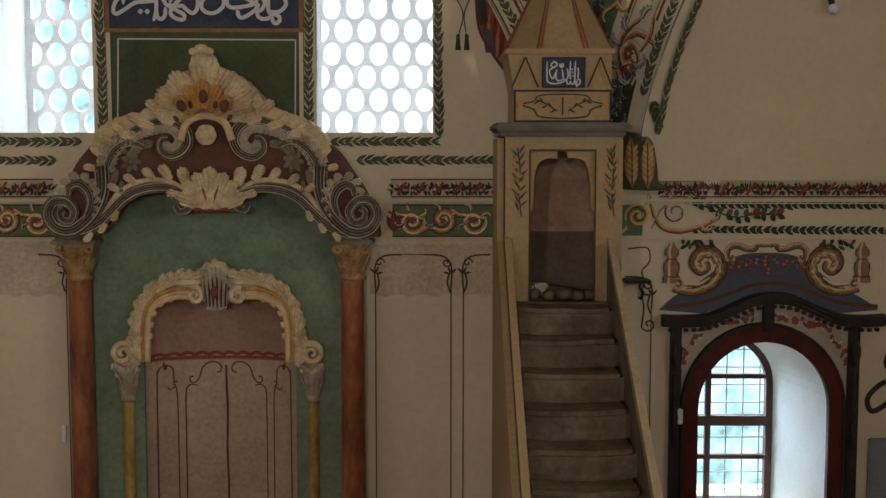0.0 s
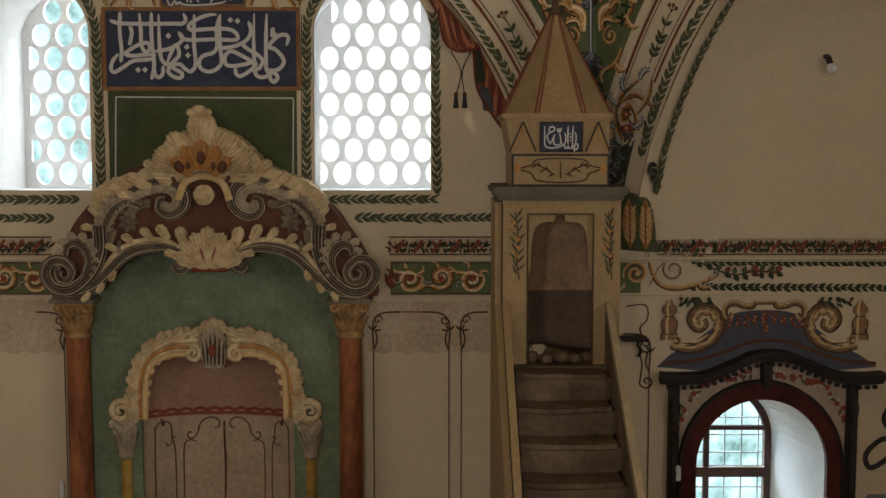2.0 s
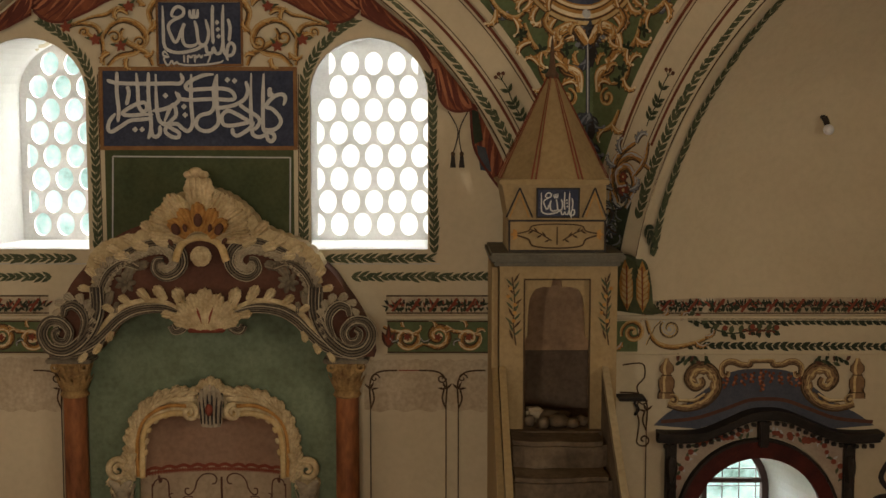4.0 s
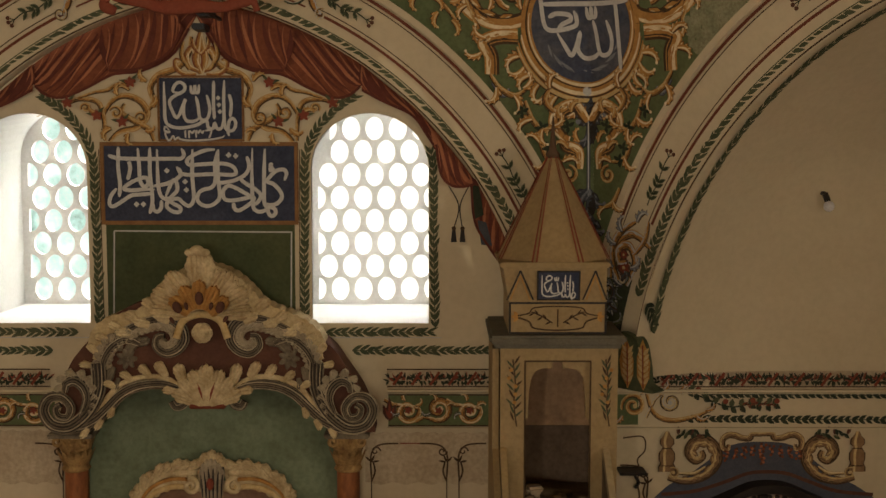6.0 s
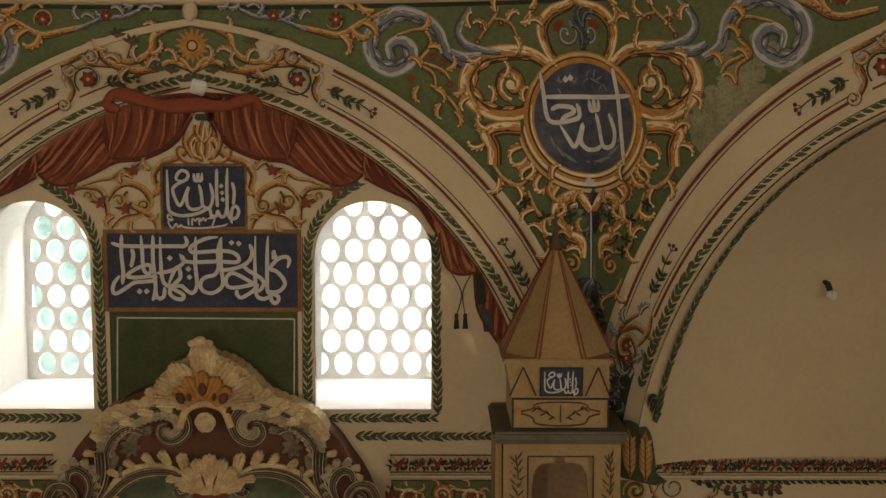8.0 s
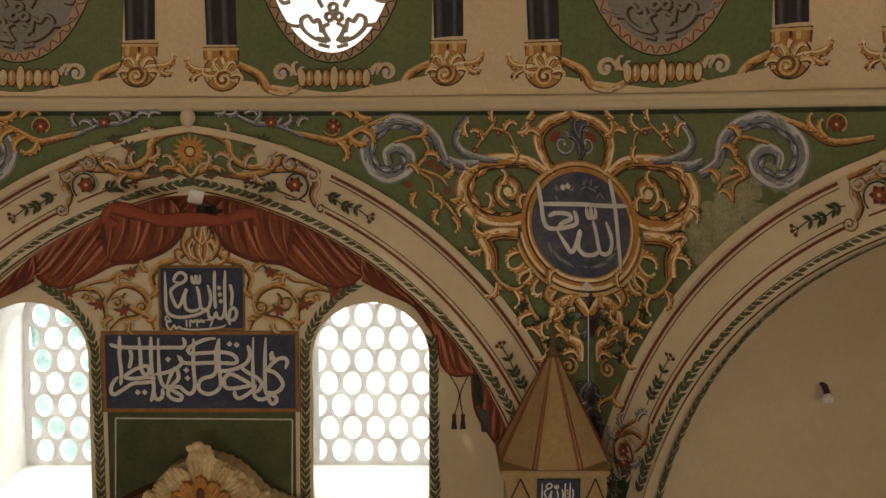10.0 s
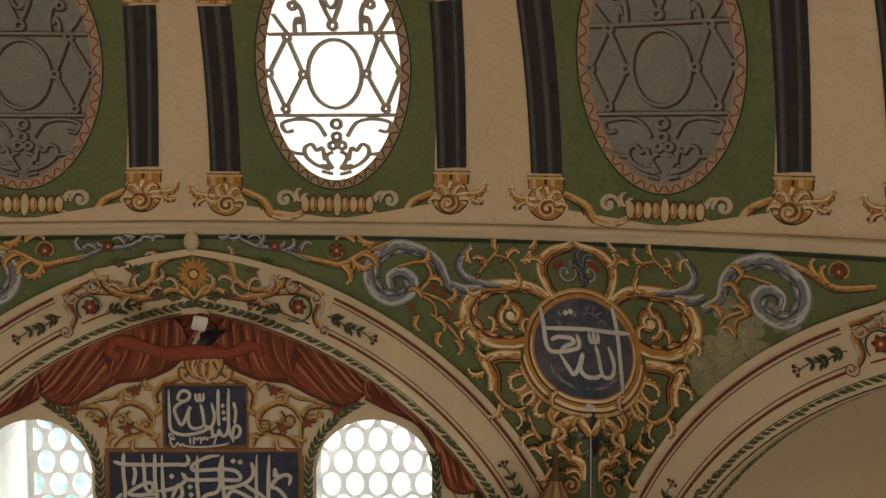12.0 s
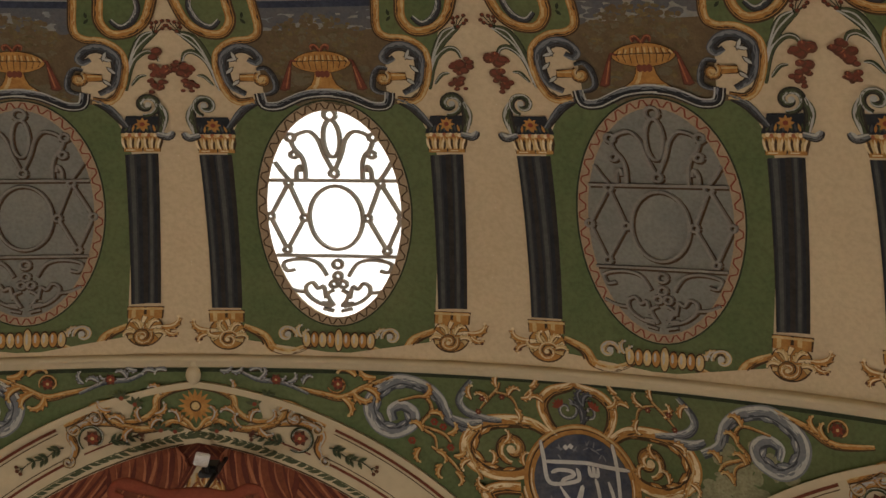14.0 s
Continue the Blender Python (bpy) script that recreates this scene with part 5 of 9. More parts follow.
# carved board that hangs in the head of the doorway
bm = bmesh.new()
edge = [(0.662, 2.24), (0.666, 2.42), (0.682, 2.53), (0.715, 2.585), (0.77, 2.605), (0.835, 2.605), (0.842, 2.655), (0.908, 2.655), (0.915, 2.605), (0.985, 2.605), (1.035, 2.585), (1.066, 2.53), (1.080, 2.42), (1.085, 2.24)]
slab(bm, [(0.63, 2.20), (0.64, 2.20), (0.65, 2.225)] + edge + [(1.10, 2.225), (1.112, 2.20), (1.12, 2.20), (1.12, 2.67), (0.63, 2.67)], [], YM + 0.035, YM + 0.075)
part("doorway_board", bm, STONE, minbar, "ochre board with a shaped arch cut into it")
for x0, x1 in ((0.455, 0.555), (1.215, 1.315)):
    bm = bmesh.new()
    box(bm, x0, x1, YM + 0.102, YW - 0.01, FLOOR, 2.80)
    part("side_wall", bm, STONE, minbar)
LAND = 1.555                   # the landing's height
bm = bmesh.new()
box(bm, 0.46, 1.31, 8.6, 9.55, FLOOR, LAND)
part("plinth", bm, STEP, minbar)
bm = bmesh.new()
box(bm, 0.556, 1.214, YW - 0.22, YW - 0.17, LAND + 0.001, 2.795)
part("back_wall", bm, DOORBACK, minbar, "smoky brown painted back wall")
bm = bmesh.new()
box(bm, 0.557, 1.213, YW - 0.235, YW - 0.221, LAND + 0.002, 2.02, 0.004)
part("dado", bm, mat("dark_brown_dado_paint", (0.21, 0.145, 0.095), (0.13, 0.088, 0.058), scale=3, fine=25, mix=0.5), minbar, "dark brown painted dado")
bm = bmesh.new()
box(bm, 0.375, 1.365, YM - 0.09, YW - 0.02, 2.80, 2.865, 0.018)
box(bm, 0.41, 1.33, YM - 0.05, YW - 0.03, 2.765, 2.80, 0.008)
part("ledge", bm, mat("ledge_grey_green_paint", (0.15, 0.13, 0.09), (0.10, 0.09, 0.065), scale=6), minbar, "grey green moulded ledge")
bm = bmesh.new()
box(bm, 0.515, 1.225, YM + 0.0, YW - 0.12, 2.866, 3.10, 0.004)
part("lower_box", bm, STONE, minbar)
bm = bmesh.new()
vs0 = [(0.515, YM), (1.225, YM), (1.225, YW - 0.12), (0.515, YW - 0.12)]
vs1 = [(0.47, YM - 0.03), (1.22, YM - 0.03), (1.26, YW - 0.1), (0.47, YW - 0.1)]
a = [bm.verts.new((x, y, 3.101)) for x, y in vs0]
b = [bm.verts.new((x, y, 3.355)) for x, y in vs1]
for i in range(4):
    bm.faces.new((a[i], a[(i + 1) % 4], b[(i + 1) % 4], b[i]))
bm.faces.new(a[::-1])
bm.faces.new(b)
part("upper_box", bm, STONE, minbar)
bm = bmesh.new()
box(bm, 0.445, 1.245, YM - 0.06, YW - 0.08, 3.356, 3.395, 0.01)
part("eave_board", bm, STONE, minbar)
# eight-sided roof
bm = bmesh.new()
tip = Vector((0.865, 9.12, 4.22))
base = [Vector((0.865 + 0.40 * sx, 9.12 + 0.47 * sy, 3.396)) for sx, sy in ((-1, -0.45), (-0.42, -1), (0.42, -1), (1, -0.45), (1, 0.45), (0.42, 1), (-0.42, 1), (-1, 0.45))]
ring_t = [tip + (p - tip) * 0.06 for p in base]
A_, B_ = [bm.verts.new(p) for p in base], [bm.verts.new(p) for p in ring_t]
for i in range(8):
    bm.faces.new((A_[i], A_[(i + 1) % 8], B_[(i + 1) % 8], B_[i]))
bm.faces.new(B_)
roof = part("roof", bm, mat("roof_tan_paint", (0.35, 0.24, 0.115), (0.28, 0.19, 0.09), scale=3, fine=30), minbar, "tan painted pointed roof")
for i in range(8):
    bm = bmesh.new()
    d = (base[i] - tip)
    n = Vector((d.x, d.y, 0)).normalized()
    s = Vector((-n.y, n.x, 0))
    for off, w in ((0.016, 0.012), (-0.016, 0.012)):
        q = [base[i] + s * (off - w / 2) + n * 0.004, base[i] + s * (off + w / 2) + n * 0.004, ring_t[i] + s * (off + w / 2) * 0.3 + n * 0.004, ring_t[i] + s * (off - w / 2) * 0.3 + n * 0.004]
        vs = [bm.verts.new(p) for p in q]
        e = bmesh.ops.extrude_face_region(bm, geom=[bm.faces.new(vs)])
        bmesh.ops.translate(bm, vec=n * 0.004, verts=[g for g in e["geom"] if isinstance(g, bmesh.types.BMVert)])
    part("roof_rib", bm, RED, minbar)
bm = bmesh.new()
lathe(bm, [(0.045, 4.14), (0.055, 4.17), (0.03, 4.20), (0.022, 4.26), (0.008, 4.42), (0.002, 4.46)], 0.865, 9.12, 12)
part("spike", bm, mat("spike_brown", (0.12, 0.07, 0.04)), minbar, "", True)
# painted details
MB = flat(YM)
pn = Paint(minbar, "painted_frame", flat(YM - 0.006))
for z in (3.095, 2.875):
    pn.stroke([(0.52, z), (1.22, z)], 0.014, BLACK)
for x in (0.522, 1.218):
    pn.stroke([(x, 2.87), (x, 3.10)], 0.014, BLACK)
pn.stroke(smooth_path([(0.57, 2.99), (0.66, 2.96), (0.70, 2.91), (0.87, 2.895), (1.04, 2.91), (1.08, 2.96), (1.17, 2.99)]), 0.012, UMBER)
pn.stroke(smooth_path([(0.57, 3.0), (0.66, 3.02), (0.70, 3.06), (0.87, 3.07), (1.04, 3.06), (1.08, 3.02), (1.17, 3.0)]), 0.010, UMBER)
for s in (-1, 1):
    pn.stroke(smooth_path([(0.87 + s * 0.04, 2.95), (0.87 + s * 0.12, 3.0), (0.87 + s * 0.19, 3.03)]), 0.010, UMBER)
    for k in range(5):
        pn.leaf(0.87 + s * (0.05 + 0.03 * k), 2.96 + 0.016 * k, (0.9 if k % 2 else -0.5) if s > 0 else math.pi - (0.9 if k % 2 else -0.5), 0.05, 0.014, UMBER)
    for k in range(3):
        pn.leaf(0.87 + s * 0.29, 2.995, (0 if s > 0 else math.pi) + (k - 1) * 0.9, 0.05, 0.028, GOLD)
pn.stroke([(0.87, 2.92), (0.87, 3.05)], 0.010, UMBER)
pn.done()
TB = lambda u, v, d=0.0: Vector((u, YM - 0.012 - 0.118 * (v - 3.1) - d, v))
pn = Paint(minbar, "painted_frame", TB)
pn.fill([(0.715, 3.115), (1.03, 3.115), (1.03, 3.335), (0.715, 3.335)], BLACK, 0.003)
pn.fill([(0.728, 3.128), (1.017, 3.128), (1.017, 3.322), (0.728, 3.322)], NAVY, 0.005)
for x0, x1 in ((0.49, 0.70), (1.04, 1.235)):
    m = (x0 + x1) / 2
    pn.stroke([(x0 + 0.01, 3.12), (m, 3.335)], 0.012, BLACK)
    pn.stroke([(m, 3.335), (x1 - 0.01, 3.12)], 0.012, BLACK)
    pn.stroke([(x0 + 0.035, 3.12), (m, 3.30)], 0.008, GOLD)
    pn.stroke([(m, 3.30), (x1 - 0.035, 3.12)], 0.008, GOLD)
pn.done()
pn = Paint(minbar, "painted_writing", TB)
write_masha(Pen(pn, 0.872, 3.213, 0.0105, NAVY, 0.43, 0.008))
pn.done()
for x in (0.555, 1.235):
    pn = Paint(minbar, "painted_sprig", MB)
    pn.stroke(smooth_path([(x + 0.02, 2.18), (x, 2.35), (x + 0.01, 2.5), (x - 0.01, 2.68)]), 0.010, UMBER)
    rnd = random.Random(int(x * 100))
    for k in range(16):
        z = 2.22 + 0.028 * k
        s = 1 if k % 2 else -1
        pn.leaf(x, z, math.pi / 2 - s * rnd.uniform(0.3, 0.9), 0.085, 0.016, LEAF if k % 3 else UMBER)
    for k in range(5):
        pn.disc(x + rnd.uniform(-0.04, 0.04), 2.36 + 0.06 * k, 0.014, GOLD)
    pn.done()
pn = Paint(minbar, "painted_edge", MB)
for x in (0.635, 1.115):
    pn.stroke([(x, LAND), (x, 2.66)], 0.012, UMBER)
pn.stroke([(0.63, 2.665), (1.12, 2.665)], 0.012, UMBER)
pn.done()
# stairs
NST, GO = 14, 0.278
RISE = (LAND - FLOOR) / NST
for i in range(NST):
    top = LAND - RISE * i
    y = 8.60 - GO * i
    bm = bmesh.new()
    box(bm, 0.505, 1.205, y - GO - 0.02, y + 0.04, top - RISE - 0.03, top - 0.0005 * i, 0.03)
    bmesh.ops.subdivide_edges(bm, edges=[e for e in bm.edges if abs(e.verts[0].co.x - e.verts[1].co.x) > 0.3], cuts=9, use_grid_fill=True)
    for v in bm.verts:
        v.co.z += 0.014 * noise.noise(Vector((v.co.x * 4, i * 1.7, 0.3))) - 0.012 * math.sin(math.pi * min(max((v.co.x - 0.5) / 0.7, 0), 1))
        v.co.y += 0.016 * noise.noise(Vector((v.co.x * 5, i * 2.3, 4.0)))
    part("step", bm, STEP, minbar)
y_end = 8.60 - GO * NST
for x0, x1, mm in ((0.452, 0.502, STONE), (1.208, 1.256, PALE)):
    bm = bmesh.new()
    prof = [(8.68, FLOOR), (8.68, 2.03), (8.62, 2.00), (y_end + 0.1, FLOOR + 0.50), (y_end, FLOOR + 0.42), (y_end, FLOOR)]
    lo = [bm.verts.new((x0, y, z)) for y, z in prof]
    hi = [bm.verts.new((x1, y, z)) for y, z in prof]
    bm.faces.new(lo)
    bm.faces.new(hi[::-1])
    for i in range(len(prof)):
        bm.faces.new((lo[i], lo[(i + 1) % len(prof)], hi[(i + 1) % len(prof)], hi[i]))
    bmesh.ops.bevel(bm, geom=list(bm.edges), offset=0.008, segments=2, affect="EDGES")
    par = part("stair_parapet", bm, mm, minbar, "thin sloping plastered parapet")
    # thin sheet makes this parapet's inner face darker than its top
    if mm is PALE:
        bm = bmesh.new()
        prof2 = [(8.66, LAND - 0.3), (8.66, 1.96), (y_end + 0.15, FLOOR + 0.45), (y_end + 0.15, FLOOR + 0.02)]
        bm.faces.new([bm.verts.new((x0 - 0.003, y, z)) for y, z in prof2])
        part("parapet_inner_face", bm, STEP, par, "darker brown inner face")
bm = bmesh.new()
prof = [(9.5, FLOOR), (9.5, 2.75), (8.72, 2.75), (8.72, 2.0), (y_end + 0.05, FLOOR + 0.4), (y_end + 0.05, FLOOR)]
lo, hi = [bm.verts.new((0.40, y, z)) for y, z in prof], [bm.verts.new((0.446, y, z)) for y, z in prof]
bm.faces.new(lo)
bm.faces.new(hi[::-1])
for i in range(len(prof)):
    bm.faces.new((lo[i], lo[(i + 1) % len(prof)], hi[(i + 1) % len(prof)], hi[i]))
part("side_facing", bm, STONE, minbar, "ochre painted facing of the stair side")
# things left on the top step
rnd = random.Random(4)
for k in range(7):
    bm = bmesh.new()
    bmesh.ops.create_icosphere(bm, subdivisions=2, radius=1.0)
    sx, sy, sz = rnd.uniform(0.05, 0.085), rnd.uniform(0.05, 0.09), rnd.uniform(0.035, 0.055)
    x, y = (0.68, 0.78, 0.90, 1.00, 1.08, 0.84, 0.95)[k], (8.78, 8.70, 8.74, 8.72, 8.80, 8.90, 8.94)[k]
    for v in bm.verts:
        v.co *= 1 + 0.22 * noise.noise(v.co * 1.6 + Vector((k * 3.1, 0, 0)))
        v.co = Vector((x + v.co.x * sx, y + v.co.y * sy, LAND + 0.001 + sz * 0.9 + v.co.z * sz))
    tagged(mesh_ob("rubble_stone", bm, STEP, True), "dusty grey brown rubble stone on the top step", "stone", "rubble on the stairs")
bm = bmesh.new()
box(bm, 0.66, 0.80, 8.86, 8.97, LAND + 0.001, LAND + 0.11, 0.02)
bm.transform(Matrix.Translation((0.73, 8.9, 0)) @ Matrix.Rotation(0.3, 4, "Z") @ Matrix.Translation((-0.73, -8.9, 0)))
tagged(mesh_ob("stone_block", bm, CREAM_OLD), "pale broken plaster block on the top step", "stone")

# ---- painting on the prayer wall ----
rnd = random.Random(11)
AX = X0
for s in (1, -1):
    fl = (lambda pts: pts) if s > 0 else (lambda pts: mirror(pts, AX))
    side = [(-1.08, 2.78), (-1.08, 3.30), (-1.07, 3.75), (-1.07, 4.07), (-1.03, 4.25), (-0.95, 4.39), (-0.82, 4.52), (-0.63, 4.65)]
    garland(wall, "painted_garland", fl(smooth_path(side)), WALL, 0.058, 0.095, 0.027, LEAF, 0.42)
    garland(wall, "painted_garland", fl(smooth_path([(-0.03, 2.77), (-0.04, 3.39), (-0.04, 3.84), (-0.05, 4.11), (-0.09, 4.27)])), WALL, 0.058, 0.095, 0.027, LEAF, 0.42)
    garland(wall, "painted_garland", fl([(-0.91, 2.73), (-0.44, 2.73), (-0.02, 2.73)]), WALL, 0.058, 0.095, 0.027, LEAF, 0.42)
    garland(wall, "painted_garland", fl([(-0.70, 2.58), (-0.17, 2.58), (0.41, 2.58)]), WALL, 0.058, 0.095, 0.027, LEAF, 0.42)
    line(wall, "painted_line", fl([(-1.08, 2.685), (0.02, 2.685)]), 0.007, WALL, GREYL)
    line(wall, "painted_line", fl([(-1.12, 2.81), (-1.11, 4.20)]), 0.007, WALL, UMBER)
# green panel, framed writing fields
bm = bmesh.new()
slab(bm, [(-2.665, 2.70), (-1.155, 2.70), (-1.155, 3.645), (-2.665, 3.645)], [], YW - 0.006, YW)
part("green_panel", bm, PANELG, wall, "dark green painted panel with a pale line")
for q in ([(-2.62, 2.84), (-2.60, 3.55)], [(-2.60, 3.55), (-1.18, 3.54)], [(-1.18, 3.54), (-1.19, 2.88)]):
    line(wall, "panel_line", q, 0.012, flat(YW - 0.006), GREYL)


def frame_bars(name, x0, x1, z0, z1, w, material, proud):
    for a, b, c, d in ((x0, x1, z1 - w, z1), (x0, x1, z0, z0 + w), (x0, x0 + w, z0 + w, z1 - w), (x1 - w, x1, z0 + w, z1 - w)):
        bm = bmesh.new()
        box(bm, a, b, YW - proud, YW - 0.001, c, d, 0.004)
        part(name, bm, material, wall)


FRAME = mat("brown_gilt_frame_paint", (0.20, 0.095, 0.04), (0.28, 0.15, 0.06), scale=9, fine=50)
bm = bmesh.new()
slab(bm, [(-2.685, 3.62), (-1.135, 3.62), (-1.135, 4.245), (-2.685, 4.245)], [], YW - 0.008, YW)
part("writing_field", bm, NAVY, wall, "navy blue field with white Arabic writing")
frame_bars("field_frame", -2.70, -1.12, 3.60, 4.26, 0.032, FRAME, 0.016)
bm = bmesh.new()
slab(bm, [(-2.215, 4.262), (-1.565, 4.262), (-1.565, 4.765), (-2.215, 4.765)], [], YW - 0.008, YW)
part("writing_field", bm, NAVY, wall, "small navy blue field with white Arabic writing and year")
frame_bars("field_frame", -2.235, -1.545, 4.264, 4.785, 0.018, FRAME, 0.014)
WF = flat(YW - 0.008)
pn = Paint(wall, "painted_writing", WF, "white Arabic verse in a flowing hand")
write_verse(Pen(pn, -1.905, 3.909, 0.031, NAVY))
pn.done()
pn = Paint(wall, "painted_writing", WF, "white Arabic words above a year")
q = Pen(pn, -1.894, 4.529, 0.026, NAVY)
write_masha(q)
q.w = 0.015
write_year(q)
pn.done()

# gold scrollwork beside the small field
for s in (1, -1):
    fl = (lambda pts: pts) if s > 0 else (lambda pts: mirror(pts, AX + 0.02))
    fx = (lambda u: u) if s > 0 else (lambda u: 2 * (AX + 0.02) - u)
    an = (lambda a: a) if s > 0 else (lambda a: math.pi - a)
    pn = Paint(wall, "painted_scrollwork", WALL, "ochre painted acanthus scrollwork with red flowers")
    for pts, w in (([(-1.82, 5.09), (-1.80, 4.96), (-1.71, 4.85), (-1.56, 4.79), (-1.49, 4.69), (-1.51, 4.58), (-1.45, 4.49)], 0.045), ([(-1.16, 4.26), (-1.25, 4.34), (-1.38, 4.37), (-1.47, 4.47), (-1.42, 4.58), (-1.29, 4.63), (-1.18, 4.58), (-1.11, 4.47)], 0.045),
                   ([(-1.52, 4.27), (-1.48, 4.36), (-1.36, 4.43), (-1.27, 4.49), (-1.29, 4.56)], 0.04), ([(-1.13, 4.27), (-1.12, 4.47), (-1.07, 4.58), (-0.93, 4.60), (-0.80, 4.55)], 0.035), ([(-1.81, 4.83), (-1.75, 4.94), (-1.77, 5.05)], 0.03),
                   ([(-1.38, 4.74), (-1.24, 4.72), (-1.15, 4.67), (-1.04, 4.65), (-0.84, 4.58)], 0.025)):
        pn.brush(fl(pts), w, UMBER, GOLD, GOLDL)
    for (u, v), r in (((-1.22, 4.49), 0.055), ((-1.42, 4.45), 0.05), ((-0.98, 4.53), 0.04)):
        pn.scroll(fx(u), v, r, 1.3, rnd.uniform(0, 6), s, 0.022, UMBER, GOLD, GOLDL, 0.008)
    for (u, v), a, k in (((-1.47, 4.74), 0.8, 0.09), ((-1.33, 4.67), 0.5, 0.08), ((-1.49, 4.54), 2.4, 0.08), ((-1.18, 4.37), -0.6, 0.09), ((-1.32, 4.33), -1.4, 0.08), ((-1.08, 4.49), 0.4, 0.08), ((-1.24, 4.63), 1.4, 0.08), ((-1.45, 4.35), 3.0, 0.07)):
        pn.acanthus(fx(u), v, an(a), k, UMBER, GOLD, GOLDL)
    for u, v in ((-1.27, 4.42), (-1.07, 4.47), (-1.34, 4.73), (-0.84, 4.57)):
        for k in range(5):
            pn.leaf(fx(u), v, 1.25 * k + 0.4, 0.05, 0.03, RED, 0.012)
        pn.leaf(fx(u), v, an(0.2), 0.09, 0.025, LEAF, 0.011)
        pn.leaf(fx(u), v, an(2.3), 0.09, 0.025, LEAF, 0.011)
    pn.done()
pn = Paint(wall, "painted_flame", WALL)
for s in (1, -1):
    h = lambda pts: [(AX + 0.03 + s * u, v) for u, v in pts]
    for pts, w in (([(0.0, 4.80), (0.035, 4.90), (0.02, 5.00), (0.0, 5.12)], 0.050), ([(0.02, 4.82), (0.09, 4.86), (0.11, 4.94), (0.07, 5.00), (0.05, 4.96)], 0.038), ([(0.04, 4.80), (0.13, 4.80), (0.19, 4.84), (0.20, 4.90), (0.16, 4.90)], 0.032), ([(0.0, 4.95), (0.05, 5.01), (0.06, 5.07)], 0.026)):
        pn.brush(h(pts), w, CURTAIN, GOLD, CREAMP, 0.006)
pn.done()

# painted curtain under the arch
def swag(name, top, low, folds, lift=0.0):
    """A painted drape between an upper and a lower line, with folds."""
    top, low = smooth_path(top, 8), smooth_path(low, 8)
    n = min(len(top), len(low)) - 1
    tp = [top[round(i * (len(top) - 1) / n)] for i in range(n + 1)]
    lw = [low[round(i * (len(low) - 1) / n)] for i in range(n + 1)]
    pn = Paint(wall, name, lambda u, v, d=0.0: WALL(u, v, d + lift), "painted red curtain swag with dark and light folds")
    k = len(pn.bm.faces)
    a = [pn.bm.verts.new(WALL(u, v, 0.004 + lift)) for u, v in tp]
    b = [pn.bm.verts.new(WALL(u, v, 0.004 + lift)) for u, v in lw]
    for i in range(n):
        pn.bm.faces.new((a[i], a[i + 1], b[i + 1], b[i]))
    pn.slot(CURTAIN, k)
    r = random.Random(len(name) + folds)
    folds = folds * 2
    for j in range(folds):
        f = (j + 0.5) / folds
        pts = []
        lean, bow = r.uniform(0.26, 0.44), r.uniform(-0.04, 0.04)
        for i in range(13):
            g = 0.02 + 0.95 * i / 12
            t = min(max(f * 1.3 - 0.34 + lean * g ** 1.4 + bow * math.sin(math.pi * g), 0.0), 1.0)
            i0 = min(int(t * n), n - 1)
            e = t * n - i0
            p = [tp[i0][c] + (tp[i0 + 1][c] - tp[i0][c]) * e for c in (0, 1)]
            q = [lw[i0][c] + (lw[i0 + 1][c] - lw[i0][c]) * e for c in (0, 1)]
            pts.append((p[0] + (q[0] - p[0]) * g, p[1] + (q[1] - p[1]) * g))
        pts = [pts[i] for i in range(len(pts)) if i == 0 or math.hypot(pts[i][0] - pts[i - 1][0], pts[i][1] - pts[i - 1][1]) > 0.004]
        if len(pts) < 3:
            continue
        w = r.uniform(0.024, 0.055) if j % 2 else r.uniform(0.012, 0.034)
        pn.stroke(pts, lambda s, w=w: w * math.sin(math.pi * min(max(s, 0.04), 0.96)), CURTAIND if j % 2 else CURTAINL, 0.008 + 0.001 * (j % 3))
    pn.stroke(lw, 0.02, CURTAIND, 0.013)
    pn.done()


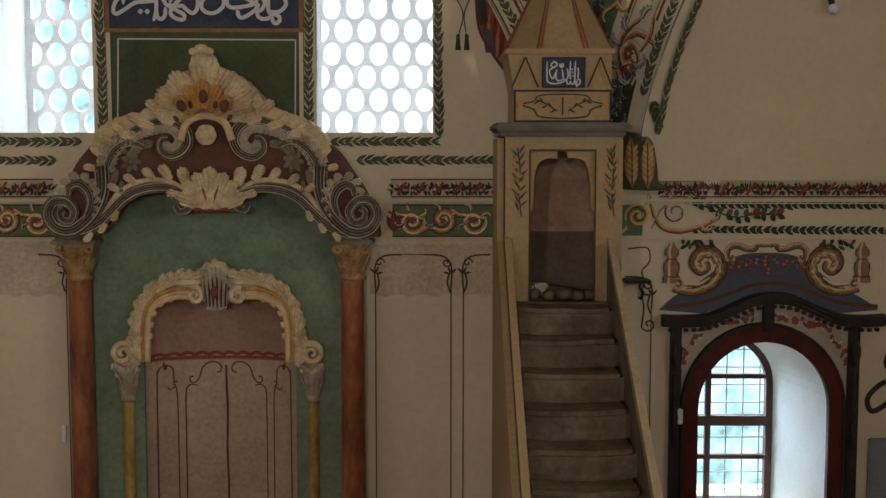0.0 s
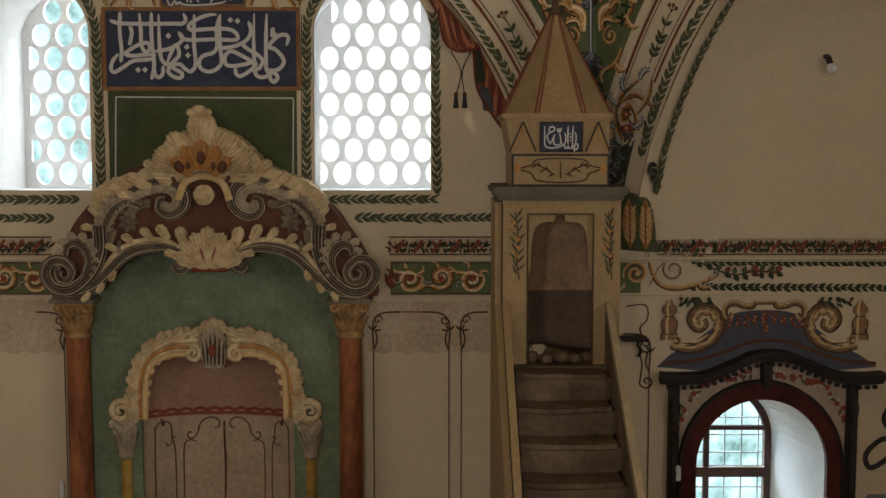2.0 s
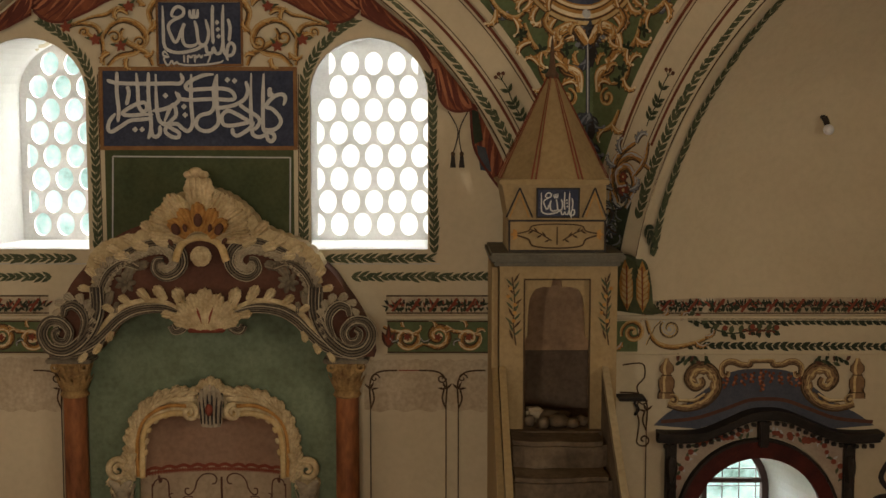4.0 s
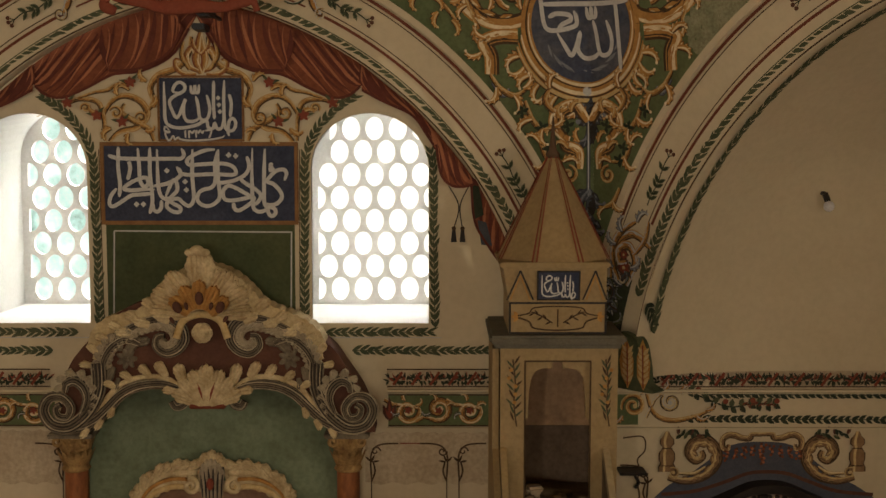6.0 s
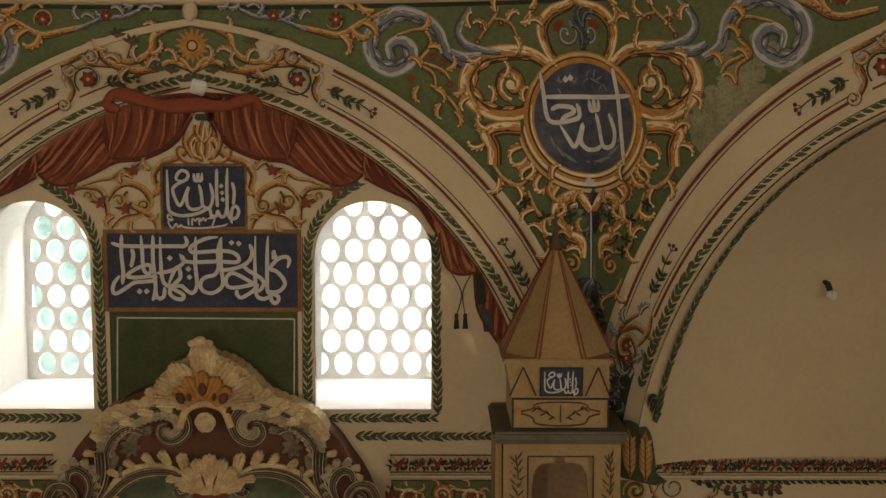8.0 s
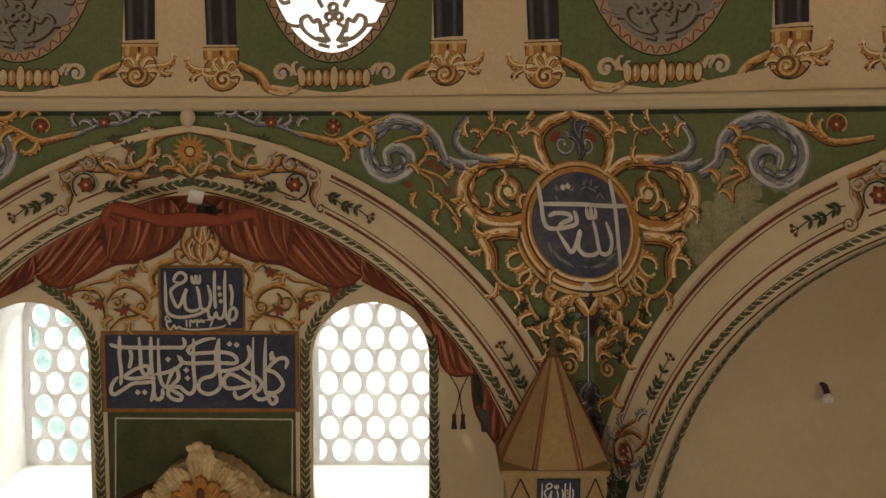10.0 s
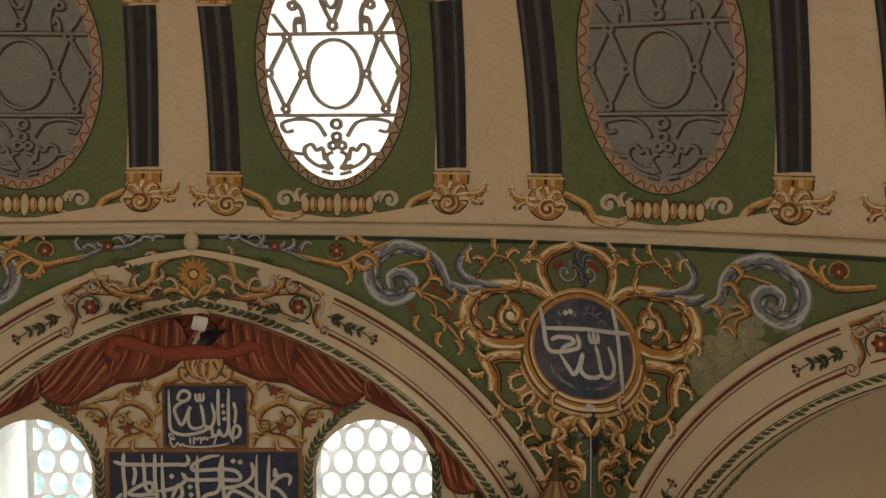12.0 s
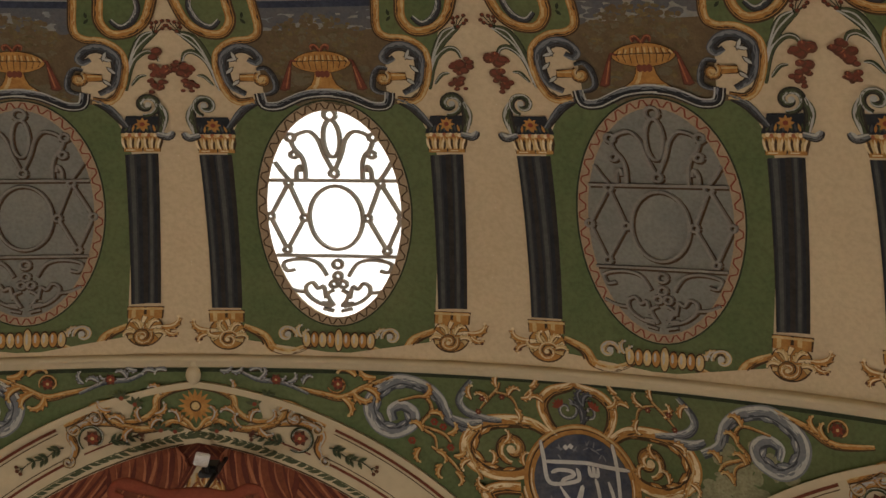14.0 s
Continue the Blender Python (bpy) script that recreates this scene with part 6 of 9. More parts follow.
for s in (1, -1):
    fl = (lambda pts: pts) if s > 0 else (lambda pts: mirror(pts, AX))
    swag("painted_curtain", fl([(-1.93, 5.35), (-1.59, 5.32), (-1.24, 5.23), (-0.88, 5.06), (-0.57, 4.84)]), fl([(-1.85, 5.15), (-1.71, 4.94), (-1.47, 4.82), (-1.24, 4.79), (-1.04, 4.69), (-0.84, 4.61), (-0.71, 4.63), (-0.62, 4.70)]), 13)
    swag("painted_curtain", fl([(-1.70, 5.32), (-1.55, 5.29), (-1.33, 5.23), (-1.13, 5.13)]), fl([(-1.81, 5.16), (-1.69, 4.96), (-1.47, 4.84), (-1.22, 4.82)]), 8, 0.03)
    swag("painted_curtain", fl([(-0.61, 4.87), (-0.39, 4.69), (-0.17, 4.51), (0.06, 4.25)]), fl([(-0.61, 4.67), (-0.44, 4.58), (-0.21, 4.47), (-0.09, 4.31), (-0.02, 4.20)]), 9, 0.026)
    swag("painted_curtain", fl([(-0.06, 4.37), (0.10, 4.20), (0.24, 4.02), (0.32, 3.90)]), fl([(-0.02, 4.24), (0.02, 4.00), (0.12, 3.91), (0.26, 3.92), (0.31, 3.97)]), 7, 0.05)
    swag("curtain_tail", fl([(0.29, 3.97), (0.41, 3.75), (0.52, 3.52), (0.57, 3.31)]), fl([(0.26, 3.91), (0.29, 3.62), (0.41, 3.41), (0.49, 3.30)]), 7)
    pn = Paint(wall, "painted_tassel", WALL)
    for a, b, c in (((0.08, 3.91), (0.16, 3.75), (0.12, 3.57)), ((0.24, 3.91), (0.17, 3.75), (0.19, 3.57))):
        pn.stroke(smooth_path(fl([a, b, c])), 0.009, BLACK)
        u, v = fl([c])[0]
        pn.fill([(u - 0.012, v), (u + 0.012, v), (u + 0.024, v - 0.11), (u - 0.024, v - 0.11)], BLACK, 0.006)
        pn.disc(u, v, 0.018, UMBER, 0.007)
    pn.done()
    pn = Paint(wall, "painted_tail_lining", WALL)
    pn.fill(fl([(0.26, 3.92), (0.32, 3.91), (0.36, 3.68), (0.28, 3.64)]), LEAFD, 0.014)
    pn.fill(fl([(0.31, 3.64), (0.38, 3.62), (0.43, 3.43), (0.34, 3.44)]), GREYD, 0.0145)
    pn.done()
# painted frieze bands across the wall
def frieze(x0, x1, green):
    pn = Paint(wall, "painted_flower_band", WALL, "painted band of dark flowers and red ribbons")
    n0 = len(pn.bm.faces)
    pn.fill([(x0, 2.27), (x1, 2.27), (x1, 2.415), (x0, 2.415)], CREAM_OLD, 0.003)
    pn.stroke([(x0, 2.425), (x1, 2.425)], 0.012, UMBER, 0.004)
    pn.stroke([(x0, 2.285), (x1, 2.285)], 0.010, UMBER, 0.005)
    r = random.Random(int(x0 * 50))
    x = x0 + 0.04
    while x < x1 - 0.04:
        for k in range(5):
            pn.leaf(x + r.uniform(-0.03, 0.03), 2.335 + r.uniform(-0.01, 0.02), r.uniform(0.3, 2.8), r.uniform(0.04, 0.075), 0.016, (LEAFD, BLACK, LEAFD, RED)[k % 4], 0.006 + 0.0004 * k)
        for k in range(2):
            pn.leaf(x + r.uniform(-0.03, 0.03), 2.335, r.uniform(3.5, 5.9), 0.045, 0.02, LEAFD, 0.006)
        x += 0.034
    x = x0 + 0.05
    while x < x1 - 0.1:
        pn.stroke([(x, 2.30), (x + 0.075, 2.405)], 0.022, RED, 0.009)
        x += 0.215 if not green else 0.15
    pn.done()


frieze(-0.42, 0.44, True)
frieze(-3.95, -3.15, True)
frieze(1.75, XR - 0.05, False)
for x0, x1 in ((1.33, XR - 0.02), (-0.42, 0.44), (-3.95, -3.1)):
    for z, w in ((2.255, 0.022), (2.232, 0.008), (1.945, 0.012)):
        bm = bmesh.new()
        box(bm, x0, x1, YW - 0.02 - w, YW, z - w / 2, z + w / 2, 0.003)
        part("band_moulding", bm, CREAM, wall)
for x0, x1 in ((-0.41, 0.44), (-3.95, -3.12)):
    pn = Paint(wall, "painted_scroll_band", WALL, "green painted band with ochre acanthus scrolls")
    n = 12
    pn.fill([(x0, 1.965), (x1, 1.965), (x1, 2.22), (x0, 2.22)], GREEN, 0.003)
    k = 0
    x = x0 + 0.14
    while x < x1 - 0.08:
        s = 1 if k % 2 else -1
        pn.scroll(x + 0.02, 2.09 + 0.01 * s, 0.10, 1.4, math.pi / 2 * s + 2.2, s, 0.048, UMBER, GOLD, CREAMP, 0.005, [(x - 0.17, 2.09 - 0.09 * s), (x - 0.10, 2.09 - 0.05 * s)])
        for a in (0.5, 1.9, 3.4):
            pn.acanthus(x + 0.02 + 0.070 * math.cos(a), 2.09 + 0.085 * math.sin(a), a, 0.060, UMBER, LEAF if a > 3 else GOLD, GREYL if a > 3 else CREAMP, 0.009)
        for q in range(5):
            pn.leaf(x + 0.02, 2.09, 1.25 * q, 0.035, 0.022, RED, 0.013)
        k += 1
        x += 0.25
    for zz in (1.965, 2.22):
        pn.stroke([(x0, zz), (x1, zz)], 0.012, UMBER, 0.006)
    pn.done()
for x in (-0.40, -3.22):
    pn = Paint(wall, "painted_bud", WALL)
    for a, k in ((1.57, 0.2), (1.2, 0.15), (1.95, 0.15)):
        pn.leaf(x, 2.0, a, k, 0.05, BROWN, 0.014)
        pn.leaf(x, 2.02, a, k * 0.7, 0.02, RED, 0.016)
    pn.done()
# right of the minbar: scroll, vine and two leaf bands
pn = Paint(wall, "painted_scroll_band", WALL, "ochre and grey painted scroll ending in a vine")
pn.fill([(1.36, 1.97), (1.62, 1.97), (1.62, 2.22), (1.36, 2.22)], GREEN, 0.003)
pn.scroll(*(1.58, 2.13), 0.10, 1.6, 3.5, -1, 0.035, UMBER, GOLD, GOLDL, 0.006)
pn.scroll(*(1.88, 2.16), 0.075, 1.3, 2.0, 1, 0.032, UMBER, GOLDL, GREYL, 0.006, [(1.68, 2.03), (1.75, 2.18), (1.80, 2.23)])
pn.brush([(1.68, 2.26), (1.75, 2.07), (1.89, 2.01), (2.07, 2.04), (2.19, 2.09)], 0.035, UMBER, GOLD, GOLDL)
for (u, v), a in (((1.63, 2.23), 1.0), ((1.49, 2.05), 4.0), ((1.81, 2.26), 0.8), ((1.97, 2.23), 1.2), ((2.09, 2.05), -0.5), ((2.16, 2.10), 0.3)):
    pn.acanthus(u, v, a, 0.075, UMBER, GOLD, GREYL, 0.01)
vine = smooth_path([(2.02, 2.26), (2.18, 2.18), (2.37, 2.12), (2.55, 2.15), (2.71, 2.14)])
pn.stroke(vine, 0.012, LEAFD, 0.005)
r = random.Random(3)
for i, (u, v) in enumerate(vine[::2]):
    pn.leaf(u, v, r.uniform(0.4, 1.4), 0.07, 0.045, LEAF, 0.007)
    pn.leaf(u, v, -r.uniform(0.4, 1.4), 0.07, 0.045, LEAFD, 0.007)
    if i % 3 == 1:
        pn.disc(u + 0.03, v + 0.03, 0.022, RED, 0.009)
for k in range(16):
    pn.leaf(2.46 + 0.016 * k, 2.135 + 0.012 * math.sin(k * 1.3), r.uniform(-0.6, 1.2), 0.035, 0.014, REDD, 0.009)
pn.done()
garland(wall, "painted_garland", [(2.13, 2.22), (XR - 0.1, 2.205)], WALL, 0.058, 0.075, 0.028, LEAFD, 0.4)
garland(wall, "painted_garland", [(2.02, 2.02), (XR - 0.1, 2.0)], WALL, 0.058, 0.075, 0.03, LEAFD, 0.45)

# lower wall: bare plaster strips and thin painted panel lines
for x0, x1, z0, z1 in ((-0.60, 0.44, 1.48, 1.90), (-3.95, -3.06, 1.48, 1.92)):
    bm = bmesh.new()
    n = 24
    topl = [(x0 + (x1 - x0) * i / n, z1 + 0.01 * math.sin(i * 2.1)) for i in range(n + 1)]
    botl = [(x0 + (x1 - x0) * i / n, z0 + 0.012 * math.sin(i * 1.3 + 1)) for i in range(n + 1)]
    slab(bm, botl + topl[::-1], [], YW - 0.004, YW)
    part("bare_plaster", bm, CREAM_OLD, wall, "strip of bare older plaster")


def panel_line(x, s, z1=1.80, mat_=UMBER):
    pn = Paint(wall, "painted_panel_line", flat(YW - 0.004))
    pn.stroke([(x, FLOOR + 0.3), (x, z1 - 0.25)], 0.009, mat_)
    pn.stroke(smooth_path([(x, z1 - 0.26), (x - s * 0.005, z1 - 0.10), (x + s * 0.03, z1 - 0.02), (x + s * 0.10, z1 + 0.01), (x + s * 0.22, z1 + 0.015)]), 0.014, mat_)
    pn.stroke(spiral(x + s * 0.035, z1 - 0.05, 0.04, 1.1, 0, s), 0.012, mat_)
    pn.stroke(smooth_path([(x, z1 - 0.30), (x + s * 0.03, z1 - 0.22), (x + s * 0.015, z1 - 0.14)]), 0.014, mat_)
    for a in (-0.8, 0.4, 1.4):
        pn.leaf(x, z1 - 0.14, math.pi / 2 - s * a, 0.07, 0.018, mat_)
    pn.done()


for x, s in ((-0.55, 1), (0.065, -1), (0.165, 1), (-3.07, -1)):
    panel_line(x, s)
panel_line(1.70, -1, 1.62)
line(wall, "painted_line", [(-0.32, 1.815), (-0.15, 1.815)], 0.01, flat(YW - 0.004), RED)
pn = Paint(wall, "painted_line", WALL)
pn.stroke(smooth_path([(1.50, 1.86), (1.66, 1.87), (1.68, 1.76), (1.62, 1.68), (1.65, 1.59)]), 0.012, UMBER)
pn.stroke(spiral(*(1.68, 1.24), 0.06, 1.2, 3.4, 1, [(1.64, 1.59), (1.62, 1.49), (1.64, 1.38)]), 0.014, UMBER)
pn.done()

# ---- lower window surround: blue painted field, carved hood, red arch ----
hood = thing("window_hood", (2.68, YW, 0.0), "dark carved wooden window surround with red arch and wavy hood", "window surround")
bm = bmesh.new()
slab(bm, arch_loop(1.965, 3.27, -0.6, 0.55, 1.24), [arch_loop(2.085, 3.155, -0.65 + 0.06, 0.55, 1.105)], YW - 0.07, YW - 0.002)
part("arch_frame", bm, mat("dark_red_arch_wood", (0.085, 0.016, 0.010), (0.035, 0.008, 0.006), scale=5, rough=0.6, spec=0.15), hood, "dark red painted wooden arch")
bm = bmesh.new()
slab(bm, arch_loop(1.945, 3.29, -0.6, 0.55, 1.262), [arch_loop(1.968, 3.267, -0.59, 0.55, 1.243)], YW - 0.085, YW - 0.003)
part("arch_bead", bm, HOOD, hood)
bm = bmesh.new()
slab(bm, [(1.86, 0.45), (1.935, 0.45), (1.935, 0.55)] + [(2.6175 - 0.682 * math.cos(math.pi * i / 20), 0.55 + 0.722 * math.sin(math.pi * i / 20)) for i in range(1, 20)] + [(3.30, 0.55), (3.30, 0.45), (3.40, 0.45), (3.40, 1.28), (2.62, 1.42), (1.86, 1.28)], [], YW - 0.025, YW - 0.001)
part("spandrel_board", bm, mat("spandrel_board_cream", (0.42, 0.33, 0.24), (0.34, 0.25, 0.18), scale=5), hood)
r = random.Random(8)
for s in (-1, 1):
    pn = Paint(hood, "painted_roses", flat(YW - 0.025))
    for k in range(16):
        u = 2.63 + s * (0.10 + 0.62 * (k / 15))
        v = 1.31 - 0.12 * (k / 15) - 0.32 * max(0, (k - 9) / 6) ** 1.3
        pn.disc(u + r.uniform(-0.02, 0.02), v + r.uniform(-0.02, 0.02), r.uniform(0.018, 0.03), RED, 0.005)
        pn.leaf(u, v, r.uniform(0, 6.28), 0.06, 0.025, LEAF, 0.004)
        pn.leaf(u, v, r.uniform(0, 6.28), 0.05, 0.02, GREYL, 0.0045)
    pn.done()
for x0, x1 in ((1.855, 1.945), (3.305, 3.40)):
    bm = bmesh.new()
    box(bm, x0, x1, YW - 0.06, YW - 0.001, -0.6, 1.23, 0.01)
    m = (x0 + x1) / 2
    for k in range(6):
        carved_leaf(bm, m, YW - 0.06, 0.85 - 0.10 * k, -math.pi / 2, 0.13, 0.07, 0.03)
    carved_leaf(bm, m, YW - 0.06, 1.12, -math.pi / 2, 0.22, 0.10, 0.05)
    part("side_post", bm, HOOD, hood, "dark carved side post")
hl = smooth_path([(1.78, 1.33), (1.95, 1.325), (2.15, 1.34), (2.35, 1.42), (2.52, 1.495), (2.68, 1.515), (2.84, 1.495), (3.02, 1.42), (3.22, 1.34), (3.42, 1.325), (3.59, 1.335)], 6)
for k, (dz, yy, th) in enumerate(((0.0, 0.17, 0.03), (-0.032, 0.13, 0.032), (-0.066, 0.09, 0.03))):
    bm = bmesh.new()
    lo = [(u, v + dz - th) for u, v in hl]
    up = [(u, v + dz - 0.002) for u, v in hl]
    slab(bm, lo + up[::-1], [], YW - yy, YW - 0.001)
    part("hood_moulding", bm, HOOD, hood)
for u, v in resample(hl, 0.062)[1:-1]:
    bm = bmesh.new()
    box(bm, u - 0.018, u + 0.018, YW - 0.125, YW - 0.095, v - 0.128, v - 0.098, 0.004)
    part("dentil", bm, HOOD, hood)
bm = bmesh.new()
box(bm, 2.60, 2.68, YW - 0.12, YW - 0.001, 1.20, 1.41, 0.012)
part("keystone", bm, HOOD, hood)

pn = Paint(wall, "painted_pediment", WALL, "blue grey painted pediment field with ochre scrolls")
PC = 2.63                      # its middle
fieldl = smooth_path([(1.76, 1.36), (1.88, 1.47), (2.02, 1.54), (2.18, 1.66), (2.38, 1.80), (2.63, 1.83), (2.88, 1.80), (3.08, 1.66), (3.24, 1.54), (3.40, 1.47), (3.56, 1.36)], 4)
pn.fill(fieldl + [(3.2, 1.33), (2.66, 1.50), (2.12, 1.33)], mat("slate_blue_paint", (0.062, 0.068, 0.088), (0.095, 0.098, 0.11), scale=5), 0.003)
sh = smooth_path([(1.82, 1.39), (2.10, 1.42), (2.35, 1.50), (2.52, 1.565), (2.68, 1.58), (2.84, 1.565), (3.02, 1.50), (3.25, 1.42), (3.55, 1.39)], 5)
pn.stroke(sh, 0.030, BROWN, 0.005)
TAN = mat("tan_scroll_paint", (0.30, 0.185, 0.092), (0.19, 0.105, 0.050), scale=12, fine=60)
for s in (1, -1):
    h = lambda pts: [(PC + s * u, v) for u, v in pts]
    pn.brush(h([(0.0, 1.895), (0.09, 1.895), (0.10, 1.865), (0.17, 1.87), (0.22, 1.89), (0.28, 1.89), (0.325, 1.85), (0.32, 1.78), (0.275, 1.77), (0.27, 1.81)]), 0.046, UMBER, TAN, GOLDL, 0.006)
    pn.brush(h([(0.76, 1.54), (0.62, 1.51), (0.47, 1.55), (0.375, 1.65), (0.375, 1.76), (0.45, 1.84), (0.55, 1.825), (0.59, 1.745), (0.54, 1.68), (0.485, 1.71), (0.50, 1.755)]), 0.070, UMBER, TAN, GOLDL, 0.006, True, True)
    pn.brush(h([(0.68, 1.575), (0.55, 1.575), (0.46, 1.63)]), 0.026, UMBER, GOLDL, CREAMP, 0.012)
    pn.scroll(h([(0.72, 1.575)])[0][0], 1.575, 0.045, 1.1, 1.0 if s > 0 else math.pi - 1.0, s, 0.026, UMBER, TAN, GOLDL, 0.013)
    # turned urn knob at the end
    prof = [(0.062, 1.585), (0.062, 1.625), (0.045, 1.645), (0.058, 1.69), (0.058, 1.74), (0.036, 1.775), (0.030, 1.79), (0.052, 1.815), (0.050, 1.855), (0.026, 1.885), (0.012, 1.92)]
    for k_, m_, d_ in ((1.16, UMBER, 0.012), (1.0, TAN, 0.0135)):
        pn.fill([(PC + s * 0.775 + w * k_, v) for w, v in prof] + [(PC + s * 0.775 - w * k_, v) for w, v in prof[::-1]], m_, d_)
    pn.stroke([(PC + s * 0.775 - 0.35 * w, v) for w, v in prof], lambda t: 0.020, GOLDL, 0.015)
    for v in (1.635, 1.78):
        pn.stroke([(PC + s * 0.775 - 0.045, v), (PC + s * 0.775 + 0.045, v)], 0.008, UMBER, 0.016)
    # leaves and dark fruit on the scroll, grapes below the middle
    for k in range(13):
        u, v = h([(0.42 + 0.024 * k, 1.875 + 0.02 * math.sin(k * 1.9))])[0]
        pn.leaf(u, v, r.uniform(0.3, 2.8), 0.07, 0.030, (LEAFD, LEAF, LEAFD, BROWN)[k % 4], 0.012)
    for k in range(4):
        u, v = h([(0.075 + 0.075 * k, 1.80 - 0.012 * k)])[0]
        for q in range(8):
            pn.disc(u + r.uniform(-0.022, 0.022), v - 0.011 * q + r.uniform(-0.008, 0.008), 0.012, (BROWN, CURTAIN, CURTAINL)[q % 3], 0.012, 8)
for q in range(16):
    pn.disc(PC + r.uniform(-0.035, 0.035) * (1 - q / 20), 1.82 - 0.011 * q, 0.013, (BROWN, CURTAIN, CURTAINL)[q % 3], 0.012, 8)
pn.done()
# bracket shelf on the wall
br = thing("wall_bracket", (1.57, 9.5, 1.6), "small dark wooden bracket shelf on the plaster wall", "shelf")
bm = bmesh.new()
box(bm, 1.45, 1.665, 9.40, YW - 0.012, 1.60, 1.625, 0.004)
part("board", bm, HOOD, br)
bm = bmesh.new()
tube_path(bm, smooth_path([(1.62, 1.60), (1.60, 1.55), (1.63, 1.50), (1.60, 1.45)]), YW - 0.03, 0.012)
part("support", bm, HOOD, br)
sw = thing("light_switch", (1.93, 9.5, 0.6), "small white plastic switch on the window surround", "switch")
bm = bmesh.new()
box(bm, 1.915, 1.965, YW - 0.09, YW - 0.062, 0.43, 0.56, 0.008)
part("cover", bm, STEEL, sw)
sw = thing("thermometer", (-3.03, 9.5, 0.3), "narrow white plastic device on the wall", "device")
bm = bmesh.new()
box(bm, -3.135, -3.10, YW - 0.03, YW - 0.004, 0.27, 0.41, 0.006)
part("cover", bm, STEEL, sw)
# large black letter stroke at the edge of the next painted field
pn = Paint(wall, "painted_letter", WALL)
pn.stroke(smooth_path([(3.73, 1.12), (3.63, 0.93), (3.72, 0.79), (3.60, 0.75), (3.49, 0.63), (3.54, 0.52), (3.74, 0.65)]), 0.045, BLACK)
pn.done()
bm = bmesh.new()
box(bm, 3.50, 3.95, YW - 0.05, YW - 0.002, -0.6, 0.30, 0.012)
tagged(mesh_ob("notice_board", bm, GREY), "plain grey board leaning against the wall", "board")

# ---- painted arch bands ----


def lane(f, u0=None, u1=None, v0=2.45):
    """The line at a part f of the way from the arch's inner to its outer edge, cut to u0..u1."""
    ins, outs = arch_points(R_IN, OFF_IN, Z_IN, 2.42), arch_points(R_OUT, OFF_OUT, Z_OUT, 2.42)
    pts = [(a[0] + (b[0] - a[0]) * f, a[1] + (b[1] - a[1]) * f) for a, b in zip(ins, outs)]
    return [p for p in pts if (u0 is None or p[0] >= u0) and (u1 is None or p[0] <= u1) and p[1] > v0]


def at_lane(f, u):
    pts = lane(f)
    return min(pts, key=lambda p: abs(p[0] - u))


def twig(pn, base, ang, length, n=5, berries=True):
    ca, sa = math.cos(ang), math.sin(ang)
    pts = [(base[0] + ca * length * i / 10, base[1] + sa * length * i / 10 + 0.012 * math.sin(i)) for i in range(11)]
    pn.stroke(pts, 0.009, LEAFD, 0.005)
    for i in range(n):
        p = pts[1 + int(8 * i / n)]
        for s in (1, -1):
            pn.leaf(p[0], p[1], ang + s * 0.75, 0.075, 0.032, LEAF, 0.006)
            pn.leaf(p[0], p[1], ang + s * 0.75, 0.06, 0.012, LEAFD, 0.007)
    if berries:
        for q in (-0.7, 0, 0.7):
            e = (pts[-1][0] + 0.05 * math.cos(ang + q), pts[-1][1] + 0.05 * math.sin(ang + q))
            pn.stroke([pts[-1], e], 0.007, LEAFD, 0.005)
            pn.disc(e[0], e[1], 0.016, BROWN, 0.007, 10)


def flower(pn, u, v, r=0.06):
    for k in range(6):
        pn.leaf(u, v, 1.05 * k, r, r * 0.7, BROWN, 0.010)
        pn.leaf(u, v, 1.05 * k + 0.5, r * 0.75, r * 0.45, RED, 0.012)
    pn.disc(u, v, r * 0.2, GOLDL, 0.014, 8)


